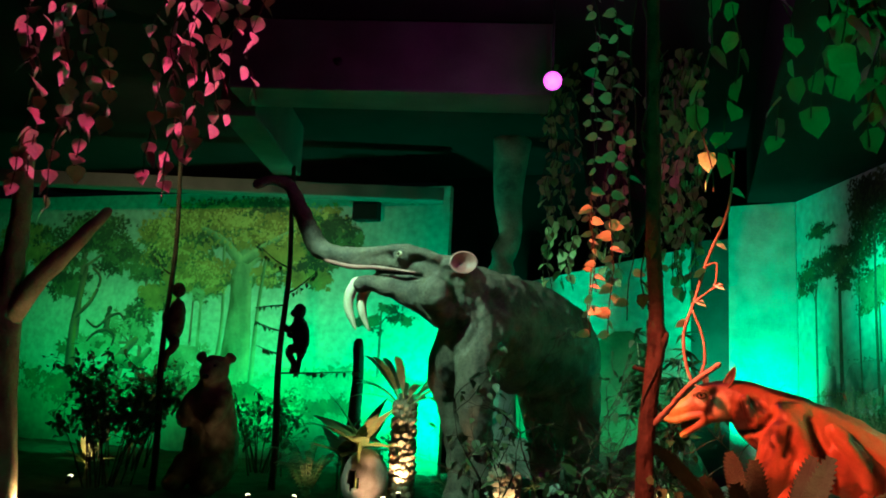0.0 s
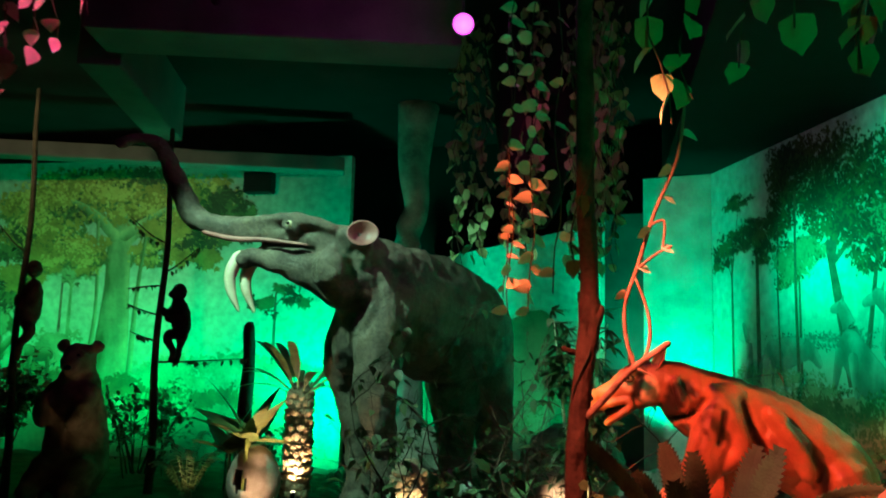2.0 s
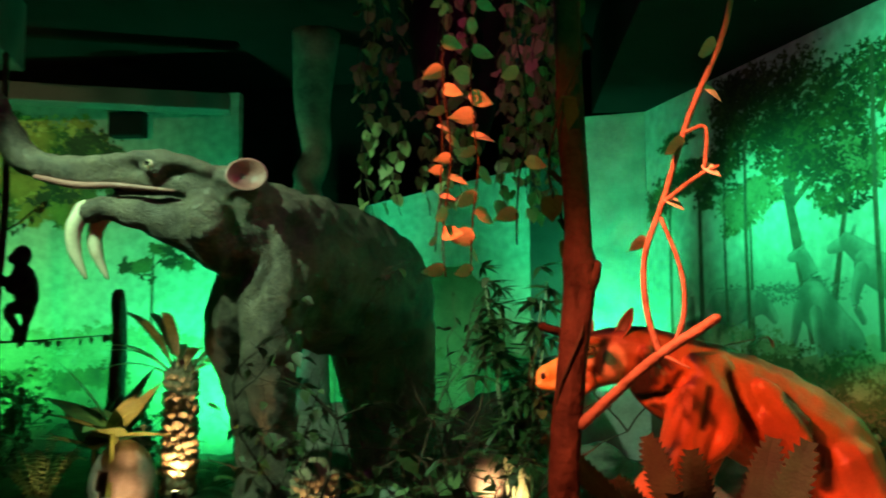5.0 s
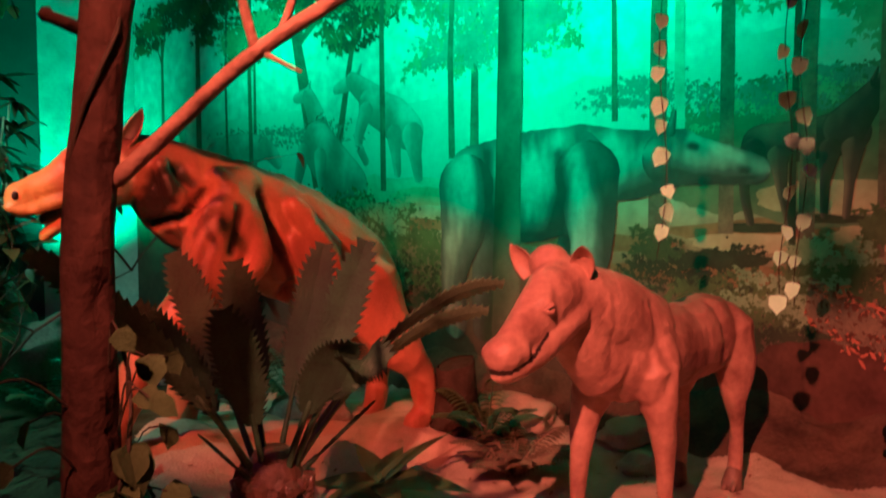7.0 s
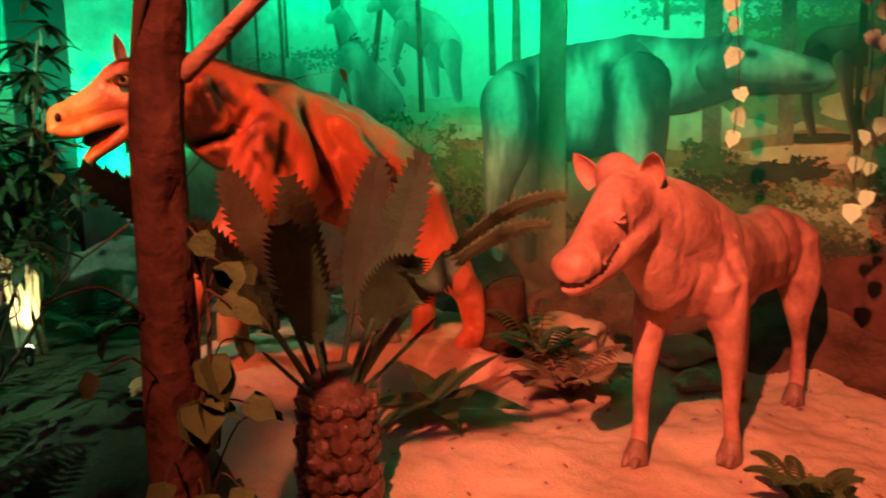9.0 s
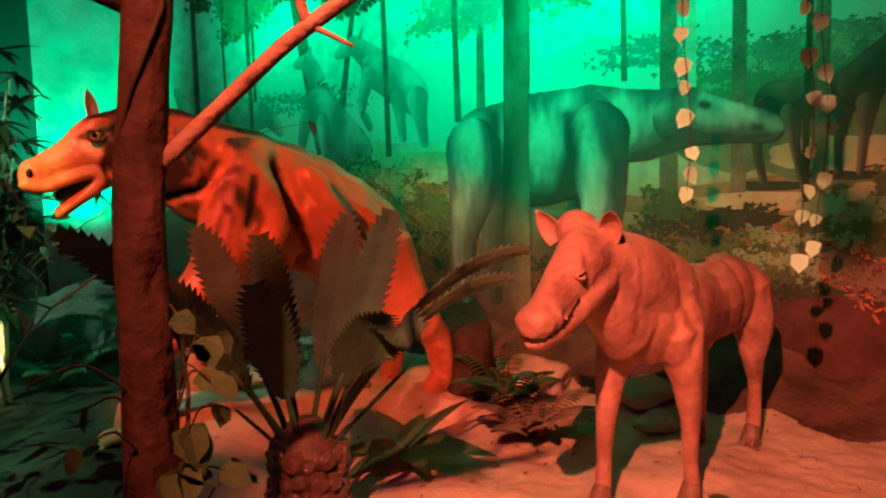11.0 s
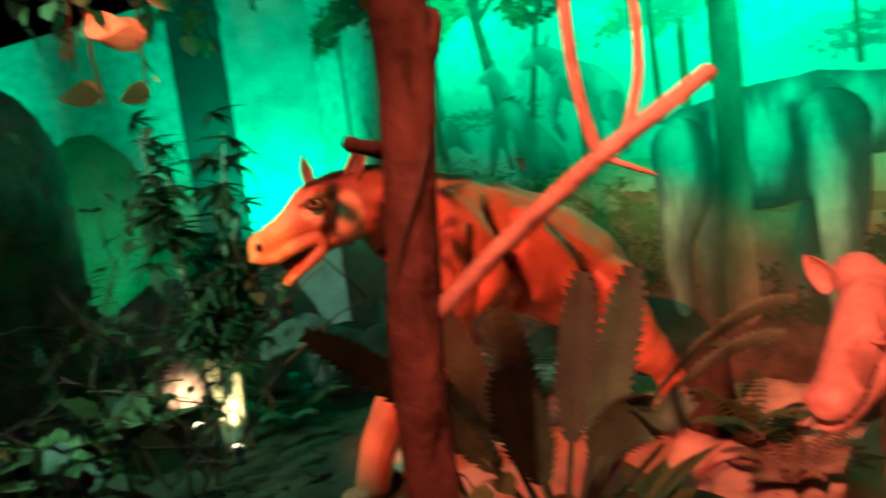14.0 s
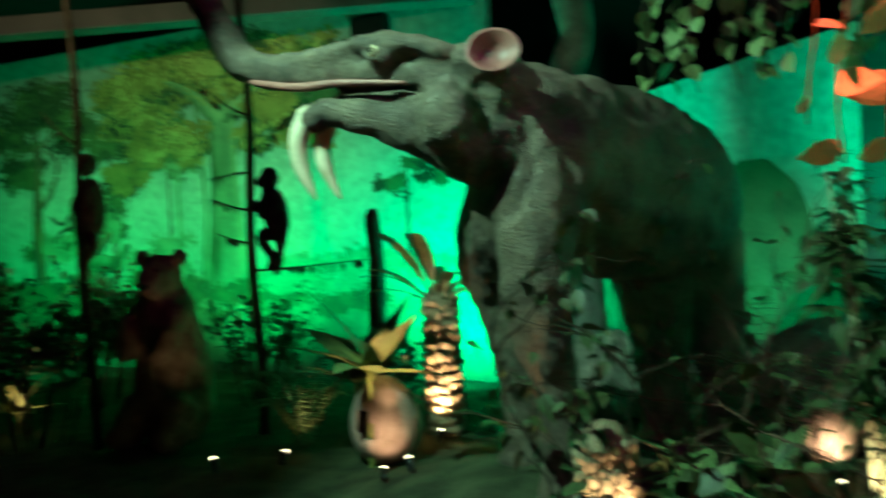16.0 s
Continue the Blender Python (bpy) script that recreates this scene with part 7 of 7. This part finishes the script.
def fern(place, n, reach, label, seed, mat, rise=0.5):
    """Arching fronds with two rows of narrow leaflets."""
    rg = random.Random(seed)
    x, y = place
    ob = holder("fern", (x, y, height(x, y)), label, "fern", "ferns")
    for k in range(n):
        a = 2 * math.pi * k / n + rg.uniform(-0.3, 0.3)
        d = Vector((math.cos(a), math.sin(a), 0))
        L = reach * rg.uniform(0.7, 1.1)
        top = Vector((0, 0, rise * L * rg.uniform(0.8, 1.3)))
        bm = bmesh.new()
        prev = Vector((0, 0, 0))
        side = Vector((-d.y, d.x, 0))
        for i in range(1, 19):
            t = i / 18
            p = d * L * t + top * (2 * t - 1.25 * t * t)
            tube(bm, [prev, p], [0.004, 0.004], 4, caps=False)
            w = L * 0.2 * math.sin(math.pi * min(1, t * 0.9 + 0.1)) + 0.01
            for s in (-1, 1):
                b = p + side * s * w + d * w * 0.45 - Vector((0, 0, w * 0.25))
                e = d * 0.012
                v = [bm.verts.new(p - e), bm.verts.new((p + b) / 2 - e + Vector((0, 0, 0.01))), bm.verts.new(b), bm.verts.new((p + b) / 2 + e + Vector((0, 0, 0.01))), bm.verts.new(p + e)]
                bm.faces.new(v)
            prev = p
        link("frond", bm, mat, ob)
    return ob


DRYFERN = paint("dry_fern", (0.12, 0.085, 0.05), (0.3, 0.22, 0.14), 12, 0.85, 0.25, 60)
fern((2.46, 4.0), 20, 0.34, "withered grey-brown fern rosette on the sand", 59, DRYFERN, 0.6)
fern((2.5, 4.28), 12, 0.32, "dark green fern tuft behind a withered rosette", 71, DARKLEAF, 0.9)
fern((2.33, 2.6), 8, 0.22, "small dark fern on the sand", 51, DARKLEAF, 0.9)
fern((0.05, 3.1), 10, 0.5, "dark drooping fern at the foot of a post", 52, DARKLEAF, 0.6)
fern((-0.3, 3.9), 10, 0.55, "dark fern on mossy soil", 53, DARKLEAF, 0.6)
fern((-4.04, 6.84), 13, 0.5, "pale-lit upright fern on dark soil", 54, DARKFROND, 1.5)
fern((-2.2, 6.9), 10, 0.5, "dark fern by the statue's feet", 55, DARKLEAF, 0.7)
fern((-0.6, 6.4), 10, 0.6, "green fern under the statue", 56, DARKFROND, 0.8)
fern((1.9, 5.5), 9, 0.5, "green fern behind the statue", 57, DARKFROND, 0.8)
fern((-0.4, 6.75), 9, 0.75, "tall arching green fern behind the bushes", 60, DARKFROND, 1.5)
fern((0.6, 6.6), 9, 0.5, "green fern beside bamboo", 58, DARKFROND, 0.7)


def broad_plant(place, zc, n, length, width, mat, label, seed, tilt=(20, 60)):
    rg = random.Random(seed)
    x, y = place
    ob = holder("broadleaf_plant", (x, y, height(x, y)), label, "plant", "broadleaf plants")
    me = leaf_mesh("leaf_broad", length, width, mat, 0.2, 0.0, 9)
    bm = bmesh.new()
    tube(bm, [(0, 0, -0.03), (0.01, 0, zc)], [0.03, 0.02], 8)
    link("stem", bm, mat, ob)
    for k in range(n):
        share("leaf", me, ob, Matrix.Translation((0, 0, zc)) @ hang(-rg.uniform(*tilt), 360 * k / n + rg.uniform(-15, 15), rg.uniform(-15, 15)) @ Matrix.Scale(rg.uniform(0.75, 1.15), 4))
    return ob


OLIVELEAF = paint("olive_leaf", (0.07, 0.1, 0.03), (0.2, 0.25, 0.075), 9, 0.5, 0.2, 60, spots=(0.16, 0.13, 0.04))
broad_plant((-3.25, 6.62), 0.7, 10, 0.92, 0.25, OLIVELEAF, "olive-green plant with long broad leaves behind a broken egg", 61, (0, 72))
broad_plant((-3.22, 6.5), 0.74, 9, 0.26, 0.07, YELLOWLEAF, "small yellow shoots at the heart of a broad-leaved plant", 69, (20, 80))
broad_plant((-7.15, 6.55), 0.2, 9, 0.45, 0.15, OLIVELEAF, "olive-green leafy plant lit from its foot", 70, (10, 75))
broad_plant((-3.75, 7.2), 0.5, 7, 0.6, 0.22, DARKLEAF, "dark broad-leaved plant among cycads", 62, (20, 80))
broad_plant((1.75, 4.1), 0.05, 7, 0.42, 0.15, DARKLEAF, "low broad-leaved plant on the sand", 63, (5, 40))
broad_plant((-0.75, 5.6), 0.3, 7, 0.35, 0.18, IVY, "pale green broad-leaved plant by the elephant statue", 64, (-10, 50))
broad_plant((2.95, 2.02), 0.12, 8, 0.34, 0.19, DARKLEAF, "low dark broad-leaved plant at the sand's edge", 66, (5, 60))
broad_plant((-0.72, 5.25), 0.3, 8, 0.32, 0.17, IVY, "pale green broad-leaved plant by a scaly trunk", 67, (0, 60))
broad_plant((-0.4, 6.0), 0.25, 8, 0.42, 0.2, IVY, "green broad-leaved plant under the elephant statue", 68, (0, 50))
broad_plant((1.75, 6.6), 0.1, 8, 0.5, 0.24, DARKLEAF, "low plant with broad green leaves", 65, (-5, 50))


def rock(place, r, seed, mat, label):
    x, y = place
    bm = bmesh.new()
    bmesh.ops.create_icosphere(bm, subdivisions=4, radius=1.0)
    for v in bm.verts:
        d = 1 + 0.35 * noise.noise(v.co * 1.4 + Vector((seed, 0, 0))) + 0.1 * noise.noise(v.co * 5)
        v.co = Vector((v.co.x * r[0] * d, v.co.y * r[1] * d, max(v.co.z, -0.4) * r[2] * d))
    ob = tagged(link("rock", bm, mat), label, "rock", "rocks")
    ob.location = (x, y, height(x, y) + r[2] * 0.25)
    return ob


for k, (x, y, r) in enumerate(((1.9, 5.2, (0.25, 0.2, 0.16)), (2.9, 4.6, (0.3, 0.25, 0.12)), (1.5, 7.2, (0.5, 0.35, 0.3)), (0.9, 7.9, (0.6, 0.4, 0.35)), (-1.9, 8.6, (0.6, 0.5, 0.6)), (3.4, 4.1, (0.22, 0.16, 0.07)), (3.1, 3.75, (0.14, 0.1, 0.06)), (0.1, 8.6, (0.6, 0.5, 0.7)))):
    rock((x, y), r, 3.7 * k, SAND if k in (1, 5, 6) else ROCK, "lumpy sand-coloured rock on the sand" if k in (1, 5, 6) else "rough grey boulder on the soil")

# dark vent box on the back wall
bm = bmesh.new()
box(bm, (-4.95, 9.5, 4.02), (-4.5, 9.69, 4.34))
bmesh.ops.bevel(bm, geom=bm.edges[:], offset=0.015, segments=1, affect="EDGES")
tagged(link("vent_box", bm, BLACK, smooth=False), "dark vent box on the back wall", "vent", kind="structure")
# pale twisted column at the back
bm = bmesh.new()
tube(bm, *smooth_line([(-2.2, 9.3, -0.05), (-2.22, 9.3, 1.5), (-2.3, 9.3, 3.2), (-2.18, 9.3, 3.7), (-2.24, 9.3, 4.3), (-2.2, 9.3, 5.2)], [0.24, 0.2, 0.2, 0.17, 0.22, 0.3]), 16)
tagged(link("pale_column", bm, DIMPLASTER), "pale knobbly plaster column in the dark", "column", kind="structure")
bm = bmesh.new()
tube(bm, *smooth_line([(-0.3, 6.9, 3.2), (-0.3, 6.9, 3.9), (-0.3, 6.9, 5.2)], [0.22, 0.4, 0.6]), 18)
tagged(link("dark_column", bm, BLACK), "black hanging core wrapped in ivy", "column", kind="structure")
# spotlight with a blue pilot light at the wall's foot
ob = holder("floor_spotlight", (4.03, 2.92, height(4.03, 2.92)), "small floor spotlight with a blue pilot light", "spotlight")
bm = bmesh.new()
box(bm, (-0.05, -0.04, 0), (0.05, 0.04, 0.03))
tube(bm, [(0, 0, 0.05), (-0.02, 0.03, 0.12)], [0.03, 0.035], 12)
link("housing", bm, METAL, ob)
bm = bmesh.new()
ball(bm, (-0.02, -0.035, 0.11), 0.014)
link("pilot_light", bm, BLUELED, ob)

# dry leaf litter and bits of bark on the sand
rg = random.Random(77)
bm = bmesh.new()
for _ in range(150):
    x, y = rg.uniform(0.9, 3.9), rg.uniform(2.2, 4.6)
    s, a = rg.uniform(0.008, 0.026), rg.uniform(0, 6.28)
    z = height(x, y)
    c, d = Vector((math.cos(a), math.sin(a), rg.uniform(-0.2, 0.4))) * s, Vector((-math.sin(a), math.cos(a), rg.uniform(-0.3, 0.3))) * s * 0.4
    p = Vector((x, y, z + 0.008))
    bm.faces.new([bm.verts.new(p - c), bm.verts.new(p + d + Vector((0, 0, 0.004))), bm.verts.new(p + c), bm.verts.new(p - d)])
tagged(link("leaf_litter", bm, TWIG, smooth=False), "dry leaf bits strewn over the sand", "litter", kind="stuff")
